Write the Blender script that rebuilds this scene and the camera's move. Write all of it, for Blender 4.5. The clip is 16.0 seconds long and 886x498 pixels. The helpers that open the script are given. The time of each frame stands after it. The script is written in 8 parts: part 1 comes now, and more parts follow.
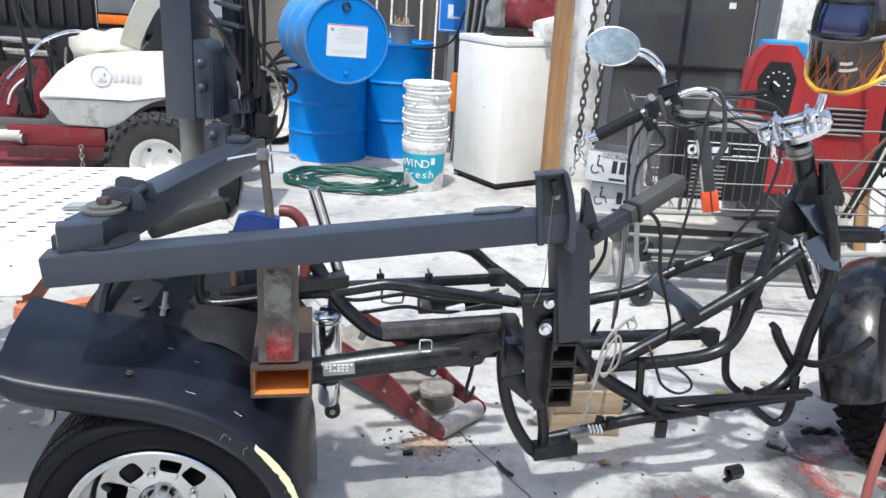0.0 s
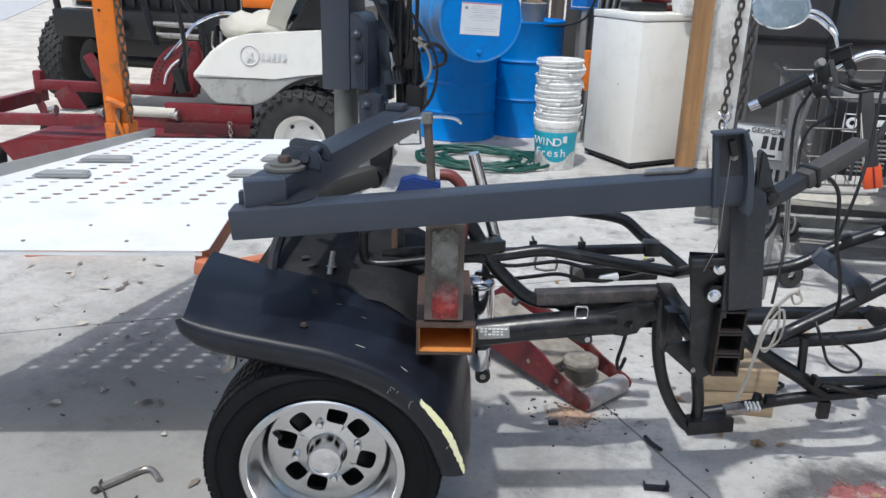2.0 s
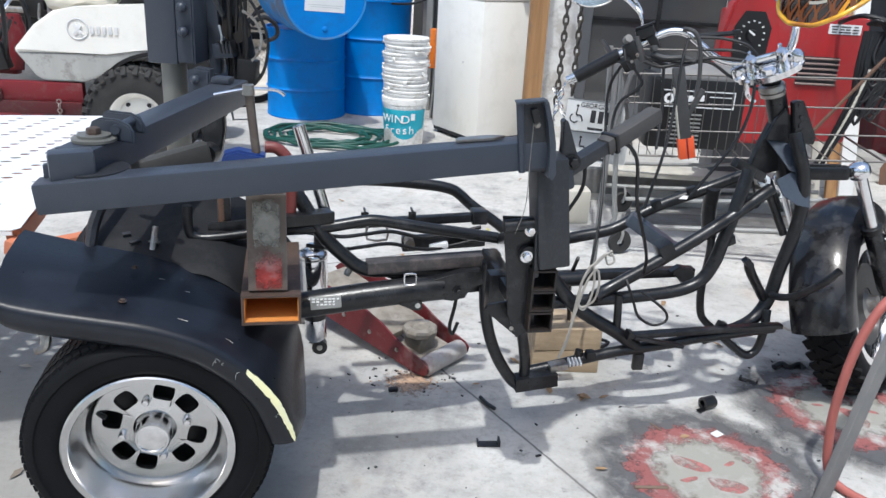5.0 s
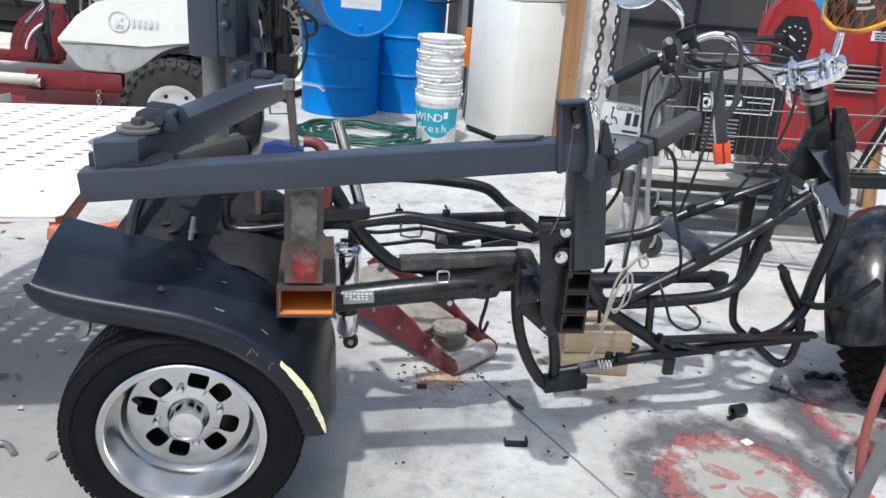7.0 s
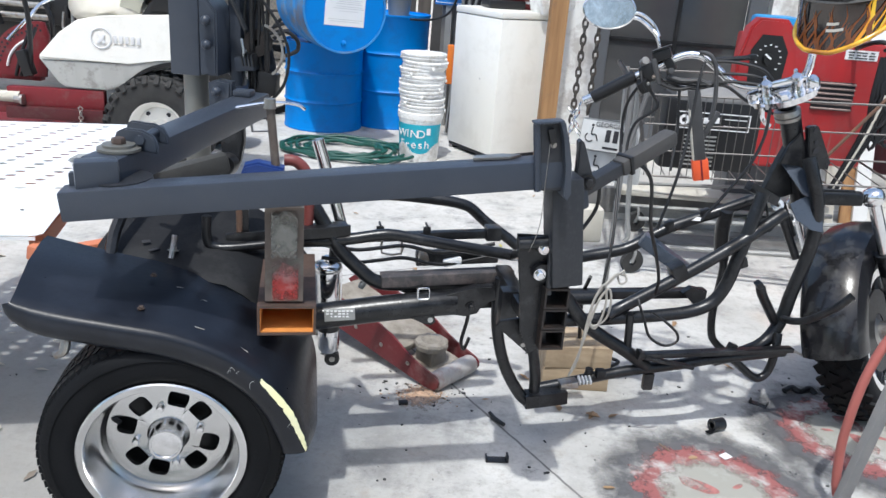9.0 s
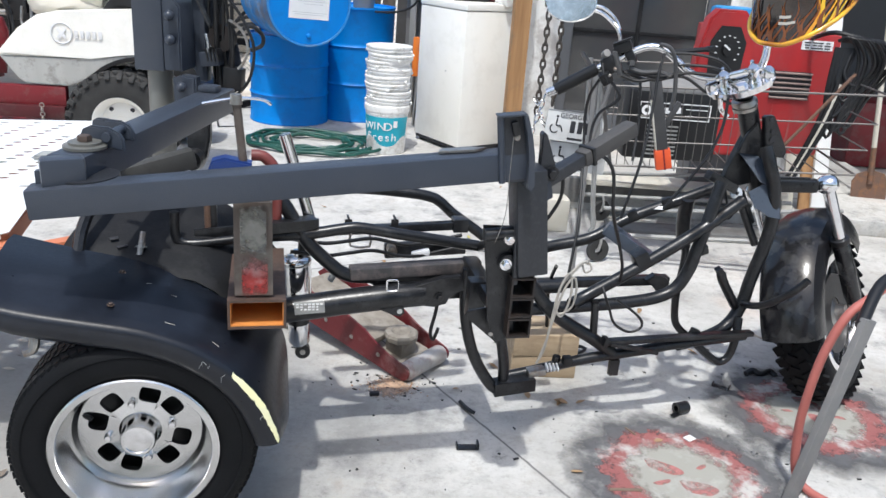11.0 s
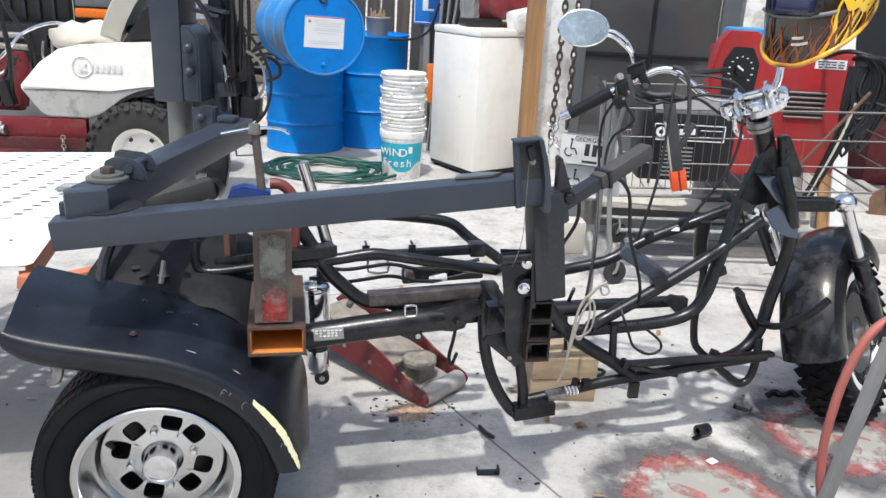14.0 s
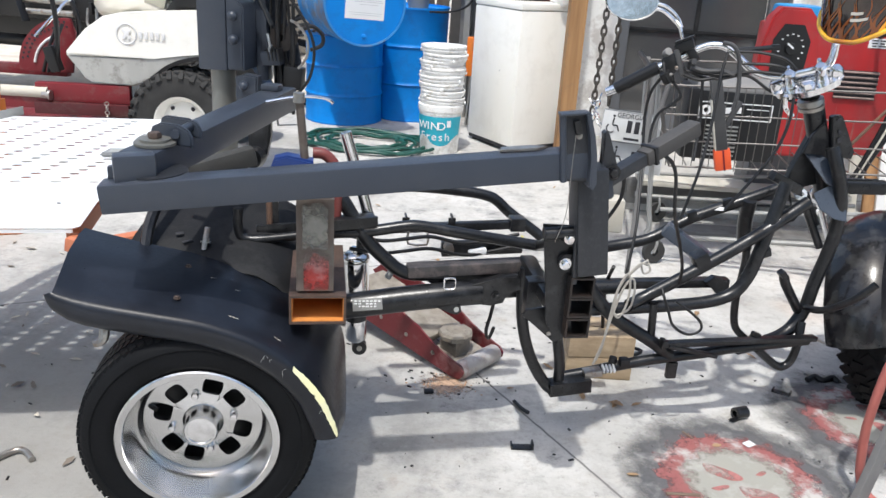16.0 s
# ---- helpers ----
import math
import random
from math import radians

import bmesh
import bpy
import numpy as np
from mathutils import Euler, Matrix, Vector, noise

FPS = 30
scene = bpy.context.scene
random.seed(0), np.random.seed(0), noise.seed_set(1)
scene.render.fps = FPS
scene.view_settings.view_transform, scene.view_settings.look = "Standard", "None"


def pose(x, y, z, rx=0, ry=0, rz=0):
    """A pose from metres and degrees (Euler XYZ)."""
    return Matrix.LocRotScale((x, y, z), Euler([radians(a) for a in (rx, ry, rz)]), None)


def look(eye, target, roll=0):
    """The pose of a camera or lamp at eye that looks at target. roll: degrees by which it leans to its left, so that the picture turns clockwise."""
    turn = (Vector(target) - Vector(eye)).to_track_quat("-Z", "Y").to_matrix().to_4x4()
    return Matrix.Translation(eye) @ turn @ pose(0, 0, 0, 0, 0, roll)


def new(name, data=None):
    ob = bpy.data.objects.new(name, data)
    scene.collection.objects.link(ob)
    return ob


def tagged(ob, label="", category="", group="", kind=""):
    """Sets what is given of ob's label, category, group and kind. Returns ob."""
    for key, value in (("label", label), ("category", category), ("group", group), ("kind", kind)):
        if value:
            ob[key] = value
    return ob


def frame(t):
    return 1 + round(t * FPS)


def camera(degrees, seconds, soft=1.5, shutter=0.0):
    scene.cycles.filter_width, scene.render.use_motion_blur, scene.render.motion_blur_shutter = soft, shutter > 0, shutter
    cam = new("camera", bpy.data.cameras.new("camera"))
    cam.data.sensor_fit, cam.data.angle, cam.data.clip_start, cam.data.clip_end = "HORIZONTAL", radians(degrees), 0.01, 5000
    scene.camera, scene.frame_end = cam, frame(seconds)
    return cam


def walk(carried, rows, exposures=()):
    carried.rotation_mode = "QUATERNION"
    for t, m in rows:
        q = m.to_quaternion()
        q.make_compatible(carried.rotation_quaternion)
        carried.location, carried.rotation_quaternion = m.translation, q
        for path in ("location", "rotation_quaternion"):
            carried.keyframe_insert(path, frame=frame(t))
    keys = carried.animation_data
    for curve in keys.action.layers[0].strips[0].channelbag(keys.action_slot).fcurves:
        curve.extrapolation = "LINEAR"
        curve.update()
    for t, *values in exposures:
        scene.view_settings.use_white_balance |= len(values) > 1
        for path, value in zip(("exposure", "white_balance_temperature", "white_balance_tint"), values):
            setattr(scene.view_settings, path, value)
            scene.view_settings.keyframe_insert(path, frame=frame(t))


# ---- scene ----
cam = camera(57.5, 16.0, soft=1.5)
PATH = [
    (0, (0.268, -0.048, 1.553), (0.028, 1.833, 0.916), 3.1),
    (0.5, (0.226, -0.044, 1.54), (-0.162, 1.814, 0.911), 0.5),
    (1, (0.184, -0.077, 1.528), (-0.295, 1.758, 0.894), 1.0),
    (1.5, (0.154, -0.092, 1.509), (-0.389, 1.72, 0.858), 0.8),
    (2, (0.157, -0.1, 1.496), (-0.353, 1.711, 0.816), 1.4),
    (2.5, (0.185, -0.111, 1.481), (-0.257, 1.702, 0.761), 1.8),
    (3, (0.251, -0.125, 1.493), (-0.05, 1.729, 0.805), 1.5),
    (3.5, (0.279, -0.131, 1.488), (0.084, 1.732, 0.786), 2.0),
    (3.7, (0.279, -0.131, 1.488), (0.127, 1.736, 0.786), 2.6),
    (5.8, (0.268, -0.133, 1.485), (0.040, 1.721, 0.769), 3.4),
    (6, (0.268, -0.133, 1.485), (0.021, 1.719, 0.771), 3.2),
    (6.5, (0.263, -0.136, 1.483), (0.019, 1.712, 0.759), 3.8),
    (7, (0.251, -0.142, 1.483), (0.005, 1.709, 0.767), 4.1),
    (7.5, (0.256, -0.142, 1.483), (0.004, 1.704, 0.756), 4.1),
    (8, (0.26, -0.15, 1.491), (0.03, 1.712, 0.798), 4.4),
    (8.5, (0.255, -0.141, 1.489), (0.021, 1.72, 0.794), 4.2),
    (9, (0.265, -0.155, 1.498), (0.052, 1.714, 0.818), 4.3),
    (9.2, (0.265, -0.155, 1.498), (0.096, 1.725, 0.836), 4.2),
    (11.3, (0.273, -0.188, 1.511), (0.145, 1.682, 0.815), 4.4),
    (11.5, (0.273, -0.188, 1.511), (0.144, 1.682, 0.814), 4.8),
    (12, (0.257, -0.179, 1.492), (0.053, 1.661, 0.735), 4.3),
    (12.5, (0.244, -0.183, 1.5), (0.048, 1.676, 0.79), 4.6),
    (13, (0.252, -0.187, 1.5), (0.052, 1.681, 0.814), 3.1),
    (13.5, (0.253, -0.194, 1.509), (0.063, 1.687, 0.856), 3.1),
    (14, (0.269, -0.197, 1.516), (0.089, 1.689, 0.876), 2.9),
    (14.5, (0.265, -0.204, 1.523), (0.078, 1.693, 0.916), 3.3),
    (15, (0.246, -0.197, 1.526), (0.002, 1.694, 0.922), 4.2),
    (15.5, (0.247, -0.196, 1.525), (0.008, 1.685, 0.892), 4.3),
    (16, (0.246, -0.195, 1.505), (-0.008, 1.661, 0.804), 3.6),
]
EXPOSURE = [(0.0, 0.93, 6300, 5), (1.5, 0.45, 6300, 5), (2.0, 0.43, 6300, 5), (3.5, 0.60, 6290, 5), (7.0, 0.74, 6290, 5), (9.0, 0.80, 6290, 5), (12.5, 0.81, 6540, 6), (16.0, 0.84, 6600, 6)]
walk(cam, [(t, look(eye, target, roll)) for t, eye, target, roll in PATH], EXPOSURE)

# world and sun: high midday sun from the camera's side, a little to its left
SUN = Vector((-0.04, -0.41, 1.0)).normalized()
world = bpy.data.worlds.new("sky")
scene.world = world
world.use_nodes = True
sky = world.node_tree.nodes.new("ShaderNodeTexSky")
sky.sky_type, sky.sun_disc = "NISHITA", False
sky.sun_elevation, sky.sun_rotation = math.asin(SUN.z), math.atan2(SUN.x, SUN.y)
sky.dust_density, sky.air_density = 3.0, 1.0
world.node_tree.links.new(sky.outputs[0], world.node_tree.nodes["Background"].inputs[0])
world.node_tree.nodes["Background"].inputs[1].default_value = 0.13
sun_data = bpy.data.lights.new("sun", "SUN")
sun_data.energy, sun_data.angle, sun_data.color = 2.05, radians(1.4), (0.975, 0.955, 0.955)
sun_lamp = new("sun", sun_data)
sun_lamp.matrix_world = look(SUN * 30, (0, 0, 0))


# ---- materials ----
def material(name, base, rough=0.5, metal=0.0, second=None, scale=8.0, amount=0.5, fine=120.0, bump=0.05, dirt=None, dirt_amount=0.0, coat=0.0, dirt_scale=5.0, stretch=None, spec=0.5):
    """Principled surface: two colours mixed by broad noise, fine grain in roughness and relief, and dirt patches."""
    m = bpy.data.materials.new(name)
    m.use_nodes = True
    n, k = m.node_tree.nodes, m.node_tree.links
    p = n["Principled BSDF"]
    p.inputs["Metallic"].default_value = metal
    p.inputs["Coat Weight"].default_value = coat
    p.inputs["Specular IOR Level"].default_value = spec
    tc = n.new("ShaderNodeTexCoord")
    broad = n.new("ShaderNodeTexNoise")
    broad.inputs["Scale"].default_value, broad.inputs["Detail"].default_value = scale, 6
    grain = n.new("ShaderNodeTexNoise")
    grain.inputs["Scale"].default_value, grain.inputs["Detail"].default_value = fine, 3
    place = tc.outputs["Object"]
    if stretch:
        mapped = n.new("ShaderNodeMapping")
        mapped.inputs["Scale"].default_value = stretch
        k.new(place, mapped.inputs["Vector"])
        place = mapped.outputs[0]
    for t in (broad, grain):
        k.new(place, t.inputs["Vector"])
    ramp = n.new("ShaderNodeMapRange")
    ramp.inputs[1].default_value, ramp.inputs[2].default_value = 0.35, 0.65
    ramp.inputs[4].default_value = amount
    k.new(broad.outputs[0], ramp.inputs[0])
    mix = n.new("ShaderNodeMixRGB")
    mix.inputs[1].default_value = (*base, 1)
    mix.inputs[2].default_value = (*(second or [c * 0.8 for c in base]), 1)
    k.new(ramp.outputs[0], mix.inputs[0])
    last = mix.outputs[0]
    rough_in = n.new("ShaderNodeMapRange")
    rough_in.inputs[3].default_value, rough_in.inputs[4].default_value = max(0.02, rough - 0.1), min(1, rough + 0.12)
    k.new(grain.outputs[0], rough_in.inputs[0])
    if dirt:
        spots = n.new("ShaderNodeTexNoise")
        spots.inputs["Scale"].default_value, spots.inputs["Detail"].default_value, spots.inputs["Roughness"].default_value = dirt_scale, 8, 0.7
        k.new(tc.outputs["Object"], spots.inputs["Vector"])
        cut = n.new("ShaderNodeMapRange")
        cut.inputs[1].default_value, cut.inputs[2].default_value, cut.inputs[4].default_value = 0.5, 0.62, dirt_amount
        k.new(spots.outputs[0], cut.inputs[0])
        over = n.new("ShaderNodeMixRGB")
        over.inputs[2].default_value = (*dirt, 1)
        k.new(cut.outputs[0], over.inputs[0])
        k.new(last, over.inputs[1])
        last = over.outputs[0]
    k.new(last, p.inputs["Base Color"])
    k.new(rough_in.outputs[0], p.inputs["Roughness"])
    if bump:
        b = n.new("ShaderNodeBump")
        b.inputs["Strength"].default_value, b.inputs["Distance"].default_value = bump, 0.004
        k.new(grain.outputs[0], b.inputs["Height"])
        k.new(b.outputs[0], p.inputs["Normal"])
    return m


def concrete(name):
    """Driveway slab: pale grey with dark stains, fine pits, a sawn joint and sandy soil beyond it."""
    m = bpy.data.materials.new(name)
    m.use_nodes = True
    n, k = m.node_tree.nodes, m.node_tree.links
    p = n["Principled BSDF"]
    tc = n.new("ShaderNodeTexCoord")

    def noise_at(scale, detail, rough=0.6):
        t = n.new("ShaderNodeTexNoise")
        t.inputs["Scale"].default_value, t.inputs["Detail"].default_value, t.inputs["Roughness"].default_value = scale, detail, rough
        k.new(tc.outputs["Object"], t.inputs["Vector"])
        return t.outputs[0]

    def ranged(value, a, b, lo, hi):
        r = n.new("ShaderNodeMapRange")
        r.inputs[1].default_value, r.inputs[2].default_value, r.inputs[3].default_value, r.inputs[4].default_value = a, b, lo, hi
        k.new(value, r.inputs[0])
        return r.outputs[0]

    def blend(fac, a, b, kind="MIX"):
        x = n.new("ShaderNodeMixRGB")
        x.blend_type = kind
        k.new(fac, x.inputs[0])
        for i, c in ((1, a), (2, b)):
            if isinstance(c, tuple):
                x.inputs[i].default_value = (*c, 1)
            else:
                k.new(c, x.inputs[i])
        return x.outputs[0]

    col = blend(ranged(noise_at(1.4, 6), 0.38, 0.62, 0, 1), (0.385, 0.375, 0.355), (0.55, 0.54, 0.515))
    col = blend(ranged(noise_at(17, 8, 0.75), 0.48, 0.66, 0, 0.5), col, (0.29, 0.275, 0.25))
    col = blend(ranged(noise_at(5.2, 9, 0.78), 0.54, 0.66, 0, 0.45), col, (0.30, 0.25, 0.20))
    col = blend(ranged(noise_at(3.5, 9, 0.72), 0.52, 0.68, 0, 0.8), col, (0.17, 0.17, 0.172))
    col = blend(ranged(noise_at(7.0, 10, 0.8), 0.60, 0.66, 0, 0.55), col, (0.13, 0.125, 0.12))
    col = blend(ranged(noise_at(60, 4), 0.55, 0.75, 0, 0.5), col, (0.25, 0.24, 0.23))
    col = blend(ranged(noise_at(34, 10, 0.85), 0.60, 0.68, 0, 0.6), col, (0.16, 0.155, 0.15))
    col = blend(ranged(noise_at(26, 6, 0.7), 0.62, 0.72, 0, 0.5), col, (0.60, 0.58, 0.55))
    col = blend(ranged(noise_at(0.9, 3), 0.60, 0.72, 0, 0.35), col, (0.42, 0.27, 0.17))
    # darker area of the slab left of the wheel, with a ragged edge
    away = n.new("ShaderNodeVectorMath")
    away.operation = "DISTANCE"
    k.new(tc.outputs["Object"], away.inputs[0])
    away.inputs[1].default_value = (-1.25, 1.65, 0)
    ragged = n.new("ShaderNodeMath")
    ragged.operation = "ADD"
    k.new(away.outputs["Value"], ragged.inputs[0])
    k.new(ranged(noise_at(2.6, 8, 0.7), 0.3, 0.7, -0.55, 0.55), ragged.inputs[1])
    col = blend(ranged(ragged.outputs[0], 0.75, 1.6, 0.68, 0), col, (0.19, 0.185, 0.175))
    # sawn joints: distance to two lines on the slab
    dark = None
    for ax, ay, dx, dy in ((0.20, 2.30, 0.63, -0.777), (-2.17, 2.43, 0.84, 0.54)):
        sep = n.new("ShaderNodeVectorMath")
        sep.operation = "SUBTRACT"
        k.new(tc.outputs["Object"], sep.inputs[0])
        sep.inputs[1].default_value = (ax, ay, 0)
        dot = n.new("ShaderNodeVectorMath")
        dot.operation = "DOT_PRODUCT"
        dot.inputs[1].default_value = (-dy, dx, 0)
        k.new(sep.outputs[0], dot.inputs[0])
        wob = n.new("ShaderNodeMath")
        wob.operation = "ADD"
        k.new(dot.outputs[1], wob.inputs[0])
        k.new(ranged(noise_at(14, 3), 0, 1, -0.006, 0.006), wob.inputs[1])
        ab = n.new("ShaderNodeMath")
        ab.operation = "ABSOLUTE"
        k.new(wob.outputs[0], ab.inputs[0])
        line = ranged(ab.outputs[0], 0.002, 0.006, 1, 0)
        col = blend(line, col, (0.15, 0.145, 0.14))
        dark = line
    # soil past the slab's left and far edges
    part_xyz = n.new("ShaderNodeSeparateXYZ")
    k.new(tc.outputs["Object"], part_xyz.inputs[0])
    far = n.new("ShaderNodeMath")
    far.operation = "MAXIMUM"
    k.new(ranged(part_xyz.outputs[0], -4.6, -4.9, 0, 1), far.inputs[0])
    k.new(ranged(part_xyz.outputs[1], 7.4, 7.7, 0, 1), far.inputs[1])
    soil = blend(ranged(noise_at(2.2, 8, 0.7), 0.42, 0.6, 0, 1), (0.62, 0.58, 0.52), (0.46, 0.41, 0.35))
    col = blend(far.outputs[0], col, soil)
    k.new(col, p.inputs["Base Color"])
    k.new(ranged(noise_at(9, 5), 0, 1, 0.55, 0.95), p.inputs["Roughness"])
    b = n.new("ShaderNodeBump")
    b.inputs["Strength"].default_value, b.inputs["Distance"].default_value = 0.35, 0.003
    k.new(noise_at(140, 5), b.inputs["Height"])
    k.new(b.outputs[0], p.inputs["Normal"])
    return m


def worn_paint(name, base, wear, under=None):
    """Flat floor paint worn through in patches."""
    m = material(name, base, 0.8, second=[c * 0.75 for c in base], scale=9, bump=0.1)
    n, k = m.node_tree.nodes, m.node_tree.links
    out, p = n["Material Output"], n["Principled BSDF"]
    clear, mix = n.new("ShaderNodeBsdfTransparent"), n.new("ShaderNodeMixShader")
    tc, t, r = n.new("ShaderNodeTexCoord"), n.new("ShaderNodeTexNoise"), n.new("ShaderNodeMapRange")
    t.inputs["Scale"].default_value, t.inputs["Detail"].default_value, t.inputs["Roughness"].default_value = 11, 9, 0.75
    r.inputs[1].default_value, r.inputs[2].default_value = wear - 0.08, wear + 0.1
    k.new(tc.outputs["Object"], t.inputs["Vector"])
    k.new(t.outputs[0], r.inputs[0])
    k.new(r.outputs[0], mix.inputs[0])
    k.new(p.outputs[0], mix.inputs[1])
    k.new(clear.outputs[0], mix.inputs[2])
    k.new(mix.outputs[0], out.inputs["Surface"])
    return m


def spray(name, colour, centre, near, far, scale=14.0, ragged=0.04, rough=0.8, worn=0.4):
    """Sprayed paint that thins out with a soft, ragged edge round a centre."""
    m = material(name, colour, rough, second=[c * 0.8 + 0.03 for c in colour], scale=9, bump=0.08, dirt=(0.45, 0.44, 0.42), dirt_amount=worn, dirt_scale=7)
    n, k = m.node_tree.nodes, m.node_tree.links
    clear, mix, tc, t = n.new("ShaderNodeBsdfTransparent"), n.new("ShaderNodeMixShader"), n.new("ShaderNodeTexCoord"), n.new("ShaderNodeTexNoise")
    away, rag, add, cover = n.new("ShaderNodeVectorMath"), n.new("ShaderNodeMapRange"), n.new("ShaderNodeMath"), n.new("ShaderNodeMapRange")
    away.operation = "DISTANCE"
    away.inputs[1].default_value = centre
    t.inputs["Scale"].default_value, t.inputs["Detail"].default_value, t.inputs["Roughness"].default_value = scale, 8, 0.7
    rag.inputs[1].default_value, rag.inputs[2].default_value, rag.inputs[3].default_value, rag.inputs[4].default_value = 0.3, 0.7, -ragged, ragged
    cover.inputs[1].default_value, cover.inputs[2].default_value, cover.inputs[3].default_value, cover.inputs[4].default_value = near, far, 0.0, 1.0
    k.new(tc.outputs["Object"], away.inputs[0])
    k.new(tc.outputs["Object"], t.inputs["Vector"])
    k.new(t.outputs[0], rag.inputs[0])
    k.new(away.outputs["Value"], add.inputs[0])
    k.new(rag.outputs[0], add.inputs[1])
    k.new(add.outputs[0], cover.inputs[0])
    k.new(cover.outputs[0], mix.inputs[0])
    k.new(n["Principled BSDF"].outputs[0], mix.inputs[1])
    k.new(clear.outputs[0], mix.inputs[2])
    k.new(mix.outputs[0], n["Material Output"].inputs["Surface"])
    return m


CONCRETE = concrete("driveway_concrete")
CHARCOAL = material("charcoal_paint", (0.033, 0.041, 0.057), 0.36, second=(0.049, 0.057, 0.073), scale=6, bump=0.12, fine=260, dirt=(0.06, 0.064, 0.072), dirt_amount=0.22, spec=0.4)
POST_DARK = material("post_dark_paint", (0.017, 0.019, 0.024), 0.4, second=(0.026, 0.028, 0.033), scale=9, bump=0.12, fine=220, dirt=(0.07, 0.07, 0.072), dirt_amount=0.15, dirt_scale=60, stretch=(1, 1, 0.25))
BEAM_GREY = material("dark_weathered_steel", (0.15, 0.15, 0.148), 0.65, 0.2, second=(0.22, 0.215, 0.205), scale=7, bump=0.15, dirt=(0.09, 0.08, 0.07), dirt_amount=0.5, dirt_scale=9)
FRAME_BLACK = material("frame_black", (0.006, 0.0065, 0.008), 0.30, second=(0.012, 0.0125, 0.014), scale=14, bump=0.08, fine=200, dirt=(0.075, 0.075, 0.08), dirt_amount=0.2, dirt_scale=24)
DUSTY_BAR = material("dusty_bar", (0.035, 0.034, 0.036), 0.55, second=(0.08, 0.072, 0.072), scale=16, amount=0.8, bump=0.1, fine=200, dirt=(0.22, 0.17, 0.16), dirt_amount=0.3, dirt_scale=22)
# dusty paint; its bluish dirt patches also stand in for sky sheen
FENDER_BLACK = material("fender_black", (0.005, 0.0064, 0.0105), 0.32, second=(0.010, 0.0125, 0.019), scale=4, amount=0.8, bump=0.05, fine=90, dirt=(0.055, 0.066, 0.092), dirt_amount=0.14, dirt_scale=3.2, spec=0.45)
PANEL_BLACK = material("panel_black", (0.010, 0.0105, 0.012), 0.6, second=(0.018, 0.018, 0.02), scale=8, bump=0.1, dirt=(0.05, 0.05, 0.05), dirt_amount=0.3, spec=0.2)
GLOSS_BLACK = material("gloss_black", (0.008, 0.008, 0.010), 0.17, second=(0.02, 0.02, 0.021), scale=7, bump=0.03, dirt=(0.075, 0.075, 0.072), dirt_amount=0.4, dirt_scale=11)
RUBBER = material("tyre_rubber", (0.0045, 0.005, 0.006), 0.6, second=(0.009, 0.0095, 0.011), scale=9, bump=0.15, fine=160, spec=0.14)
DUSTY_RUBBER = material("dusty_rubber", (0.024, 0.024, 0.024), 0.85, second=(0.050, 0.049, 0.047), scale=12, bump=0.25)
BLACK_PLASTIC = material("black_plastic", (0.008, 0.008, 0.009), 0.42, scale=20, bump=0.08)
ALUMINIUM = material("polished_aluminium", (0.70, 0.70, 0.70), 0.2, 1.0, second=(0.60, 0.60, 0.60), scale=14, bump=0.0, fine=14, dirt=(0.40, 0.39, 0.38), dirt_amount=0.2, dirt_scale=9)
CHROME = material("chrome", (0.86, 0.86, 0.87), 0.09, 1.0, second=(0.75, 0.75, 0.76), scale=20, bump=0.01, dirt=(0.3, 0.28, 0.26), dirt_amount=0.15, dirt_scale=40)
STEEL = material("bare_steel", (0.42, 0.41, 0.39), 0.38, 0.9, second=(0.3, 0.27, 0.24), scale=25, bump=0.1, dirt=(0.22, 0.13, 0.08), dirt_amount=0.5, dirt_scale=18)
RUST = material("rusty_steel", (0.17, 0.095, 0.065), 0.7, 0.25, second=(0.10, 0.075, 0.06), scale=12, bump=0.25, dirt=(0.30, 0.13, 0.05), dirt_amount=0.5, dirt_scale=14)
ORANGE_RUST = material("orange_rust", (0.62, 0.24, 0.05), 0.8, second=(0.42, 0.15, 0.04), scale=16, bump=0.3)
MILL_STEEL = material("mill_steel", (0.15, 0.125, 0.11), 0.5, 0.4, second=(0.09, 0.06, 0.045), scale=9, bump=0.12, dirt=(0.20, 0.20, 0.17), dirt_amount=0.7, dirt_scale=7)
JACK_RED = material("jack_red", (0.135, 0.012, 0.016), 0.5, second=(0.09, 0.011, 0.014), scale=8, bump=0.1, dirt=(0.25, 0.16, 0.15), dirt_amount=0.35, dirt_scale=12)
TUBE_BROWN = material("brown_scaled_tube", (0.075, 0.05, 0.04), 0.6, 0.2, second=(0.12, 0.07, 0.05), scale=10, bump=0.2, dirt=(0.03, 0.027, 0.026), dirt_amount=0.6, dirt_scale=8)
RED_MARK = spray("red_marking", (0.34, 0.035, 0.03), (0.303, 0.005, 0.725), 0.012, 0.055, 55.0, 0.02)
PALE_SCALE = spray("pale_scale", (0.26, 0.25, 0.22), (0.300, 0.015, 0.845), 0.015, 0.07, 40.0, 0.03)
# sky reflection on the gussets, painted in as a blue-grey base
GUSSET_SHEEN = material("gusset_sky_sheen", (0.045, 0.058, 0.08), 0.3, second=(0.06, 0.07, 0.09), scale=12, bump=0.05)
BLUE_DRUM = material("blue_drum_paint", (0.0, 0.20, 0.62), 0.45, second=(0.0, 0.17, 0.55), scale=3, bump=0.03, fine=60, spec=0.3, dirt=(0.01, 0.13, 0.42), dirt_amount=0.4, dirt_scale=8)
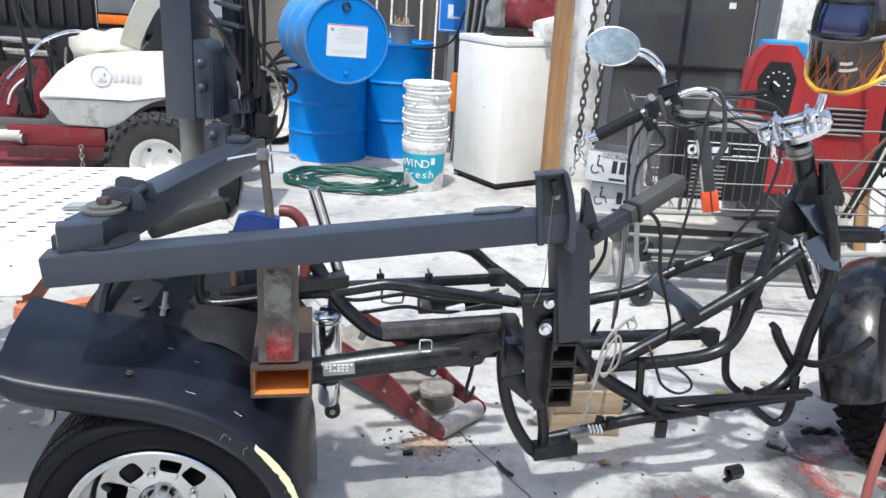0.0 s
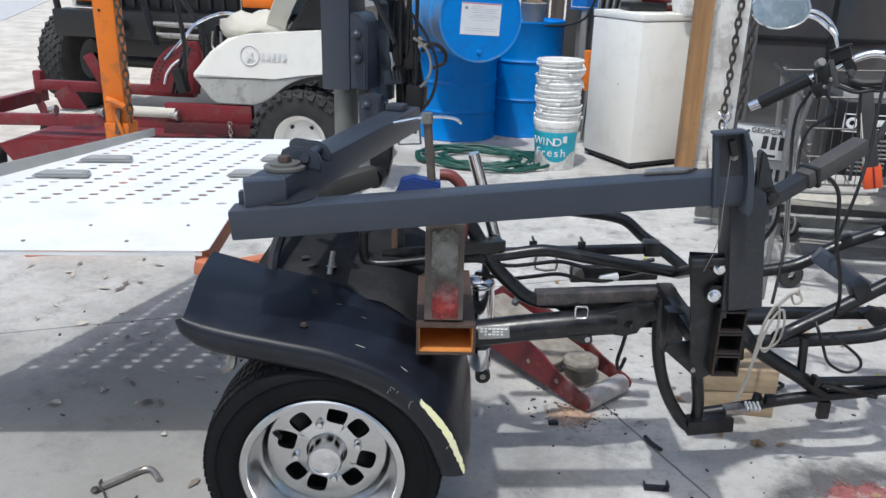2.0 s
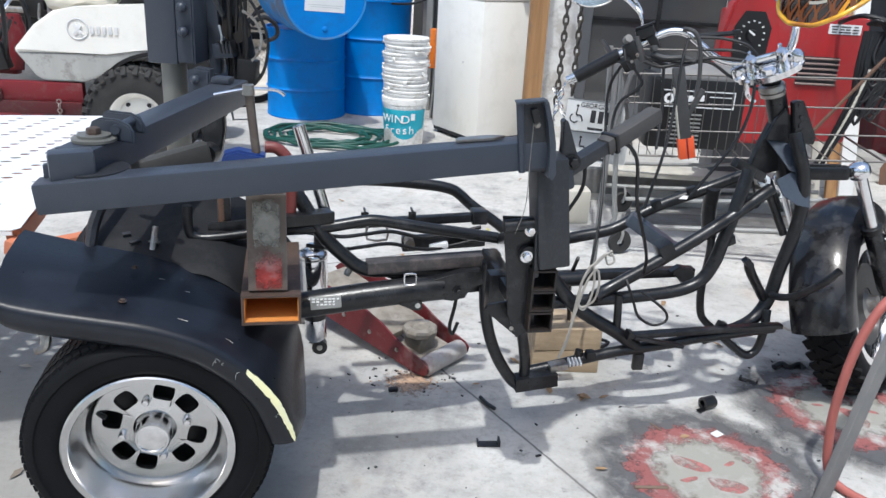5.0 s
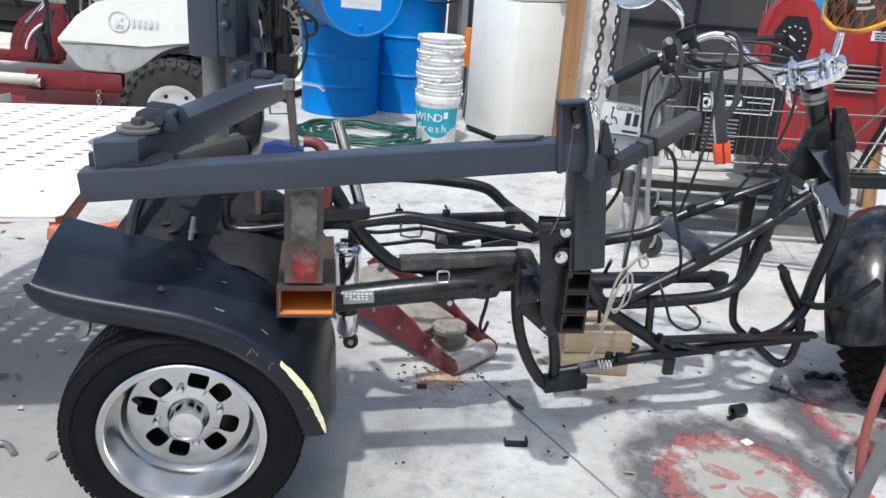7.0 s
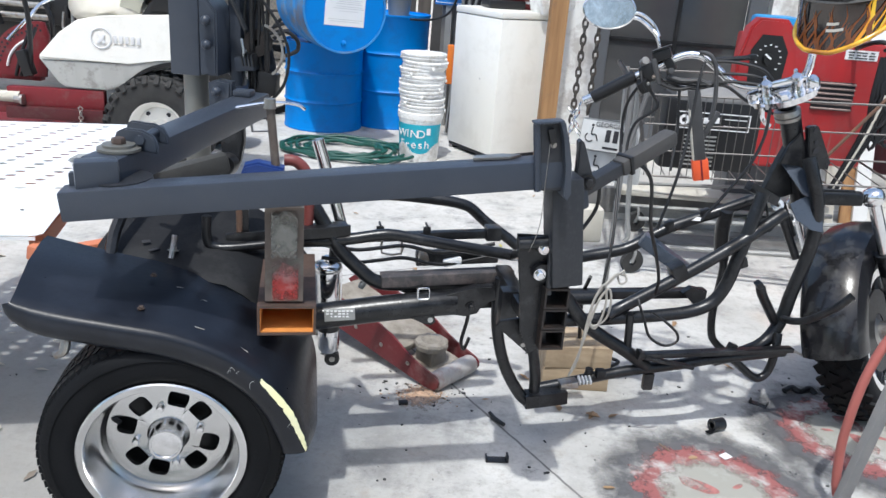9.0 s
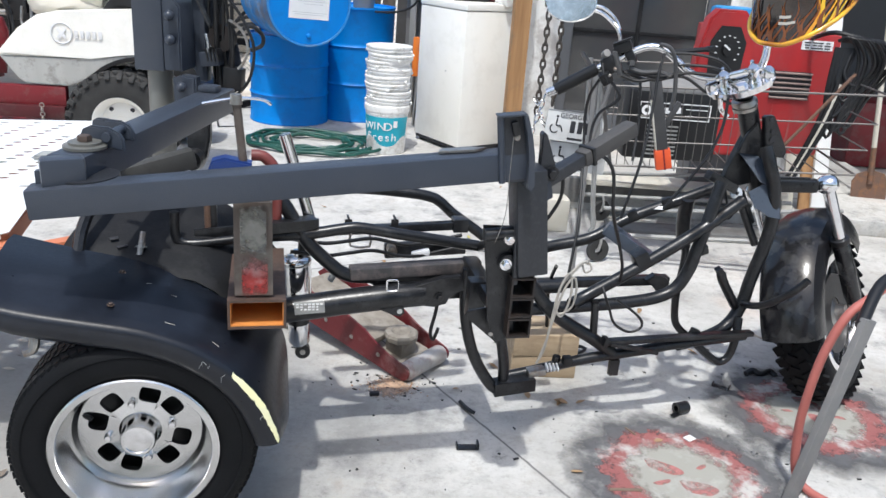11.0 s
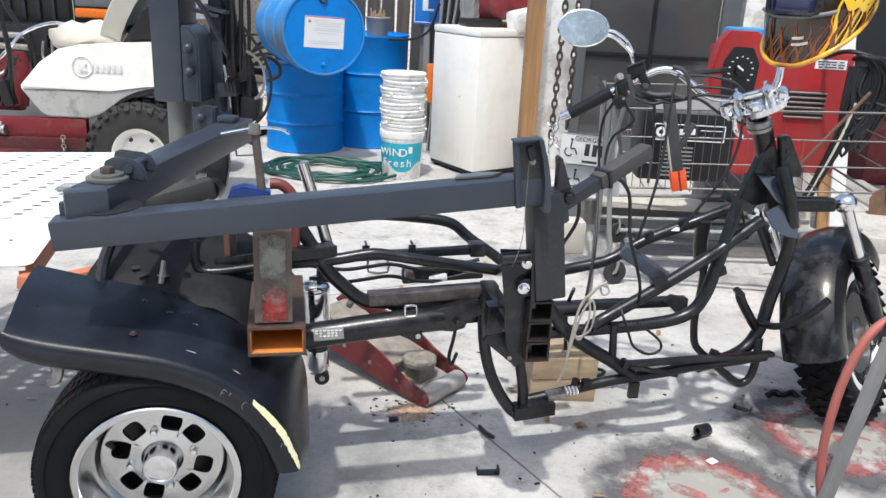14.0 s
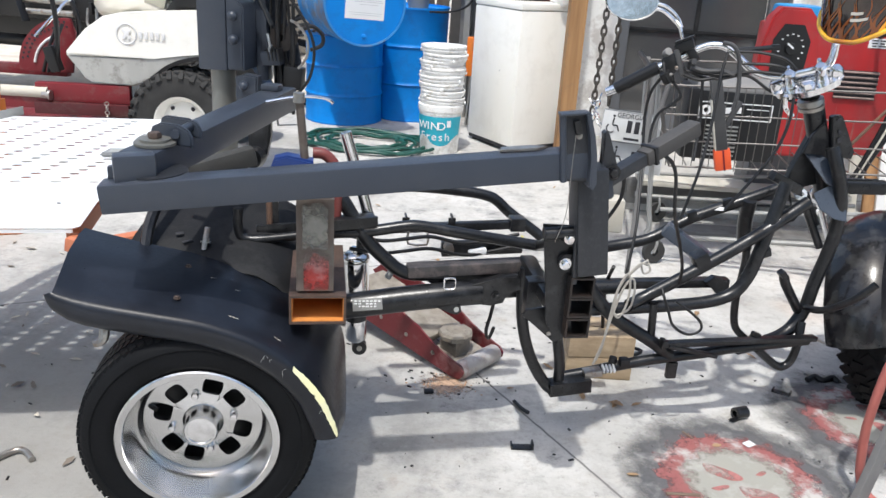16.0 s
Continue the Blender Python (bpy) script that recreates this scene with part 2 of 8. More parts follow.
BLUE_FADED = material("faded_blue_paint", (0.02, 0.21, 0.56), 0.5, second=(0.10, 0.30, 0.50), scale=5, bump=0.05, dirt=(0.22, 0.15, 0.11), dirt_amount=0.6, dirt_scale=5)
WHITE_ENAMEL = material("white_enamel", (0.86, 0.845, 0.79), 0.3, second=(0.83, 0.81, 0.74), scale=2, bump=0.01, dirt=(0.45, 0.42, 0.36), dirt_amount=0.12, dirt_scale=4)
WHITE_PLASTIC = material("white_plastic", (0.85, 0.85, 0.83), 0.45, second=(0.74, 0.73, 0.70), scale=9, bump=0.05, dirt=(0.4, 0.36, 0.3), dirt_amount=0.5, dirt_scale=14)
TEAL = material("teal_label", (0.02, 0.38, 0.50), 0.4, scale=10, bump=0.01)
PAPER = material("paper_label", (0.72, 0.73, 0.74), 0.6, second=(0.65, 0.66, 0.68), scale=12, bump=0.02)
INK = material("print_grey", (0.25, 0.26, 0.28), 0.7, bump=0)
PRINT_PALE = material("print_pale", (0.5, 0.51, 0.53), 0.7, bump=0)
INK_BLACK = material("print_black", (0.02, 0.02, 0.025), 0.6, bump=0)
INK_WHITE = material("print_white", (0.8, 0.8, 0.8), 0.6, bump=0)
INK_RED = material("print_red", (0.5, 0.05, 0.05), 0.6, bump=0)
WOOD = material("post_wood", (0.40, 0.225, 0.10), 0.7, second=(0.22, 0.11, 0.045), scale=22, amount=0.8, bump=0.3, fine=90, dirt=(0.16, 0.12, 0.09), dirt_amount=0.4, stretch=(1, 1, 0.06))
PINE = material("pine_block", (0.43, 0.33, 0.22), 0.75, second=(0.28, 0.20, 0.12), scale=40, amount=0.8, bump=0.25, fine=90, dirt=(0.18, 0.13, 0.09), dirt_amount=0.4, stretch=(0.1, 1, 1))
RED_PAINT = material("worn_red_paint", (0.18, 0.013, 0.019), 0.45, second=(0.13, 0.015, 0.020), scale=8, bump=0.1, dirt=(0.15, 0.08, 0.075), dirt_amount=0.5, dirt_scale=9)
FAIRING_GREY = material("fairing_grey", (0.42, 0.42, 0.40), 0.5, second=(0.33, 0.33, 0.31), scale=14, bump=0.05, dirt=(0.16, 0.15, 0.13), dirt_amount=0.6, dirt_scale=9, stretch=(1, 1, 0.15))
PLATE_GREY = material("plate_grey_white", (0.56, 0.57, 0.57), 0.5, second=(0.46, 0.46, 0.45), scale=14, bump=0.03)
DARK_RED = material("dark_red", (0.075, 0.009, 0.012), 0.5, second=(0.05, 0.010, 0.012), scale=9, bump=0.1, dirt=(0.11, 0.07, 0.06), dirt_amount=0.4, dirt_scale=9)
BRIGHT_RED = material("bright_red", (0.40, 0.020, 0.022), 0.42, second=(0.29, 0.017, 0.020), scale=7, amount=0.9, bump=0.06, dirt=(0.24, 0.05, 0.05), dirt_amount=0.42, dirt_scale=9, stretch=(1, 1, 0.2))
ORANGE_PAINT = material("orange_paint", (0.75, 0.19, 0.015), 0.42, second=(0.62, 0.15, 0.02), scale=6, bump=0.1, dirt=(0.25, 0.11, 0.05), dirt_amount=0.5, dirt_scale=9)
ORANGE_PRIMER = material("orange_primer", (0.52, 0.17, 0.08), 0.6, second=(0.42, 0.15, 0.09), scale=8, bump=0.1)
GREEN_HOSE = material("green_hose", (0.006, 0.055, 0.042), 0.45, second=(0.01, 0.085, 0.065), scale=20, bump=0.05)
RED_HOSE = material("red_hose", (0.40, 0.12, 0.10), 0.6, second=(0.33, 0.10, 0.085), scale=12, bump=0.08)
GREY_BAR = material("grey_paint", (0.16, 0.16, 0.16), 0.6, second=(0.22, 0.21, 0.2), scale=12, bump=0.1)
LOGO_GREY = material("logo_grey", (0.70, 0.70, 0.70), 0.5, bump=0.02)
TIP_RED = material("tip_red", (0.72, 0.10, 0.03), 0.5, bump=0.03)
DECK_WHITE = material("deck_white", (0.84, 0.85, 0.85), 0.4, 0.15, second=(0.78, 0.79, 0.79), scale=4, bump=0.05, dirt=(0.6, 0.6, 0.6), dirt_amount=0.3)
DECK_EDGE = material("deck_galvanised", (0.42, 0.42, 0.40), 0.5, 0.5, second=(0.5, 0.49, 0.46), scale=12, bump=0.05)
DECK_PAD = material("deck_pad", (0.27, 0.28, 0.28), 0.7, bump=0.1)
PAD_GREY = material("pad_grey", (0.46, 0.47, 0.46), 0.7, bump=0.1)
# base lifted and mottled to stand in for reflections in the door pane
DARK_GLASS = material("dark_glass", (0.050, 0.053, 0.058), 0.1, second=(0.085, 0.082, 0.078), scale=2.2, amount=0.6, bump=0, coat=0.5)
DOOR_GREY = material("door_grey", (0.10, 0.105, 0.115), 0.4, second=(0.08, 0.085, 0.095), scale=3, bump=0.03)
WALL_WHITE = material("whitewashed_wall", (0.84, 0.84, 0.82), 0.85, second=(0.74, 0.73, 0.71), scale=3, bump=0.5, fine=40, dirt=(0.35, 0.31, 0.28), dirt_amount=0.6, dirt_scale=4)
TRIM_WHITE = material("white_trim", (0.75, 0.75, 0.74), 0.5, bump=0.03)
LAMP_GLASS = material("lamp_glass", (0.55, 0.57, 0.58), 0.12, 0.3, bump=0.0)
AMBER = material("amber_lens", (0.75, 0.17, 0.01), 0.25, bump=0.0)
TRUCK_WHITE = material("truck_white", (0.70, 0.70, 0.70), 0.25, coat=0.4, bump=0.0)
CLOTH = material("dusty_cover", (0.55, 0.52, 0.46), 0.9, second=(0.45, 0.42, 0.33), scale=8, bump=0.3)
CLOTH_YELLOW = material("faded_yellow_seat", (0.55, 0.54, 0.47), 0.7, second=(0.44, 0.43, 0.33), scale=6, bump=0.2)
ROPE = material("grey_cord", (0.38, 0.36, 0.32), 0.8, second=(0.28, 0.26, 0.24), scale=30, bump=0.2)
BLUE_TOOL = material("blue_tool_paint", (0.01, 0.035, 0.16), 0.35, second=(0.02, 0.05, 0.2), scale=9, bump=0.05)
MAROON = material("maroon_paint", (0.17, 0.04, 0.035), 0.45, scale=10, bump=0.08)
BLUE_PLASTIC = material("sky_blue_plastic", (0.02, 0.25, 0.55), 0.4, bump=0.02)
SIGN_BLUE = material("sign_blue", (0.02, 0.2, 0.6), 0.4, bump=0.0)
LEAF = material("dry_leaf", (0.34, 0.22, 0.12), 0.8, second=(0.24, 0.16, 0.10), scale=30, bump=0.2)
LEAF_YELLOW = material("yellow_leaf", (0.5, 0.45, 0.12), 0.8, scale=30, bump=0.2)
SAWDUST = material("sawdust", (0.50, 0.28, 0.15), 0.9, scale=30, bump=0.4)
YELLOW_CHIP = material("chipped_filler", (0.75, 0.72, 0.42), 0.7, second=(0.68, 0.66, 0.5), scale=30, bump=0.2)
FLAME_ORANGE = material("flame_orange", (0.80, 0.24, 0.01), 0.2, second=(0.85, 0.5, 0.03), scale=16, bump=0, amount=1.0, coat=0.6)
FLAME_YELLOW = material("flame_yellow", (0.85, 0.58, 0.03), 0.2, second=(0.85, 0.45, 0.02), scale=12, bump=0, coat=0.6)
PURPLE_GLASS = material("visor_purple", (0.010, 0.012, 0.065), 0.08, bump=0, coat=1.0)
GREY_STEEL = material("weathered_steel", (0.33, 0.33, 0.32), 0.6, 0.4, second=(0.26, 0.26, 0.25), scale=8, bump=0.15)
STREET = material("street_asphalt", (0.49, 0.49, 0.49), 0.85, second=(0.42, 0.42, 0.42), scale=4, bump=0.2)
GRASS = material("verge_grass", (0.10, 0.115, 0.06), 0.9, second=(0.17, 0.16, 0.11), scale=3, bump=0.4)
BARK = material("bark", (0.16, 0.12, 0.09), 0.9, bump=0.5)
FOLIAGE = material("foliage", (0.05, 0.075, 0.035), 0.8, second=(0.08, 0.10, 0.05), scale=6, bump=0.2)
BRICKISH = material("far_house_wall", (0.50, 0.44, 0.36), 0.8, bump=0.2)
FENCE_GREY = material("fence_wire", (0.28, 0.28, 0.27), 0.5, 0.6, bump=0.0)
DARK_RUST = material("rust_stained_black", (0.012, 0.011, 0.011), 0.5, 0.1, second=(0.03, 0.019, 0.015), scale=14, bump=0.15, dirt=(0.06, 0.033, 0.022), dirt_amount=0.35, dirt_scale=12)
BOLT_BROWN = material("brown_bolt", (0.10, 0.07, 0.055), 0.6, 0.4, second=(0.05, 0.04, 0.04), scale=40, bump=0.15)
CHAIN_DARK = material("chain_dark", (0.06, 0.055, 0.05), 0.65, 0.3, second=(0.11, 0.085, 0.065), scale=20, bump=0.15)
WIRE_DARK = material("dull_wire", (0.15, 0.145, 0.14), 0.5, 0.5, second=(0.14, 0.12, 0.11), scale=25, bump=0.05)
OLD_BOARD = material("weathered_board", (0.30, 0.29, 0.27), 0.85, second=(0.20, 0.18, 0.16), scale=18, amount=0.8, bump=0.3, stretch=(1, 1, 0.08))
BOARD_DARK = material("dark_old_board", (0.10, 0.085, 0.07), 0.85, second=(0.06, 0.05, 0.045), scale=18, amount=0.8, bump=0.3, stretch=(1, 1, 0.08))
LENS_DARK = material("dull_lamp_lens", (0.15, 0.16, 0.17), 0.2, second=(0.10, 0.11, 0.12), scale=5, bump=0.0)
BRACE_GREY = material("dusty_dark_grey", (0.035, 0.035, 0.033), 0.6, 0.1, second=(0.06, 0.058, 0.054), scale=9, bump=0.1, dirt=(0.02, 0.02, 0.02), dirt_amount=0.5)
RAM_GREY = material("ram_grey", (0.17, 0.17, 0.155), 0.45, 0.4, second=(0.12, 0.12, 0.11), scale=7, bump=0.05, stretch=(1, 1, 0.15))
SLEEVE = material("sleeve_grey", (0.05, 0.047, 0.045), 0.6, second=(0.065, 0.062, 0.06), scale=15, bump=0.1)
TOOL_DARK = material("tool_dark_grey", (0.045, 0.045, 0.047), 0.5, second=(0.07, 0.07, 0.07), scale=12, bump=0.08)


# ---- mesh helpers ----
def spread(points, steps=5):
    """A rounded run through the points."""
    p = [Vector(q) for q in points]
    if len(p) < 3:
        return p
    out = []
    for i in range(len(p) - 1):
        a, b, c, d = p[max(i - 1, 0)], p[i], p[i + 1], p[min(i + 2, len(p) - 1)]
        for s in range(steps):
            t = s / steps
            out.append(0.5 * ((2 * b) + (c - a) * t + (2 * a - 5 * b + 4 * c - d) * t * t + (3 * b - a - 3 * c + d) * t ** 3))
    return out + [p[-1]]


def tube(points, r, seg=10, steps=5, bm=None, taper=None):
    """A round bar along the points."""
    bm = bm or bmesh.new()
    run = spread(points, steps)
    side, rings = None, []
    for i, q in enumerate(run):
        way = (run[min(i + 1, len(run) - 1)] - run[max(i - 1, 0)]).normalized()
        if side is None:
            side = way.orthogonal().normalized()
        side = (side - way * side.dot(way)).normalized()
        other = way.cross(side)
        rr = r if taper is None else r + (taper - r) * i / (len(run) - 1)
        rings.append([bm.verts.new(q + rr * (math.cos(a) * side + math.sin(a) * other)) for a in [2 * math.pi * j / seg for j in range(seg)]])
    for a, b in zip(rings, rings[1:]):
        for j in range(seg):
            bm.faces.new((a[j], a[(j + 1) % seg], b[(j + 1) % seg], b[j]))
    bm.faces.new(rings[0][::-1])
    bm.faces.new(rings[-1])
    return bm


def box(sx, sy, sz, m=None, bevel=0.0, bm=None, segs=2):
    """A box of that size round the pose m."""
    bm = bm or bmesh.new()
    made = bmesh.ops.create_cube(bm, size=1.0, matrix=(m or Matrix()) @ Matrix.Diagonal((sx, sy, sz, 1)))
    if bevel:
        edges = list({e for v in made["verts"] for e in v.link_edges})
        bmesh.ops.bevel(bm, geom=edges, offset=bevel, segments=segs, affect="EDGES", profile=0.6)
    return bm


def along(p, q, roll=0.0):
    """The pose midway from p to q, x along the way."""
    p, q = Vector(p), Vector(q)
    turn = (q - p).to_track_quat("X", "Z").to_matrix().to_4x4()
    return Matrix.Translation((p + q) / 2) @ turn @ pose(0, 0, 0, roll, 0, 0)


def bar(p, q, w, h, bevel=0.006, bm=None, roll=0.0):
    """A rectangular bar from p to q, w across and h high."""
    return box((Vector(q) - Vector(p)).length, w, h, along(p, q, roll), bevel, bm)


def channel(p, q, w, h, wall=0.006, bm=None, roll=0.0):
    """An open rectangular tube from p to q."""
    bm = bm or bmesh.new()
    half = (Vector(q) - Vector(p)).length / 2
    m = along(p, q, roll)
    rings = []
    for x, a in ((-half, 0), (half, 0), (half, wall), (-half, wall)):
        rings.append([bm.verts.new(m @ Vector((x, sy * (w / 2 - a), sz * (h / 2 - a)))) for sy, sz in ((-1, -1), (1, -1), (1, 1), (-1, 1))])
    for i in range(4):
        a, b = rings[i], rings[(i + 1) % 4]
        for j in range(4):
            bm.faces.new((a[j], a[(j + 1) % 4], b[(j + 1) % 4], b[j]))
    return bm


def lathe(profile, seg=32, m=None, bm=None, close=False):
    """A turned body: profile rows of (radius, height), turned about z, at the pose m."""
    bm = bm or bmesh.new()
    m = m or Matrix()
    rings = []
    for r, z in profile:
        if r < 1e-5:
            rings.append([bm.verts.new(m @ Vector((0, 0, z)))])
        else:
            rings.append([bm.verts.new(m @ Vector((r * math.cos(2 * math.pi * j / seg), r * math.sin(2 * math.pi * j / seg), z))) for j in range(seg)])
    pairs = list(zip(rings, rings[1:])) + ([(rings[-1], rings[0])] if close else [])
    for a, b in pairs:
        for j in range(seg):
            f = [a[j % len(a)], a[(j + 1) % len(a)], b[(j + 1) % len(b)], b[j % len(b)]]
            f = list(dict.fromkeys(f))
            if len(f) > 2:
                bm.faces.new(f)
    return bm


def prism(outline, depth, m=None, bevel=0.0, bm=None):
    """A plate: the outline (x, y) thickened by depth along z, at the pose m."""
    bm = bm or bmesh.new()
    m = m or Matrix()
    low = [bm.verts.new(m @ Vector((x, y, 0))) for x, y in outline]
    high = [bm.verts.new(m @ Vector((x, y, depth))) for x, y in outline]
    fs = [bm.faces.new(low[::-1]), bm.faces.new(high)]
    c = len(low)
    for j in range(c):
        fs.append(bm.faces.new((low[j], low[(j + 1) % c], high[(j + 1) % c], high[j])))
    if bevel:
        rim = [e for e in fs[0].edges] + [e for e in fs[1].edges]
        bmesh.ops.bevel(bm, geom=rim, offset=bevel, segments=2, affect="EDGES")
    return bm


def sheet(rows, thick, bm=None):
    """A curved sheet through rows of points, thickened."""
    bm = bm or bmesh.new()
    grid = [[bm.verts.new(q) for q in row] for row in rows]
    for a, b in zip(grid, grid[1:]):
        for j in range(len(a) - 1):
            bm.faces.new((a[j], a[j + 1], b[j + 1], b[j]))
    bmesh.ops.recalc_face_normals(bm, faces=bm.faces)
    bmesh.ops.solidify(bm, geom=bm.faces[:], thickness=thick)
    return bm


def finish(ob, smooth=True, angle=40):
    if smooth:
        for poly in ob.data.polygons:
            poly.use_smooth = True
        bpy_edges = ob.data
        bpy_edges.set_sharp_from_angle(angle=radians(angle))
    return ob


def part(name, bm, mat, parent=None, label="", smooth=True):
    """Links a bmesh as one mesh object, under a thing or a part."""
    bmesh.ops.recalc_face_normals(bm, faces=bm.faces)
    data = bpy.data.meshes.new(name)
    bm.to_mesh(data)
    bm.free()
    data.materials.append(mat)
    ob = finish(new(name, data), smooth)
    if parent:
        ob.parent = parent
    return tagged(ob, label)


def thing(name, label, category, m=None, group="", kind=""):
    ob = new(name)
    ob.empty_display_size = 0.1
    ob.matrix_world = m or Matrix()
    return tagged(ob, label, category, group, kind)


def solid(name, bm, mat, label, category, group="", kind="", m=None):
    ob = part(name, bm, mat)
    if m:
        ob.matrix_world = m
    return tagged(ob, label, category, group, kind)


def bolt_head(at, facing, r=0.01, h=0.008, bm=None):
    turn = Vector(facing).to_track_quat("Z", "Y").to_matrix().to_4x4()
    m = Matrix.Translation(at) @ turn
    bm = lathe([(0, 0), (r * 1.5, 0), (r * 1.5, h * 0.3), (0, h * 0.3)], 16, m, bm)
    return lathe([(0, h * 0.3), (r, h * 0.3), (r, h), (r * 0.8, h * 1.15), (0, h * 1.15)], 6, m, bm)


def face_to(at, facing):
    """A pose at that place whose z looks along facing, x level."""
    z = Vector(facing).normalized()
    x = Vector((0, 0, 1)).cross(z)
    x = x.normalized() if x.length > 1e-4 else Vector((1, 0, 0))
    return Matrix.Translation(at) @ Matrix((x, z.cross(x), z)).transposed().to_4x4()


def words(name, text, size, mat, m, parent=None, depth=0.001):
    """Lettering as a thin mesh."""
    font = bpy.data.curves.new(name, "FONT")
    font.body, font.size, font.extrude, font.align_x, font.align_y = text, size, depth, "CENTER", "CENTER"
    tmp = bpy.data.objects.new(name, font)
    scene.collection.objects.link(tmp)
    data = bpy.data.meshes.new_from_object(tmp.evaluated_get(bpy.context.evaluated_depsgraph_get()))
    bpy.data.objects.remove(tmp)
    data.materials.append(mat)
    ob = new(name, data)
    ob.matrix_world = m
    if parent:
        ob.parent = parent
    return ob


# ---- the setting ----
def ground():
    bm = bmesh.new()
    bmesh.ops.create_grid(bm, x_segments=40, y_segments=40, size=220)
    return tagged(part("ground", bm, CONCRETE, smooth=False), "pale stained concrete driveway with sandy soil beyond", "ground", kind="structure")


ground()
road = solid("road", box(40, 64, 0.02, pose(-44, 23.4, 0.0, 0, 0, 34)), STREET, "sunlit grey asphalt street beyond the driveway", "road", kind="structure")
# grass out of view, added to tone down what the mirror reflects
lawn = solid("lawn", box(70, 40, 0.03, pose(0, -27, 0.01)), GRASS, "unseen patchy grass added behind the camera for the mirror", "grass", kind="structure")
verge = solid("verge", box(30, 6, 0.03, pose(-40, 62, 0.01)), GRASS, "strip of dry grass across the street", "grass", kind="structure")


def wall_block(name, x0, x1, y0, y1, z1, mat, label, z0=0.0):
    return solid(name, box(x1 - x0, y1 - y0, z1 - z0, pose((x0 + x1) / 2, (y0 + y1) / 2, (z0 + z1) / 2), 0.006), mat, label, "wall", kind="structure")


wall_block("wall_pier", 0.30, 0.62, 6.60, 7.0, 3.0, WALL_WHITE, "whitewashed block pier with peeling dirty paint")
wall_block("wall_north", 1.90, 2.14, 6.62, 7.0, 3.0, WALL_WHITE, "whitewashed block wall beside the dark door")
wall_block("wall_east", 2.14, 2.22, 5.3, 6.62, 3.0, WALL_WHITE, "white painted jamb of the open shed")
# shed's inner shade put into dark walls, under an added unseen roof
wall_block("shed_back", 2.2, 6.5, 8.6, 8.8, 3.0, DOOR_GREY, "dark back wall standing in for the shed's dim interior")
wall_block("shed_side", 6.3, 6.5, 3.0, 8.6, 3.0, DOOR_GREY, "dark side wall standing in for the shed's dim interior")
solid("ceiling", box(4.4, 3.4, 0.12, pose(4.35, 7.1, 3.06)), DOOR_GREY, "unseen shed roof added to shade the interior", "ceiling", kind="structure")


def dark_door():
    d = thing("door_1", "dark grey glazed door with a dull tinted pane", "door", kind="structure")
    part("door_frame", box(0.14, 0.08, 2.2, pose(1.80, 6.64, 1.1), 0.008), DOOR_GREY, d)
    part("door_frame", box(0.08, 0.08, 2.2, pose(0.66, 6.64, 1.1), 0.008), DOOR_GREY, d)
    part("door_frame", box(1.1, 0.08, 0.12, pose(1.23, 6.645, 2.2), 0.008), DOOR_GREY, d)
    part("door_panel", box(1.04, 0.03, 0.30, pose(1.21, 6.68, 0.17), 0.006), DOOR_GREY, d)
    part("pane", box(1.04, 0.012, 1.82, pose(1.21, 6.69, 1.23)), DARK_GLASS, d, "dark tinted glass with reflections painted into its colour")
    part("glazing_bar", box(0.03, 0.03, 1.82, pose(1.22, 6.675, 1.23), 0.004), PANEL_BLACK, d)
    part("glazing_bar", box(1.04, 0.025, 0.03, pose(1.21, 6.677, 0.98), 0.004), PANEL_BLACK, d)
    sticker = part("sticker", box(0.05, 0.003, 0.045, pose(1.55, 6.682, 1.46)), PAPER, d, "small white sticker")
    return d


dark_door()
solid("step", box(2.6, 1.75, 0.10, pose(1.75, 5.74, 0.05), 0.012), CONCRETE, "low pale concrete step in front of the wall", "step", kind="structure")
solid("wooden_post", box(0.125, 0.11, 3.0, pose(0.275, 6.12, 1.5, 0, 0, 12), 0.006), WOOD, "square brown timber post with drill marks", "post", kind="structure")


# ---- the trike ----
TR = pose(-0.6, 1.5, 0, 0, 0, 17)
trike = thing("trike", "stripped black motor trike frame on wooden blocks", "trike", TR)


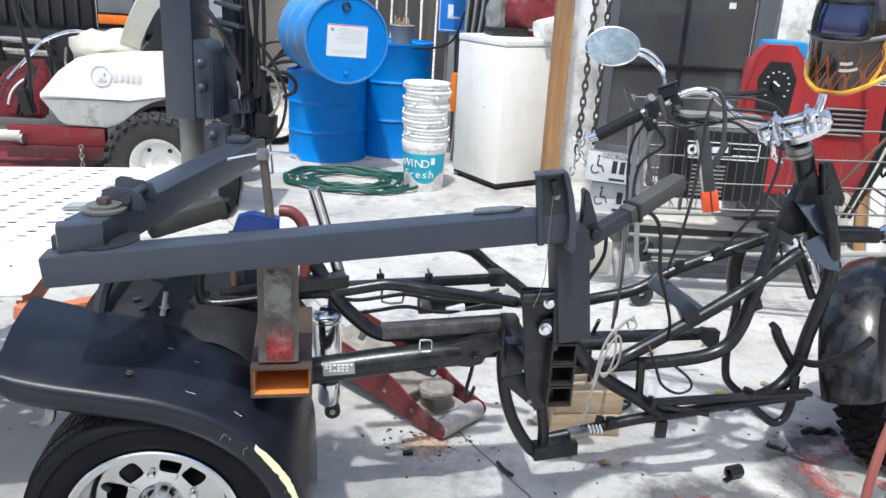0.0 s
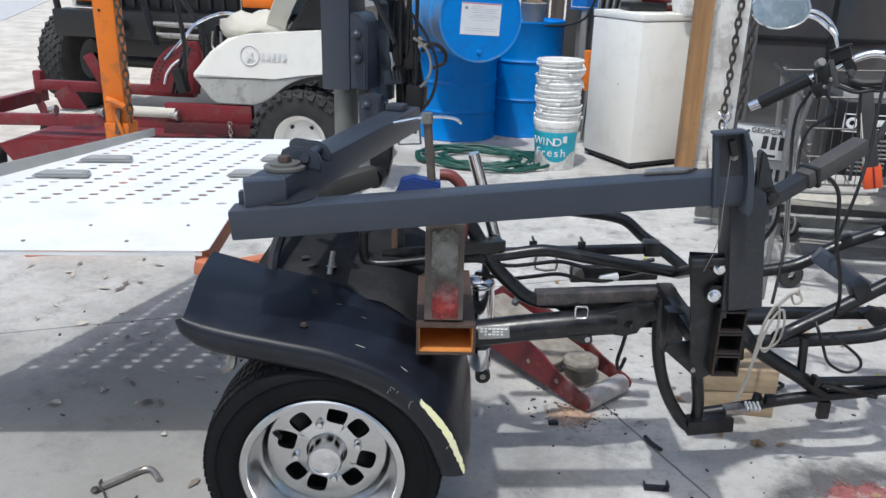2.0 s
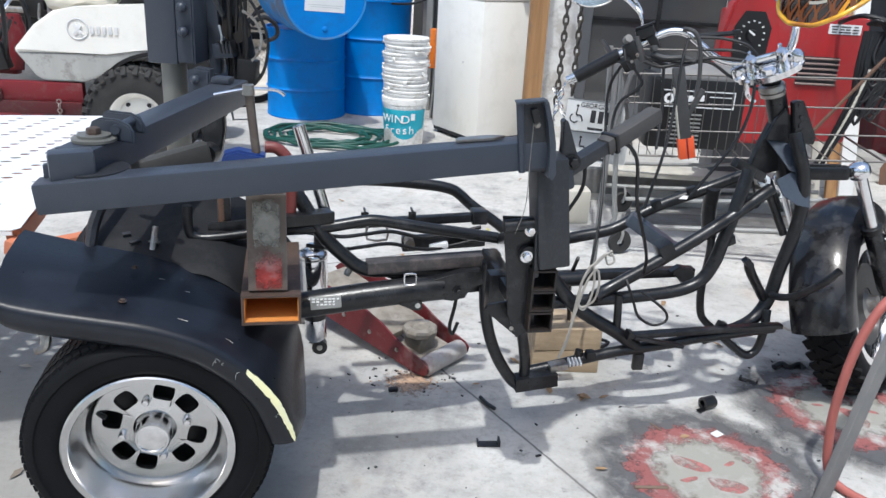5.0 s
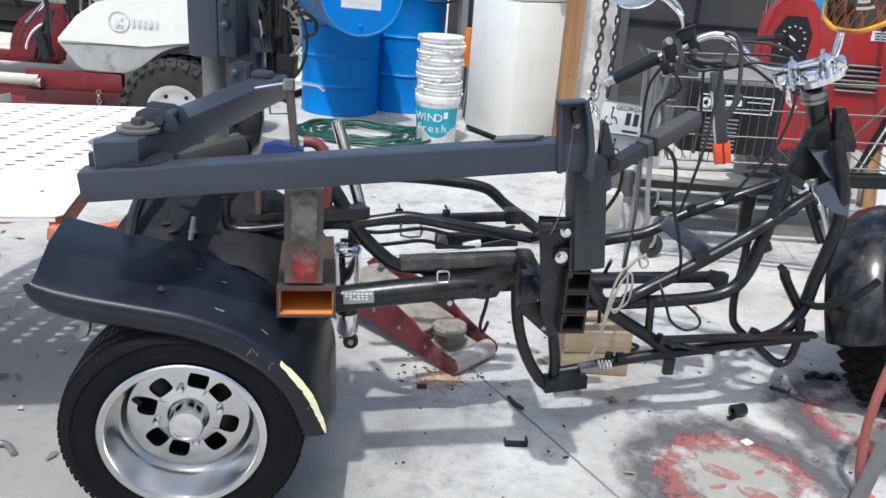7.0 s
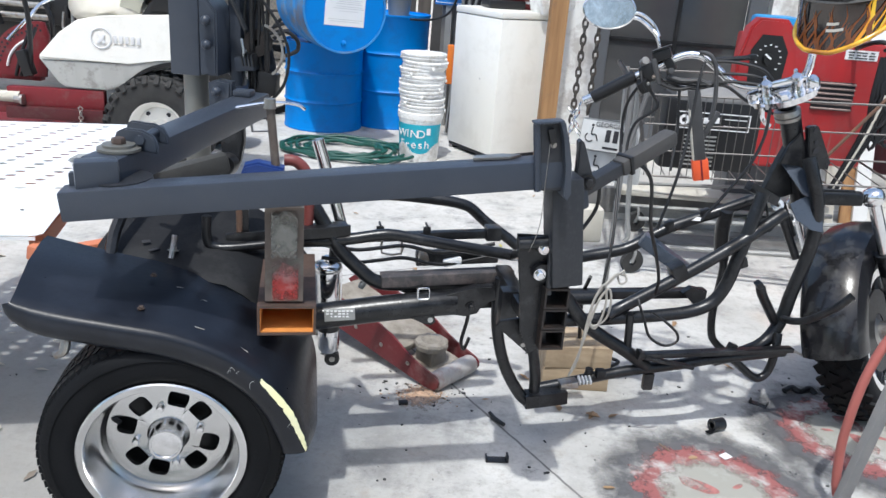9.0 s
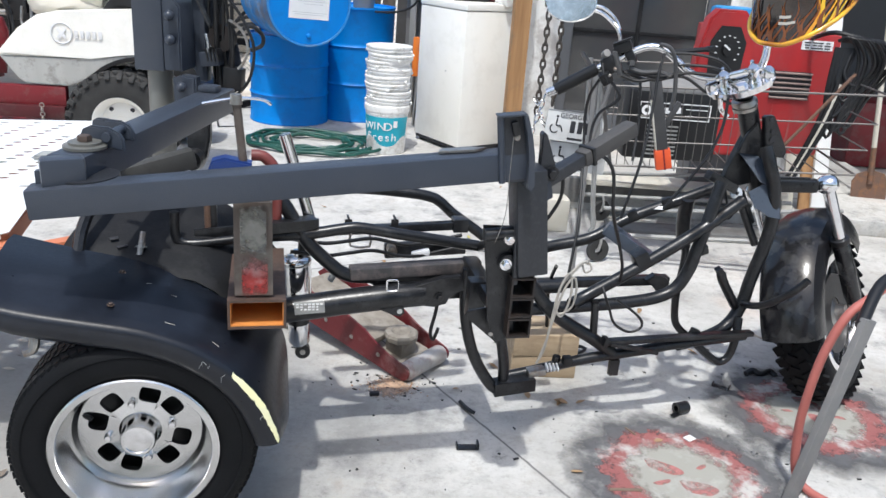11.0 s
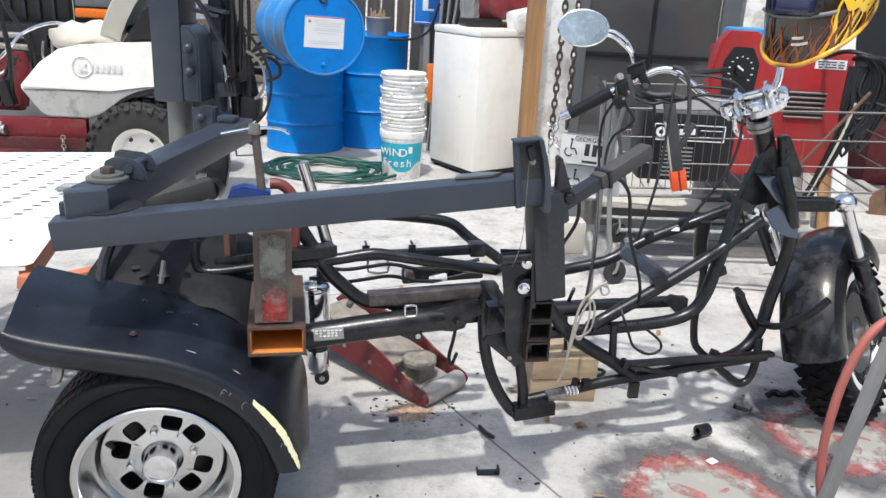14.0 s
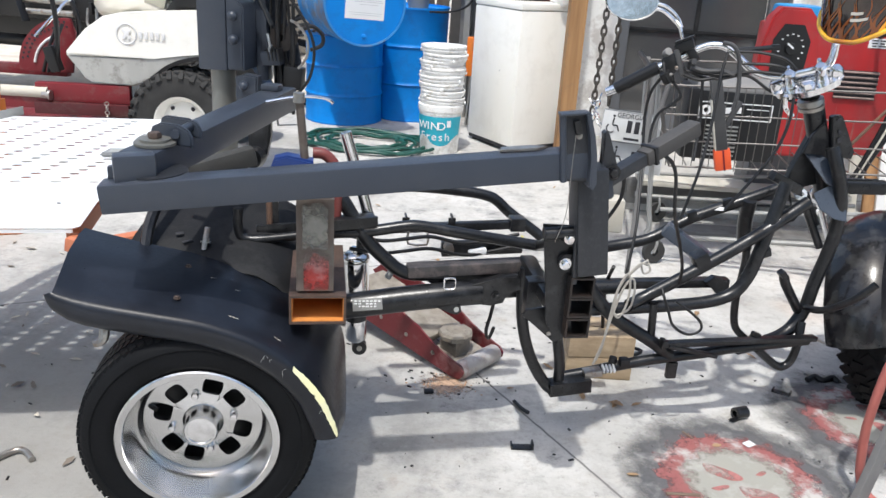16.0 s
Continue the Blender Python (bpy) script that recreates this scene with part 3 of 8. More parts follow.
def rear_wheel():
    c = Matrix.Translation((0.010, 0.034, 0.2965)) @ pose(0, 0, 0, 90)
    w = part("wheel", lathe([(0.190, -0.09), (0.197, -0.095), (0.197, 0.09), (0.190, 0.09)], 48, c, close=True), ALUMINIUM, trike, "polished aluminium wheel with a road tyre")
    part("tyre", lathe([(0.198, -0.088), (0.212, -0.1), (0.245, -0.106), (0.278, -0.1), (0.292, -0.082), (0.297, -0.05), (0.297, 0.05), (0.292, 0.082), (0.278, 0.1), (0.262, 0.105), (0.258, 0.101), (0.228, 0.1045), (0.212, 0.1), (0.198, 0.088)], 72, c, close=True), RUBBER, w, "black road tyre")
    tread = bmesh.new()
    for j in range(84):
        a = 2 * math.pi * j / 84
        for x, skew in ((-0.072, 0.35), (-0.037, -0.35), (0.0, 0.3), (0.037, -0.35), (0.072, 0.35)):
            m = c @ pose(0, 0, 0, 0, 0, math.degrees(a)) @ Matrix.Translation((0.2945 - (0.0045 if abs(x) > 0.06 else 0.0), 0, x)) @ pose(0, 0, 0, math.degrees(skew), 0, 0)
            box(0.009, 0.0165, 0.032, m, bm=tread)
    part("tread", tread, RUBBER, w, smooth=False)
    part("rim", lathe([(0.203, 0.096), (0.203, 0.103), (0.199, 0.106), (0.185, 0.105), (0.182, 0.100), (0.180, 0.080), (0.176, 0.072), (0.172, 0.045), (0.166, 0.036), (0.163, 0.012), (0.158, -0.004), (0.150, -0.012), (0.146, -0.03), (0.160, -0.04), (0.175, -0.04)], 72, c), ALUMINIUM, w, "deep polished rim")
    part("brake_drum", lathe([(0, -0.05), (0.13, -0.05), (0.17, -0.055), (0.19, -0.06)], 32, c), BLACK_PLASTIC, w)
    face = bmesh.new()
    n = 40
    for j in range(8):
        # pairs of windows stand between four lug bosses
        mid = radians(11.5 + 90 * (j // 2) + (27 if j % 2 == 0 else 63))
        low, high = (radians(27), radians(18)) if j % 2 == 0 else (radians(18), radians(27))
        inner, outer = [], []
        for k in range(n):
            q = 2 * math.pi * k / n
            cx, sx = math.cos(q), math.sin(q)
            r = 0.1035 + 0.0245 * math.copysign(abs(cx) ** 0.5, cx)
            side = (0.0265 if cx > 0 else 0.0265 - 0.007 * abs(cx)) * math.copysign(abs(sx) ** 0.5, sx)
            turn = math.atan2(side, r) + mid
            inner.append(face.verts.new(c @ Vector((r * math.cos(turn), r * math.sin(turn), -0.014))))
            big = max(abs(cx), abs(sx))
            r = 0.101 + 0.051 * cx / big
            turn = (high if sx > 0 else low) * sx / big + mid
            outer.append(face.verts.new(c @ Vector((r * math.cos(turn), r * math.sin(turn), -0.014 + 0.005 * max(0.0, (0.066 - r) / 0.016)))))
        for k in range(n):
            face.faces.new((inner[k], outer[k], outer[(k + 1) % n], inner[(k + 1) % n]))
    bmesh.ops.remove_doubles(face, verts=face.verts, dist=1e-5)
    bmesh.ops.recalc_face_normals(face, faces=face.faces)
    bmesh.ops.solidify(face, geom=face.faces[:], thickness=0.016)
    lathe([(0, 0.0), (0.050, 0.0), (0.056, -0.002), (0.058, -0.008), (0.058, -0.024), (0, -0.03)], 56, c, face)
    lathe([(0.143, -0.016), (0.147, -0.008), (0.154, -0.010), (0.152, -0.032), (0.143, -0.030)], 72, c, face, True)
    part("spokes", face, ALUMINIUM, w)
    part("hub_cap", lathe([(0.052, 0.0), (0.050, 0.006), (0.0455, 0.012), (0.0435, 0.052), (0.040, 0.058), (0.035, 0.0585), (0.034, 0.055), (0, 0.057)], 48, c), CHROME, w, "chrome hub cap")
    for j in range(4):
        a = radians(11.5 + 90 * j)
        part("lug_nut", lathe([(0.016, 0.0), (0.015, 0.004), (0.011, 0.006), (0.0105, 0.026), (0.007, 0.032), (0, 0.033)], 14, c @ Matrix.Translation((0.081 * math.cos(a), 0.081 * math.sin(a), -0.013))), CHROME, w)
    part("valve", tube([c @ Vector((-0.138, 0.045, -0.012)), c @ Vector((-0.128, 0.048, 0.006)), c @ Vector((-0.112, 0.043, 0.014))], 0.0065, 8), BLACK_PLASTIC, w)


rear_wheel()


def fender():
    outer = [(-0.310, 0.709), (-0.182, 0.678), (-0.068, 0.655), (0.036, 0.633), (0.124, 0.601), (0.185, 0.567), (0.253, 0.513), (0.314, 0.434), (0.352, 0.345), (0.362, 0.31)]
    inner = [(-0.302, 0.758), (-0.17, 0.722), (-0.05, 0.694), (0.08, 0.668), (0.19, 0.612), (0.27, 0.567), (0.345, 0.515), (0.378, 0.43), (0.386, 0.30), (0.388, 0.19)]
    run = spread([Vector((u, z, 0)) for u, z in outer], 4)
    far = spread([Vector((u, z, 0)) for u, z in inner], 4)
    rows = []
    for i, (q, g) in enumerate(zip(run, far)):
        way = Vector((g.x - q.x, g.y - q.y))
        tip = run[min(i + 1, len(run) - 1)] - run[max(i - 1, 0)]
        tip.normalize()
        row = [Vector((q.x + tip.y * d, v, q.y - tip.x * d)) for v, d in ((-0.070, 0.062), (-0.076, 0.057), (-0.083, 0.043), (-0.0875, 0.027), (-0.0885, 0.012), (-0.085, 0.002))]
        row.append(Vector((q.x + 0.001, -0.076, q.y + 0.0045)))
        for k in range(1, 8):
            t = k / 7
            bulge = 0.012 * math.sin(math.pi * t)
            row.append(Vector((q.x + way.x * t + bulge * 0.5, -0.076 + 0.276 * t, q.y + way.y * t + bulge)))
        row += [Vector((g.x + 0.004, 0.24, g.y + 0.001))]
        rows.append(row)
    # the skirt runs out into the rounded nose
    head = [[a.lerp(b, t) for a, b in zip(rows[0], rows[1])] for t in (0.15, 0.4, 0.7)]
    first = rows[0][6].copy()
    rows = [rows[0]] + head + rows[1:]
    for row in rows[:8]:
        lip = row[6].copy()
        way = min(1.0, (lip - first).length / 0.10)
        keep = max(0.10, math.sqrt(1 - (1 - way) ** 2))
        for j, p in enumerate(row):
            if j < 6:
                row[j] = lip + (p - lip) * keep
            p = row[j]
            p.x += 0.016 * (1 - way) ** 2 * max(0.0, 1 - abs(j - 6) / 4)
    f = part("fender", sheet(rows, 0.005), FENDER_BLACK, trike, "dusty satin-black steel fender with a chipped edge")
    rng = random.Random(17)
    for k in range(7):
        i = rng.randrange(8, 26)
        q, g = run[i], far[i]
        t = rng.uniform(0.08, 0.7)
        o = Vector((q.x + (g.x - q.x) * t, -0.076 + 0.276 * t, q.y + (g.y - q.y) * t + 0.012 * math.sin(math.pi * t) + 0.0008))
        step = Vector((run[i + 1].x - q.x, 0, run[i + 1].y - q.y)).normalized()
        part("scratch", tube([o, o + step * rng.uniform(0.008, 0.03) + Vector((0, rng.uniform(-0.006, 0.006), 0))], 0.0011, 4, 1), CLOTH, f)
    for k in range(6):
        i = rng.randrange(20, 34)
        q = run[i]
        o = Vector((q.x - 0.004, -0.0925, q.y - 0.014))
        part("hair_crack", tube([o, o + Vector((rng.uniform(-0.012, 0.008), 0.004, -rng.uniform(0.006, 0.014))), o + Vector((rng.uniform(-0.016, 0.01), 0.009, -rng.uniform(0.016, 0.028)))], 0.0005, 4, 2), PAD_GREY, f)
    chip = []
    for i, q in enumerate(spread(run, 3)):
        s = i / (3 * (len(run) - 1))
        if 0.655 <= s <= 0.95:
            w = 0.0052 * math.sin(math.pi * min(1, (s - 0.65) / 0.305) ** 0.8) * (0.9 + 0.9 * noise.noise(Vector((s * 90, 0, 0)))) + 0.0004
            wob = 0.004 * noise.noise(Vector((s * 60, 5, 0)))
            chip.append([Vector((q.x + w * 0.9 + wob, -0.0868, q.y + w * 0.3)), Vector((q.x - 0.001 + wob, -0.0915, q.y - 0.006)), Vector((q.x - 0.002 - w * 0.9 + wob, -0.0925, q.y - 0.006 - w))])
    part("chipped_edge", sheet(chip, 0.002), YELLOW_CHIP, f, "bare yellow filler where the paint broke away")
    for u, v, z in ((-0.03, -0.012, 0.665), (-0.022, 0.12, 0.695)):
        part("bolt", bolt_head((u, v, z + 0.004), (0.1, 0, 1), 0.006, 0.006), BOLT_BROWN, f)
    part("bracket", tube([(-0.2, 0.02, 0.66), (-0.2, -0.02, 0.6), (-0.205, -0.03, 0.57), (-0.225, -0.03, 0.56)], 0.012, 8), STEEL, f)
    # panel between the fender and the frame, with its flange
    rows = []
    for i in range(11):
        u = -0.22 + i * 0.052
        drop = -0.16 * max(0, (i - 6) / 4) ** 2
        rows.append([Vector((u, 0.18, 0.672 + drop - 0.002 * i)), Vector((u + 0.02, 0.25, 0.697 + drop)), Vector((u + 0.03, 0.31, 0.718 + drop)), Vector((u + 0.05, 0.38, 0.742 + drop)), Vector((u + 0.06, 0.50, 0.775 + drop))])
    ip = part("inner_panel", sheet(rows, 0.005), PANEL_BLACK, trike, "dull black inner panel with bolt holes")
    part("flange", tube([(-0.15, 0.20, 0.66), (-0.145, 0.27, 0.75), (-0.12, 0.36, 0.82), (-0.10, 0.45, 0.86)], 0.016, 8), FRAME_BLACK, ip)
    part("stud", tube([(0.0, 0.25, 0.695), (0.008, 0.28, 0.75)], 0.008, 8), STEEL, ip)
    part("stud_nut", bolt_head((0.004, 0.262, 0.712), (0.1, 0.3, 1), 0.010, 0.012), STEEL, ip)
    part("hole", box(0.022, 0.012, 0.004, pose(-0.07, 0.30, 0.724, 20, 0, 20), 0.002), INK_BLACK, ip)
    part("hole", box(0.03, 0.008, 0.004, pose(-0.045, 0.27, 0.712, 20, 0, 35), 0.001), INK_BLACK, ip)


fender()


def square_tubes():
    t = part("outrigger_tube", channel((0.307, -0.005, 0.632), (0.307, 0.36, 0.632), 0.142, 0.078, 0.006), TUBE_BROWN, trike, "rusty open rectangular steel tube")
    part("inside", channel((0.307, -0.001, 0.632), (0.307, 0.34, 0.632), 0.1295, 0.0655, 0.002), ORANGE_RUST, t, "orange rust inside the tube")
    part("back_stop", box(0.126, 0.004, 0.062, pose(0.307, 0.2, 0.632)), ORANGE_RUST, t)
    up = part("upright_tube", channel((0.300, 0.045, 0.675), (0.300, 0.065, 0.91), 0.07, 0.092, 0.005, roll=90), MILL_STEEL, trike, "bare upright steel tube with weld scale and a red mark")
    part("red_mark", box(0.062, 0.0008, 0.13, pose(0.303, 0.0052, 0.735, 5)), RED_MARK, up, "smeared red paint mark")
    part("scale_patch", box(0.062, 0.0008, 0.15, pose(0.300, 0.0152, 0.835, 5)), PALE_SCALE, up, "pale mill scale")


square_tubes()


def rail(name, points, r, mat=FRAME_BLACK, label="", seg=10, parent=None):
    return part(name, tube(points, r, seg), mat, parent or trike, label)


# rear subframe
rail("tail_loop", [(0.088, 0.3, 0.80), (0.088, 0.3, 0.735), (0.105, 0.3, 0.712), (0.16, 0.3, 0.71), (0.30, 0.32, 0.72)], 0.013)
tail = part("tail_plate", bar((0.135, 0.33, 0.722), (0.48, 0.40, 0.731), 0.012, 0.034, 0.002), FRAME_BLACK, trike)
part("ledge", bar((0.318, 0.372, 0.744), (0.47, 0.40, 0.750), 0.05, 0.005, 0.001), FRAME_BLACK, tail)
rail("seat_rail", [(0.30, 0.40, 0.692), (0.448, 0.40, 0.700), (0.56, 0.40, 0.717), (0.60, 0.40, 0.719), (0.66, 0.40, 0.710), (0.732, 0.40, 0.697), (0.975, 0.42, 0.652)], 0.0175)
far_rail = part("seat_rail", bar((0.47, 0.60, 0.636), (0.965, 0.60, 0.660), 0.03, 0.026, 0.003), FRAME_BLACK, trike, "flat far seat rail")
part("end_bracket", box(0.05, 0.05, 0.045, pose(0.955, 0.60, 0.662), 0.004), FRAME_BLACK, far_rail)
for u in (0.585, 0.735):
    part("tab", box(0.024, 0.008, 0.022, pose(u, 0.585, 0.672), 0.002), FRAME_BLACK, far_rail)
    part("tab", box(0.006, 0.05, 0.008, pose(u, 0.59, 0.686), 0.001), FRAME_BLACK, far_rail)
rail("seat_rail", [(0.42, 0.68, 0.762), (0.642, 0.70, 0.752), (0.80, 0.70, 0.738), (0.87, 0.70, 0.725), (0.905, 0.70, 0.708), (0.954, 0.70, 0.665), (1.038, 0.70, 0.606), (1.10, 0.68, 0.56)], 0.0185)
rail("back_tube", [(0.36, 0.42, 0.815), (0.385, 0.41, 0.78), (0.449, 0.40, 0.674), (0.517, 0.40, 0.603), (0.555, 0.40, 0.574), (0.60, 0.40, 0.562), (0.70, 0.40, 0.562)], 0.021)
part("cross_bar", bar((0.575, 0.40, 0.575), (0.985, 0.42, 0.590), 0.05, 0.036, 0.004), DUSTY_BAR, trike, "flat cross member dulled by rusty dust")
part("web_plate", prism([(0.60, 0.56), (0.96, 0.575), (0.97, 0.49), (0.89, 0.485), (0.86, 0.52), (0.78, 0.535), (0.66, 0.53)], 0.01, pose(0, 0.40, 0, 90), 0.002), FRAME_BLACK, trike, "black pressed web plate")
loop = part("wire_loop", tube([(0.585, 0.50, 0.665), (0.585, 0.50, 0.625), (0.645, 0.50, 0.622), (0.645, 0.50, 0.66)], 0.004, 6, 2), STEEL, trike, "thin steel hanger loop")
rail("swing_arm", [(0.26, 0.36, 0.462), (0.386, 0.36, 0.474), (0.56, 0.36, 0.497), (0.70, 0.36, 0.512), (0.80, 0.37, 0.516)], 0.039, label="heavy round axle arm", seg=16)
arm_b = part("arm_bracket", prism([(0.74, 0.545), (0.86, 0.575), (0.91, 0.58), (0.93, 0.53), (0.88, 0.525), (0.87, 0.488), (0.83, 0.478), (0.76, 0.488)], 0.03, pose(0, 0.375, 0, 90), 0.005), FRAME_BLACK, trike)
part("pivot_bolt", bolt_head((0.845, 0.343, 0.513), (0, -1, 0), 0.010, 0.012), FRAME_BLACK, arm_b)
lug = part("lug", prism([(0.655, 0.485), (0.72, 0.495), (0.735, 0.485), (0.738, 0.468), (0.725, 0.458), (0.705, 0.462)], 0.012, pose(0, 0.34, 0, 90), 0.002), FRAME_BLACK, trike, "lug with a round hole")
part("hole", lathe([(0, 0), (0.008, 0), (0.008, 0.002), (0, 0.002)], 14, pose(0.722, 0.328, 0.476, 90)), PAD_GREY, lug)
tag = part("maker_plate", box(0.088, 0.003, 0.036, pose(0.452, 0.318, 0.499, -15, -4, 0), 0.001), GREY_STEEL, trike, "small printed metal plate")
rng = random.Random(6)
for i in range(4):
    for j in range(7):
        if rng.random() < 0.8:
            part("lettering", box(rng.uniform(0.005, 0.010), 0.002, 0.0045, pose(0.417 + 0.0115 * j, 0.3155, 0.511 - i * 0.0085, -15, -4, 0)), INK_WHITE, tag)
part("clip", tube([(0.691 + x, 0.30, 0.572 + z) for x, z in ((-0.016, -0.010), (-0.016, 0.012), (-0.012, 0.017), (0.012, 0.018), (0.017, 0.012), (0.017, -0.010), (0.012, -0.016), (-0.012, -0.016), (-0.016, -0.010))], 0.0030, 8), CHROME, trike, "small square chrome clip")
for z0 in (0.60, 0.64):
    rail("cable", [(0.40, 0.44, z0 + 0.03), (0.50, 0.45, z0 + 0.012), (0.58, 0.47, z0 + 0.012), (0.66, 0.5, z0 + 0.008), (0.78, 0.52, z0 - 0.02), (0.95, 0.54, z0 + 0.005)], 0.006, BLACK_PLASTIC)
part("gear_lever", bar((0.70, 0.56, 0.585), (0.97, 0.56, 0.60), 0.03, 0.05, 0.008), FRAME_BLACK, trike)
part("pivot", lathe([(0, -0.02), (0.016, -0.02), (0.016, 0.02), (0, 0.02)], 16, pose(0.72, 0.53, 0.600, 90)), STEEL, trike)
part("pale_wrap", box(0.062, 0.02, 0.026, pose(0.815, 0.53, 0.586, 0, -12, 0), 0.009), PAPER, trike, "scrap of white tape")
part("pale_wrap", box(0.02, 0.02, 0.03, pose(0.525, 0.44, 0.545, 0, 30, 0), 0.006), LAMP_GLASS, trike)


def shock():
    m = pose(0.428, 0.5, 0.345, 0, -2, 0)
    s = part("shock_absorber", lathe([(0.0, 0.228), (0.043, 0.228), (0.044, 0.222), (0.044, 0.09), (0.041, 0.08), (0.0, 0.08)], 32, m), CHROME, trike, "chrome shock absorber")
    part("top_cap", lathe([(0, 0.268), (0.010, 0.268), (0.012, 0.252), (0.026, 0.250), (0.040, 0.244), (0.0455, 0.236), (0.0465, 0.226), (0.0445, 0.222)], 32, m), ALUMINIUM, s, "domed bright metal cap")
    part("lower_body", lathe([(0.034, 0.08), (0.034, 0.02), (0, 0.02)], 24, m), BLACK_PLASTIC, s)
    part("lower_sleeve", lathe([(0.0335, 0.02), (0.0335, -0.046), (0.026, -0.056), (0, -0.056)], 24, m), CHROME, s)
    part("eye", lathe([(0.008, -0.014), (0.024, -0.014), (0.024, 0.014), (0.008, 0.014)], 20, pose(0.440, 0.5, 0.265, 90), close=True), BLACK_PLASTIC, s)
    part("bush", lathe([(0, -0.016), (0.009, -0.016), (0.009, 0.018), (0, 0.018)], 14, pose(0.440, 0.5, 0.265, 90)), STEEL, s)
    part("top_mount", tube([(0.436, 0.5, 0.60), (0.44, 0.49, 0.70)], 0.014, 10), FRAME_BLACK, s)


shock()


def lift_post():
    p = part("lift_post", bar((0.997, -0.01, 0.744), (0.964, -0.01, 1.02), 0.084, 0.08, 0.006), POST_DARK, trike, "upright square steel post of the lift")
    strap = part("strap_web", prism([(0.866, 1.158), (0.880, 1.166), (0.914, 1.168), (0.922, 1.160), (0.940, 1.07), (0.950, 1.0), (0.878, 1.0), (0.872, 1.08)], 0.012, pose(0, -0.068, 0, 90), 0.003), POST_DARK, p, "dark web of the channel strap")
    part("flange", tube([(0.862, -0.082, 1.158), (0.868, -0.082, 1.11), (0.874, -0.082, 1.06), (0.881, -0.082, 1.0)], 0.0085, 8), CHARCOAL, strap, "rounded strap flange")
    part("flange", prism([(0.912, 1.167), (0.924, 1.166), (0.938, 1.12), (0.949, 1.07), (0.957, 1.0), (0.950, 0.985), (0.938, 0.992), (0.936, 1.06), (0.926, 1.12)], 0.05, pose(0, -0.054, 0, 90), 0.003), CHARCOAL, strap)
    part("top_flange", bar((0.855, -0.078, 1.160), (0.924, -0.078, 1.167), 0.036, 0.006, 0.003), CHARCOAL, strap)
    part("latch", box(0.016, 0.014, 0.034, pose(0.900, -0.086, 1.132, 0, -18, 0), 0.004), BLACK_PLASTIC, p)
    part("latch_pin", bolt_head((0.908, -0.080, 1.110), (0, -1, 0), 0.005, 0.006), STEEL, p)
    part("cable", tube([(0.896, -0.090, 1.115), (0.893, -0.098, 1.02), (0.895, -0.088, 0.92), (0.884, -0.06, 0.84)], 0.0009, 6), STEEL, p)
    plate = part("side_plate", prism([(0.866, 0.868), (0.945, 0.865), (0.95, 0.80), (0.958, 0.70), (0.975, 0.56), (0.928, 0.535), (0.90, 0.60), (0.887, 0.72)], 0.008, pose(0, 0.0, 0, 90, 0, 0), 0.002), FRAME_BLACK, p, "flat black mounting plate")
    part("gusset", prism([(0.852, 0.588), (0.861, 0.603), (0.924, 0.613), (0.951, 0.525), (0.944, 0.508)], 0.010, pose(0, 0.06, 0, 90), 0.002), FRAME_BLACK, plate)
    part("rivet", bolt_head((0.936, 0.048, 0.535), (0, -1, 0), 0.005, 0.003), STEEL, plate)
    part("collar", tube([(0.868, -0.014, 0.845), (0.945, -0.014, 0.85)], 0.017, 12), FRAME_BLACK, plate)
    part("washer_plate", bar((0.946, -0.030, 0.882), (0.956, -0.030, 0.715), 0.014, 0.012, 0.002), POST_DARK, plate)
    for u, z in ((0.933, 0.838), (0.928, 0.769)):
        part("collar", lathe([(0.0, 0), (0.024, 0), (0.024, 0.016), (0.0, 0.018)], 20, face_to((u + 0.008, -0.008, z), (0, -1, 0))), FRAME_BLACK, plate)
        part("nut", bolt_head((u, -0.026, z), (0, -1, 0), 0.0105, 0.014), CHROME, plate, "bright steel nut")
    part("nut", bolt_head((0.912, -0.008, 0.562), (0, -1, 0), 0.004, 0.004), STEEL, plate)
    for z in (0.706, 0.649, 0.591):
        part("receiver_tube", channel((0.978, -0.04, z), (0.978, 0.13, z), 0.064, 0.055, 0.005), DARK_RUST, p, "rust-stained black receiver tube")
    part("pivot_lug", prism([(0.998, 1.100), (1.004, 1.106), (1.012, 1.100), (1.046, 1.012), (1.046, 0.985), (1.01, 0.978), (0.996, 0.99), (1.008, 1.03)], 0.03, pose(0, 0.03, 0, 90, 0, 0), 0.004), POST_DARK, p)
    part("pivot_bolt", bolt_head((1.030, -0.004, 1.004), (0, -1, 0), 0.013, 0.016), FRAME_BLACK, p)
    part("lever_foot", box(0.07, 0.06, 0.06, pose(1.0, 0.02, 0.955, 0, -15, 20), 0.008), CHARCOAL, p)
    part("lever", bar((1.0, 0.01, 0.968), (1.30, 0.16, 1.085), 0.036, 0.034, 0.006), POST_DARK, p, "square lever arm")
    part("lever_sleeve", bar((1.135, 0.075, 1.022), (1.31, 0.166, 1.09), 0.044, 0.042, 0.009), SLEEVE, p, "dull grey plastic sleeve")
    part("strap", box(0.012, 0.052, 0.05, along((1.15, 0.083, 1.027), (1.17, 0.093, 1.035)), 0.003), BLACK_PLASTIC, p)


lift_post()

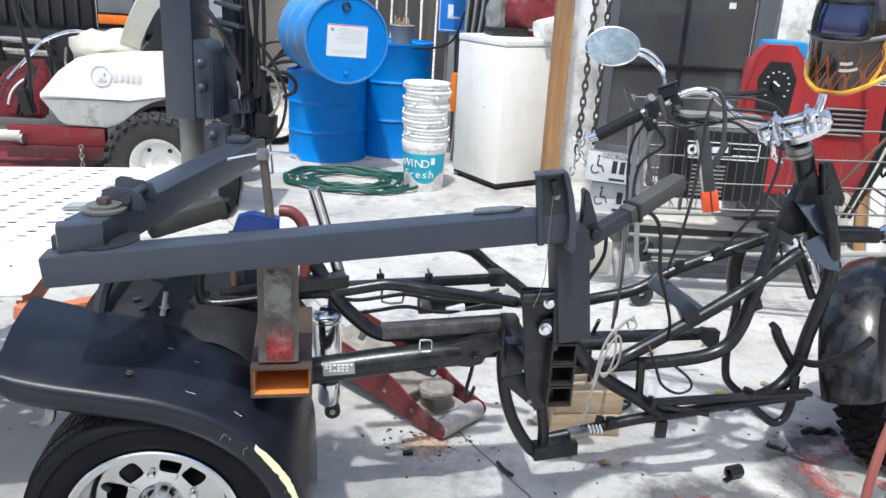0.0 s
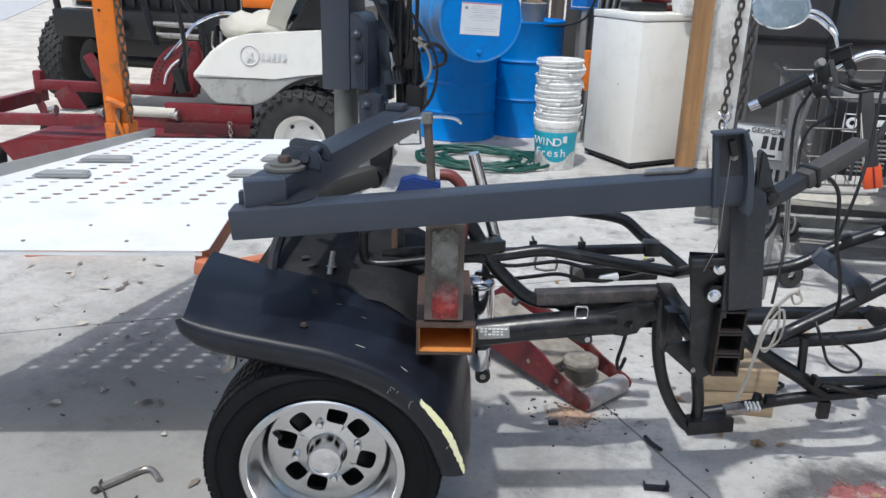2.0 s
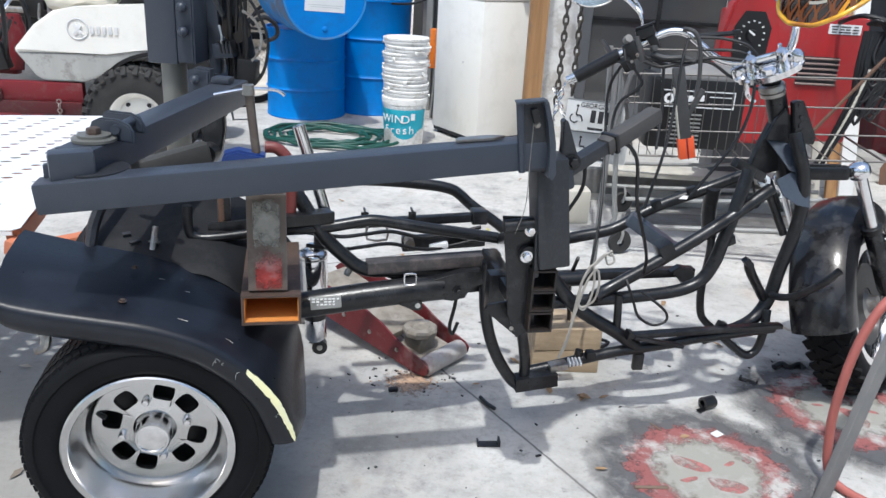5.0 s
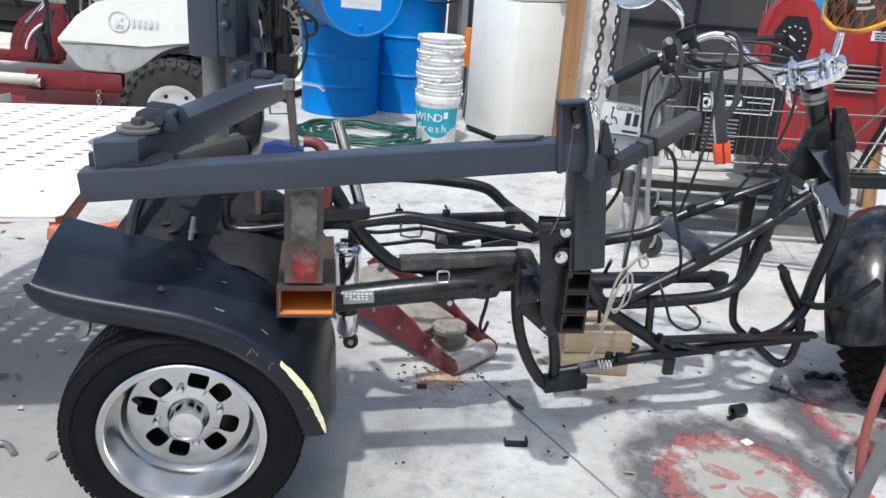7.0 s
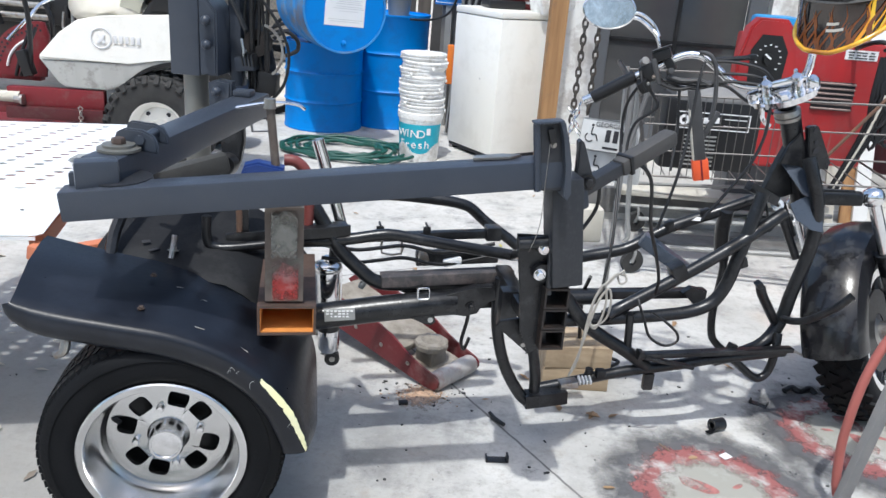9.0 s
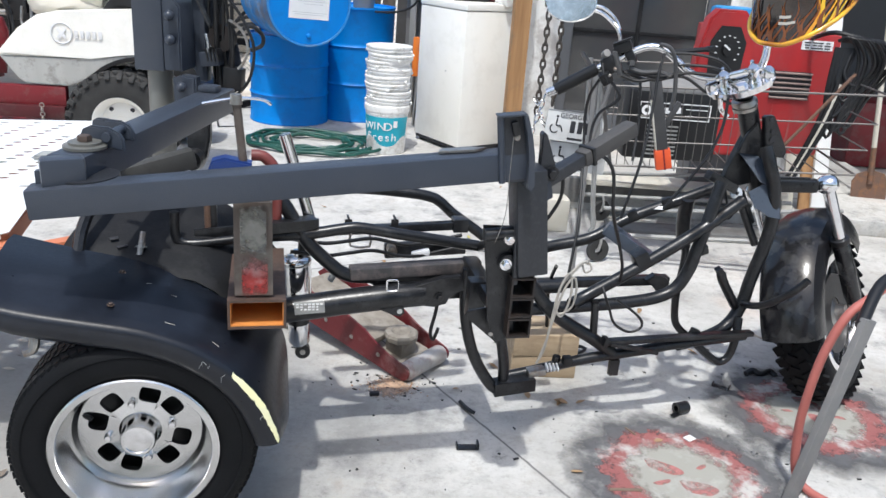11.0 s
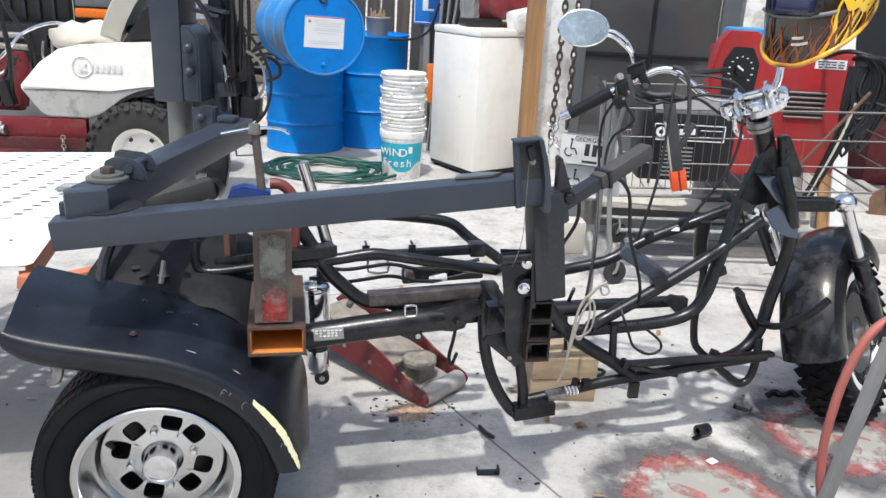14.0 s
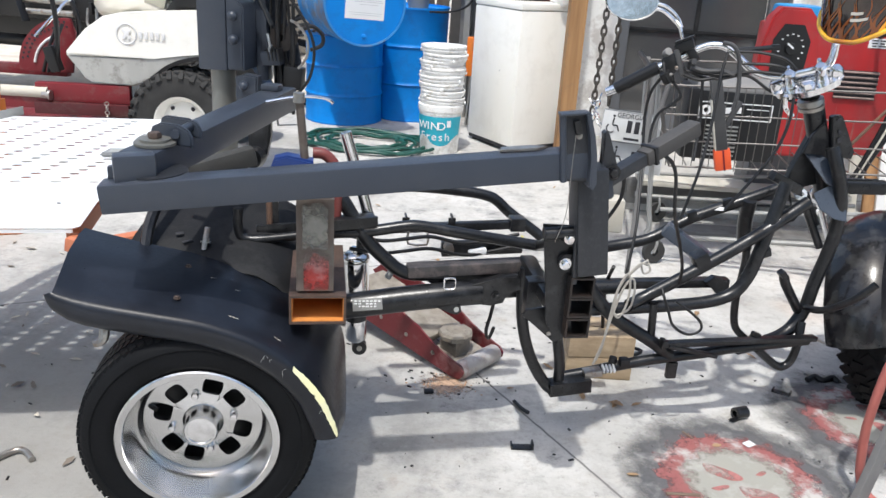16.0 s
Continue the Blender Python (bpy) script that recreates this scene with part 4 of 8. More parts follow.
# main cradle
rail("loose_cable", [(1.365, 0.32, 0.548), (1.372, 0.30, 0.52), (1.389, 0.30, 0.482), (1.415, 0.30, 0.428), (1.467, 0.30, 0.398), (1.507, 0.30, 0.411), (1.503, 0.30, 0.441), (1.463, 0.31, 0.476), (1.424, 0.33, 0.50)], 0.0045, BLACK_PLASTIC, "black cable hanging in a loop", 6)
rail("cradle_tube", [(0.935, 0.36, 0.60), (0.932, 0.36, 0.50), (0.945, 0.36, 0.40), (0.972, 0.36, 0.31), (1.01, 0.36, 0.235), (1.055, 0.36, 0.178), (1.10, 0.36, 0.175)], 0.019)
part("plate_box", box(0.05, 0.05, 0.12, pose(0.925, 0.22, 0.565), 0.006), FRAME_BLACK, trike)
part("bracket_arm", bar((0.95, 0.01, 0.60), (0.95, 0.42, 0.60), 0.045, 0.04, 0.005), FRAME_BLACK, trike)
part("bracket_arm", bar((0.95, 0.01, 0.83), (0.99, 0.44, 0.64), 0.03, 0.03, 0.005), FRAME_BLACK, trike)
part("bracket_nut", bolt_head((0.955, 0.30, 0.52), (0, -1, 0), 0.012, 0.012), STEEL, trike)
part("foot_bracket", channel((1.05, 0.36, 0.178), (1.19, 0.37, 0.188), 0.05, 0.044, 0.005), FRAME_BLACK, trike)
rail("foot_tube", [(1.085, 0.37, 0.2), (1.078, 0.36, 0.27), (1.05, 0.33, 0.38), (0.99, 0.2, 0.53)], 0.018)
rail("lower_rail", [(1.10, 0.40, 0.195), (1.197, 0.40, 0.213), (1.386, 0.40, 0.252), (1.583, 0.40, 0.276), (1.70, 0.41, 0.288), (1.98, 0.43, 0.305)], 0.0185)
skid = part("skid_bar", bar((1.43, 0.37, 0.328), (2.0, 0.42, 0.318), 0.03, 0.016, 0.002), FRAME_BLACK, trike)
part("skid_end", box(0.016, 0.034, 0.03, pose(1.425, 0.37, 0.33, 0, 10, 0), 0.002), FRAME_BLACK, skid)
part("skid_strip", bar((1.44, 0.36, 0.325), (1.62, 0.37, 0.28), 0.02, 0.012, 0.002), FRAME_BLACK, skid)
part("skid_tip", prism([(0, -0.012), (0.06, -0.01), (0.085, 0.004), (0.02, 0.014)], 0.004, Matrix.Translation((2.0, 0.42, 0.312)) @ pose(0, 0, 0, 0, 22, 0)), STEEL, skid)
rail("brace_tube", [(1.10, 0.42, 0.575), (1.16, 0.41, 0.52), (1.246, 0.40, 0.42), (1.395, 0.40, 0.325), (1.47, 0.40, 0.27)], 0.022)
rail("mid_rail", [(1.10, 0.42, 0.428), (1.176, 0.42, 0.430), (1.366, 0.42, 0.438), (1.53, 0.42, 0.450), (1.62, 0.42, 0.466), (1.675, 0.42, 0.497), (1.708, 0.42, 0.555), (1.725, 0.42, 0.624), (1.752, 0.43, 0.722), (1.79, 0.45, 0.86)], 0.0215)
rail("rail_cover", [(1.10, 0.50, 0.47), (1.30, 0.50, 0.475)], 0.024)
rail("top_rail", [(1.30, 0.40, 0.455), (1.361, 0.42, 0.476), (1.528, 0.42, 0.574), (1.71, 0.42, 0.692), (1.88, 0.45, 0.797)], 0.0205, label="long diagonal frame tube")
rail("far_top_rail", [(1.12, 0.64, 0.53), (1.303, 0.68, 0.550), (1.42, 0.68, 0.572), (1.483, 0.68, 0.594), (1.598, 0.68, 0.659), (1.777, 0.68, 0.725), (1.92, 0.64, 0.80)], 0.0205)
part("gusset_arm", bar((1.485, 0.62, 0.645), (1.64, 0.55, 0.545), 0.055, 0.045, 0.005), GUSSET_SHEEN, trike)
part("rail_joint", box(0.05, 0.06, 0.06, pose(1.535, 0.43, 0.60, 0, -30, 0), 0.008), FRAME_BLACK, trike)
fm = part("far_mid_rail", bar((1.10, 0.66, 0.415), (1.775, 0.66, 0.426), 0.04, 0.030, 0.003), FRAME_BLACK, trike)
part("end_bracket", prism([(1.67, 0.44), (1.70, 0.462), (1.735, 0.455), (1.76, 0.44), (1.765, 0.37), (1.73, 0.385), (1.71, 0.41)], 0.03, pose(0, 0.645, 0, 90), 0.003), FRAME_BLACK, fm)
rail("front_loop", [(1.832, 0.70, 0.60), (1.852, 0.70, 0.515), (1.852, 0.70, 0.43), (1.846, 0.70, 0.335), (1.858, 0.70, 0.245), (1.88, 0.695, 0.205), (1.93, 0.68, 0.165)], 0.0145)
rail("cross_strut", [(1.80, 0.66, 0.74), (1.815, 0.69, 0.64), (1.84, 0.70, 0.54)], 0.026)
rail("down_tube", [(1.97, 0.52, 0.965), (1.99, 0.50, 0.90), (2.02, 0.50, 0.83), (2.038, 0.50, 0.74), (2.035, 0.50, 0.637), (2.006, 0.50, 0.491), (1.985, 0.49, 0.40), (1.94, 0.48, 0.325), (1.86, 0.46, 0.292), (1.72, 0.42, 0.282)], 0.0225, label="curved front down tube", seg=12)
rail("front_loop", [(1.965, 0.46, 0.36), (1.955, 0.44, 0.294), (1.946, 0.44, 0.228), (1.925, 0.44, 0.200), (1.895, 0.44, 0.200), (1.85, 0.44, 0.232), (1.805, 0.44, 0.27)], 0.0145)
rail("foot_peg", [(1.847, 0.44, 0.541), (1.86, 0.44, 0.51), (1.927, 0.46, 0.423), (1.95, 0.48, 0.40)], 0.0165)
rail("foot_peg", [(1.980, 0.477, 0.408), (1.976, 0.421, 0.424), (1.977, 0.367, 0.450), (1.989, 0.321, 0.486), (2.013, 0.273, 0.540), (2.039, 0.247, 0.591)], 0.0125)
part("peg_tip", box(0.034, 0.03, 0.022, pose(1.842, 0.44, 0.545, 0, 50, 0), 0.005), FRAME_BLACK, trike)
part("small_plate", box(0.03, 0.02, 0.035, pose(1.775, 0.42, 0.325, 0, 20, 0), 0.004), FRAME_BLACK, trike)
part("small_plate", box(0.035, 0.02, 0.06, pose(1.485, 0.40, 0.215, 0, 0, 0), 0.004), FRAME_BLACK, trike)
part("stop_block", box(0.03, 0.03, 0.028, pose(1.305, 0.38, 0.258, 0, 0, 0), 0.005), BLACK_PLASTIC, trike)
rail("strut", [(1.385, 0.40, 0.46), (1.395, 0.40, 0.32)], 0.013)
for u, v, z in ((1.60, 0.67, 0.675), (1.725, 0.67, 0.722), (1.755, 0.43, 0.63)):
    part("tab", box(0.034, 0.022, 0.034, pose(u, v, z, 0, -20, 0), 0.006), FRAME_BLACK, trike)
part("head_strut", tube([(1.915, 0.55, 0.80), (1.96, 0.55, 0.72), (2.015, 0.53, 0.61)], 0.014, 10), FRAME_BLACK, trike)
part("head_strut", tube([(1.945, 0.57, 0.79), (2.01, 0.57, 0.68)], 0.012, 10), FRAME_BLACK, trike)

# steering head
part("head_tube", tube([(1.925, 0.60, 1.075), (2.03, 0.60, 0.80)], 0.034, 18), FRAME_BLACK, trike)
part("head_plate", prism([(1.94, 1.02), (1.90, 0.90), (1.875, 0.815), (1.92, 0.80), (1.99, 0.82), (2.09, 0.845), (2.065, 0.93), (2.03, 1.0)], 0.03, pose(0, 0.62, 0, 90), 0.004), FRAME_BLACK, trike, "black steering head plate")
neck = part("neck_plate", prism([(1.958, 1.058), (1.966, 1.064), (1.992, 1.066), (1.999, 1.058), (2.066, 0.946), (2.062, 0.922), (1.990, 0.926)], 0.024, pose(0, 0.562, 0, 90), 0.003), FRAME_BLACK, trike, "black neck plate with punched holes")
for u, z, r in ((1.982, 1.052, 0.007), (1.995, 1.012, 0.007), (2.000, 0.985, 0.010), (2.052, 0.940, 0.005)):
    part("hole", lathe([(0, 0.002), (r, 0.002), (r, 0), (0, 0)], 14, face_to((u, 0.5365, z), (0, -1, 0))), INK_BLACK, neck)
part("neck_gusset", prism([(1.948, 1.036), (1.915, 0.997), (1.893, 0.933), (1.985, 0.925), (1.972, 1.0)], 0.012, pose(0, 0.568, 0, 90), 0.003), FRAME_BLACK, trike, "flat black neck gusset")
part("head_gusset", prism([(-0.065, 0.055), (-0.03, 0.06), (0.02, 0.03), (0.052, 0.045), (0.055, 0.0), (0.052, -0.062), (0.02, -0.05)], 0.006, face_to((1.965, 0.548, 0.885), (-0.35, -1, 0.55)), 0.001), GUSSET_SHEEN, trike, "welded gusset plate with sky sheen painted in blue-grey")
part("head_gusset", prism([(-0.06, 0.02), (-0.01, 0.05), (0.035, 0.055), (0.05, -0.02), (0.055, -0.065), (0.015, -0.06), (-0.035, -0.03)], 0.006, face_to((1.998, 0.505, 0.785), (-0.25, -1, 0.4)), 0.001), GUSSET_SHEEN, trike)
part("head_brace", bar((1.765, 0.50, 0.872), (1.885, 0.52, 0.815), 0.03, 0.032, 0.004), FRAME_BLACK, trike)
part("brace_nut", lathe([(0.008, 0), (0.02, 0), (0.02, 0.012), (0.008, 0.014)], 18, face_to((1.895, 0.525, 0.80), (-0.2, -1, 0.4)), close=True), LAMP_GLASS, trike)
part("paint_splash", prism([(-0.014, -0.008), (0.016, -0.008), (0.012, 0.003), (0.004, 0.012), (-0.008, 0.006)], 0.002, face_to((1.965, 0.505, 0.757), (0.1, -1, 0.12))), INK_WHITE, trike, "white paint splash")
part("paint_chip", prism([(-0.02, -0.006), (0.012, -0.008), (0.02, 0.004), (0.0, 0.006)], 0.002, face_to((1.69, 0.655, 0.705), (0, -1, 0.6))), INK_WHITE, trike, "paint scuff on the tube")
rail("thin_cable", [(1.86, 0.56, 0.84), (1.88, 0.54, 0.76), (1.90, 0.55, 0.70), (1.93, 0.56, 0.72)], 0.004, BLACK_PLASTIC)
part("head_race", lathe([(0.030, 0.0), (0.040, 0.0), (0.042, 0.012), (0.036, 0.014), (0.036, 0.02), (0.043, 0.022), (0.041, 0.036), (0.030, 0.04)], 28, pose(1.918, 0.60, 1.072, 0, -20, 0), close=True), STEEL, trike, "steel bearing cups")
part("stem_nut", tube([(1.912, 0.60, 1.105), (1.905, 0.60, 1.13)], 0.026, 6, 1), BLACK_PLASTIC, trike)


def front_end():
    """Front wheel, fork, triple trees and bars, turned to the left on the steering head."""
    heading, lean = 56, -20
    hub = Vector((2.39, 0.577, 0.312))
    c = Matrix.Translation(hub) @ pose(0, 0, 0, 0, 0, heading - 17) @ pose(0, 0, 0, lean) @ pose(0, 0, 0, 90)
    w = part("front_wheel", lathe([(0.205, -0.055), (0.215, -0.06), (0.215, 0.06), (0.205, 0.055)], 40, c, close=True), CHROME, trike, "front wheel with a grooved tyre")
    part("tyre", lathe([(0.215, -0.06), (0.24, -0.078), (0.28, -0.08), (0.31, -0.06), (0.325, -0.02), (0.325, 0.02), (0.31, 0.06), (0.28, 0.08), (0.24, 0.078), (0.215, 0.06)], 60, c, close=True), RUBBER, w, "black tyre with grey dust")
    part("rim", lathe([(0.225, 0.066), (0.228, 0.072), (0.2, 0.07), (0.19, 0.04), (0.19, 0.0)], 40, c), CHROME, w, "chrome rim edge")
    part("disc", lathe([(0.06, 0.05), (0.15, 0.05), (0.15, 0.055), (0.06, 0.055)], 36, c, close=True), BLACK_PLASTIC, w)
    part("hub", lathe([(0, 0.09), (0.03, 0.09), (0.035, 0.06), (0.06, 0.05), (0.06, -0.05), (0.035, -0.06), (0, -0.09)], 24, c), STEEL, w)
    for j in range(9):
        a = 2 * math.pi * j / 9
        part("spoke", tube([c @ Vector((0.05 * math.cos(a), 0.05 * math.sin(a), 0.02)), c @ Vector((0.2 * math.cos(a + 0.1), 0.2 * math.sin(a + 0.1), 0.02))], 0.012, 6), BLACK_PLASTIC, w)
    blocks = bmesh.new()
    for j in range(40):
        for x, skew in ((-0.062, 25), (-0.022, -30), (0.022, 30), (0.062, -25)):
            dip = 0.014 if abs(x) > 0.05 else 0.0
            box(0.012, 0.034, 0.034, c @ pose(0, 0, 0, 0, 0, 9 * j + (4.5 if x in (-0.022, 0.062) else 0)) @ Matrix.Translation((0.325 - dip, 0, x)) @ pose(0, 0, 0, skew, 0, 0), bm=blocks)
    part("tread", blocks, RUBBER, w, smooth=False)
    # fender hugging the wheel
    rows = []
    for i in range(24):
        a = radians(38 + i * 6.1)
        row = []
        for x, rr in ((-0.101, 0.285), (-0.101, 0.335), (-0.092, 0.374), (-0.06, 0.397), (0, 0.405), (0.06, 0.397), (0.092, 0.374), (0.101, 0.335), (0.101, 0.285)):
            row.append(c @ Vector((rr * math.cos(a), rr * math.sin(a), x)))
        rows.append(row)
    part("front_fender", sheet(rows, 0.004), GLOSS_BLACK, trike, "dusty gloss-black front fender")
    # fork
    ahead = Vector((math.cos(radians(heading - 17)), math.sin(radians(heading - 17)), 0))
    right = Vector((ahead.y, -ahead.x, 0))
    axle = pose(0, 0, 0, 0, 0, heading - 17) @ pose(0, 0, 0, lean) @ Vector((0, 1, 0))
    low = Vector((2.03, 0.60, 0.81))
    top = Vector((1.863, 0.572, 1.135))
    caps = []
    for s in (1, -1):
        a = Vector((2.22, 0.50, 0.85)) + axle * (0.125 - 0.125 * s)
        b = hub - axle * 0.125 * s
        caps.append(a)
        leg = part("fork_leg", tube([a, a + (b - a) * 0.5], 0.021, 16), CHROME, trike, "chrome fork leg")
        part("slider", lathe([(0.026, 0.0), (0.030, 0.01), (0.030, 0.24), (0.024, 0.27), (0, 0.27)], 20, Matrix.Translation(a + (b - a) * 0.42) @ (b - a).to_track_quat("Z", "X").to_matrix().to_4x4()), GLOSS_BLACK, leg, "black fork slider")
        part("slider_seal", lathe([(0.022, -0.006), (0.033, -0.004), (0.033, 0.014), (0.030, 0.018)], 20, Matrix.Translation(a + (b - a) * 0.42) @ (b - a).to_track_quat("Z", "X").to_matrix().to_4x4()), BLACK_PLASTIC, leg)
        part("axle_lug", box(0.05, 0.03, 0.07, Matrix.Translation(b) @ pose(0, 0, 0, 0, 20, heading - 17), 0.012), GLOSS_BLACK, leg)
        part("fork_cap", lathe([(0, 0.022), (0.018, 0.021), (0.030, 0.014), (0.036, 0.0), (0.036, -0.022), (0.03, -0.03), (0, -0.03)], 24, Matrix.Translation(a) @ (a - b).to_track_quat("Z", "X").to_matrix().to_4x4()), CHROME, leg, "domed chrome fork cap")
    tree = bmesh.new()
    for a in caps:
        bar(low, a - (a - low) * 0.12 - Vector((0, 0, 0.012)), 0.055, 0.045, 0.012, tree)
        bar(low + Vector((0, 0, 0.026)), low.lerp(a, 0.75) + Vector((0, 0, 0.012)), 0.018, 0.012, 0.004, tree)
    part("lower_triple_tree", tree, FRAME_BLACK, trike, "black lower fork yoke")
    # upper clamp, bars
    way = Vector((0.138, -0.078, 0.06)).normalized()
    up_dir = Vector((-0.30, -0.42, 0.86))
    up_dir = (up_dir - way * up_dir.dot(way)).normalized()
    clamp = Matrix.Translation(top + Vector((0.0, 0.0, 0.03))) @ Matrix((way, up_dir.cross(way), up_dir)).transposed().to_4x4()
    oval = [(0.102 * math.cos(q) * (1 + 0.06 * math.cos(2 * q)), 0.052 * math.sin(q)) for q in [2 * math.pi * k / 40 for k in range(40)]]
    up = part("upper_clamp", prism(oval, 0.024, clamp @ pose(0, 0, -0.022), 0.008), CHROME, trike, "oval chrome handlebar clamp")
    part("clamp_cap", bar(clamp @ Vector((-0.074, 0.012, 0.032)), clamp @ Vector((0.074, 0.012, 0.032)), 0.036, 0.020, 0.008), CHROME, up)
    part("clamp_lug", lathe([(0, 0.02), (0.018, 0.019), (0.024, 0.01), (0.024, -0.02), (0, -0.02)], 22, clamp @ pose(-0.088, 0.01, 0.004)), CHROME, up)
    part("clamp_lug", lathe([(0, 0.02), (0.018, 0.019), (0.024, 0.01), (0.024, -0.02), (0, -0.02)], 22, clamp @ pose(0.086, 0.01, 0.004)), CHROME, up)
    part("stem_nut", lathe([(0, 0.022), (0.016, 0.021), (0.021, 0.014), (0.021, 0), (0, 0)], 6, clamp @ pose(0.0, -0.03, 0.002)), CHROME, up)
    for x in (-0.046, 0.046):
        part("riser", lathe([(0.019, -0.002), (0.021, 0.01), (0.017, 0.028), (0.020, 0.046), (0.014, 0.054), (0, 0.055)], 22, clamp @ pose(x, 0.0, 0.0)), CHROME, up)
        for y in (-0.012, 0.028):
            part("bolt", lathe([(0, 0.012), (0.006, 0.012), (0.007, 0), (0, 0)], 8, clamp @ pose(x, y, 0.044)), CHROME, up)
    part("clamp_neck", tube([clamp @ Vector((0.02, -0.005, -0.02)), (1.908, 0.598, 1.12)], 0.024, 14), BLACK_PLASTIC, up)
    part("cable_guide", tube([clamp @ Vector((-0.07, -0.04, -0.01)), clamp @ Vector((-0.075, -0.05, -0.05)), clamp @ Vector((-0.06, -0.05, -0.085))], 0.008, 8), CHROME, up)
    return top


front_end()


def handlebars():
    # chrome bar sweeping from the clamp to the grip, and up to the near grip behind the helmet
    bar_ob = part("handlebar", tube([(1.443, 0.781, 1.165), (1.498, 0.764, 1.198), (1.552, 0.746, 1.232), (1.594, 0.730, 1.250), (1.637, 0.712, 1.247), (1.679, 0.689, 1.217), (1.720, 0.666, 1.182), (1.763, 0.643, 1.168), (1.809, 0.619, 1.172), (1.863, 0.588, 1.192), (1.905, 0.560, 1.212), (1.912, 0.540, 1.245), (1.885, 0.497, 1.295), (1.835, 0.424, 1.335), (1.770, 0.335, 1.375), (1.715, 0.262, 1.405), (1.690, 0.20, 1.415)], 0.0125, 14), CHROME, trike, "chrome buckhorn handlebar")
    grip = part("grip", tube([(1.325, 0.843, 1.077), (1.443, 0.781, 1.165)], 0.0215, 16), BLACK_PLASTIC, bar_ob, "black rubber grip")
    for k in range(9):
        t = 0.12 + 0.09 * k
        q = Vector((1.325, 0.843, 1.077)).lerp(Vector((1.443, 0.781, 1.165)), t)
        part("grip_rib", lathe([(0.0185, -0.002), (0.0196, -0.001), (0.0196, 0.001), (0.0185, 0.002)], 16, Matrix.Translation(q) @ Vector((0.118, -0.062, 0.088)).to_track_quat("Z", "X").to_matrix().to_4x4(), close=True), BLACK_PLASTIC, grip)
    part("grip_end", tube([(1.298, 0.857, 1.062), (1.327, 0.843, 1.079)], 0.0155, 14), CHROME, bar_ob)
    part("grip", tube([(1.690, 0.20, 1.415), (1.672, 0.09, 1.405)], 0.0175, 14), BLACK_PLASTIC, bar_ob, "black rubber grip")
    way = Vector((0.118, -0.062, 0.088)).to_track_quat("X", "Z").to_matrix().to_4x4()

    def pod(name, at, size, mat, bevel=0.006, turn=(0, 0, 0), label=""):
        return part(name, box(*size, Matrix.Translation(at) @ way @ pose(0, 0, 0, *turn), bevel), mat, bar_ob, label)

    housing = pod("switch_housing", (1.476, 0.757, 1.182), (0.052, 0.046, 0.062), BLACK_PLASTIC, 0.012, label="black switch housing")
    pod("switch_housing", (1.462, 0.748, 1.140), (0.040, 0.040, 0.045), BLACK_PLASTIC, 0.010, (20, 0, 0))
    pod("housing_clamp", (1.497, 0.742, 1.190), (0.016, 0.046, 0.085), TOOL_DARK, 0.004, (0, 12, 0), "grey clamp plate")
    pod("reservoir", (1.510, 0.748, 1.243), (0.060, 0.040, 0.034), BLACK_PLASTIC, 0.005, (0, 8, 0), "small black fluid reservoir")
    pod("reservoir_lid", (1.505, 0.747, 1.264), (0.064, 0.044, 0.006), BLACK_PLASTIC, 0.002, (0, 8, 0))
    pod("perch", (1.538, 0.738, 1.215), (0.030, 0.036, 0.050), BLACK_PLASTIC, 0.008)
    part("knob", lathe([(0, 0.014), (0.013, 0.012), (0.014, -0.010), (0, -0.012)], 16, Matrix.Translation((1.453, 0.752, 1.217)) @ pose(0, 0, 0, 60, 0, 0)), GREY_BAR, bar_ob, "dull grey switch knob")
    part("knob", lathe([(0, 0.012), (0.010, 0.010), (0.010, -0.010), (0, -0.012)], 14, Matrix.Translation((1.532, 0.715, 1.196)) @ pose(0, 0, 0, 80, 0, 0)), TOOL_DARK, bar_ob)
    part("screw", bolt_head((1.482, 0.725, 1.172), (0.1, -1, 0.2), 0.005, 0.005), STEEL, bar_ob)
    part("screw", bolt_head((1.466, 0.725, 1.150), (0.1, -1, 0.2), 0.004, 0.004), STEEL, bar_ob)
    part("switch_lever", tube([(1.445, 0.752, 1.186), (1.450, 0.735, 1.150), (1.466, 0.728, 1.124)], 0.006, 8), BLACK_PLASTIC, bar_ob)
    part("clutch_lever", tube([(1.530, 0.722, 1.178), (1.570, 0.706, 1.168), (1.625, 0.690, 1.172), (1.655, 0.680, 1.164)], 0.0085, 8), TOOL_DARK, bar_ob, "dull grey lever")
    part("lever_ball", lathe([(0, 0.012), (0.009, 0.008), (0.012, 0), (0.009, -0.008), (0, -0.012)], 14, pose(1.660, 0.679, 1.163)), TOOL_DARK, bar_ob)
    part("brake_lever", tube([(1.50, 0.735, 1.155), (1.56, 0.712, 1.138), (1.61, 0.70, 1.150), (1.635, 0.69, 1.160)], 0.007, 8), BLACK_PLASTIC, bar_ob)
    part("far_lever", tube([(1.690, 0.735, 1.236), (1.757, 0.725, 1.246), (1.815, 0.722, 1.253)], 0.0085, 8), BLACK_PLASTIC, bar_ob)
    part("far_lever_end", box(0.03, 0.016, 0.02, pose(1.818, 0.722, 1.254, 0, -6, 0), 0.005), BLACK_PLASTIC, bar_ob)
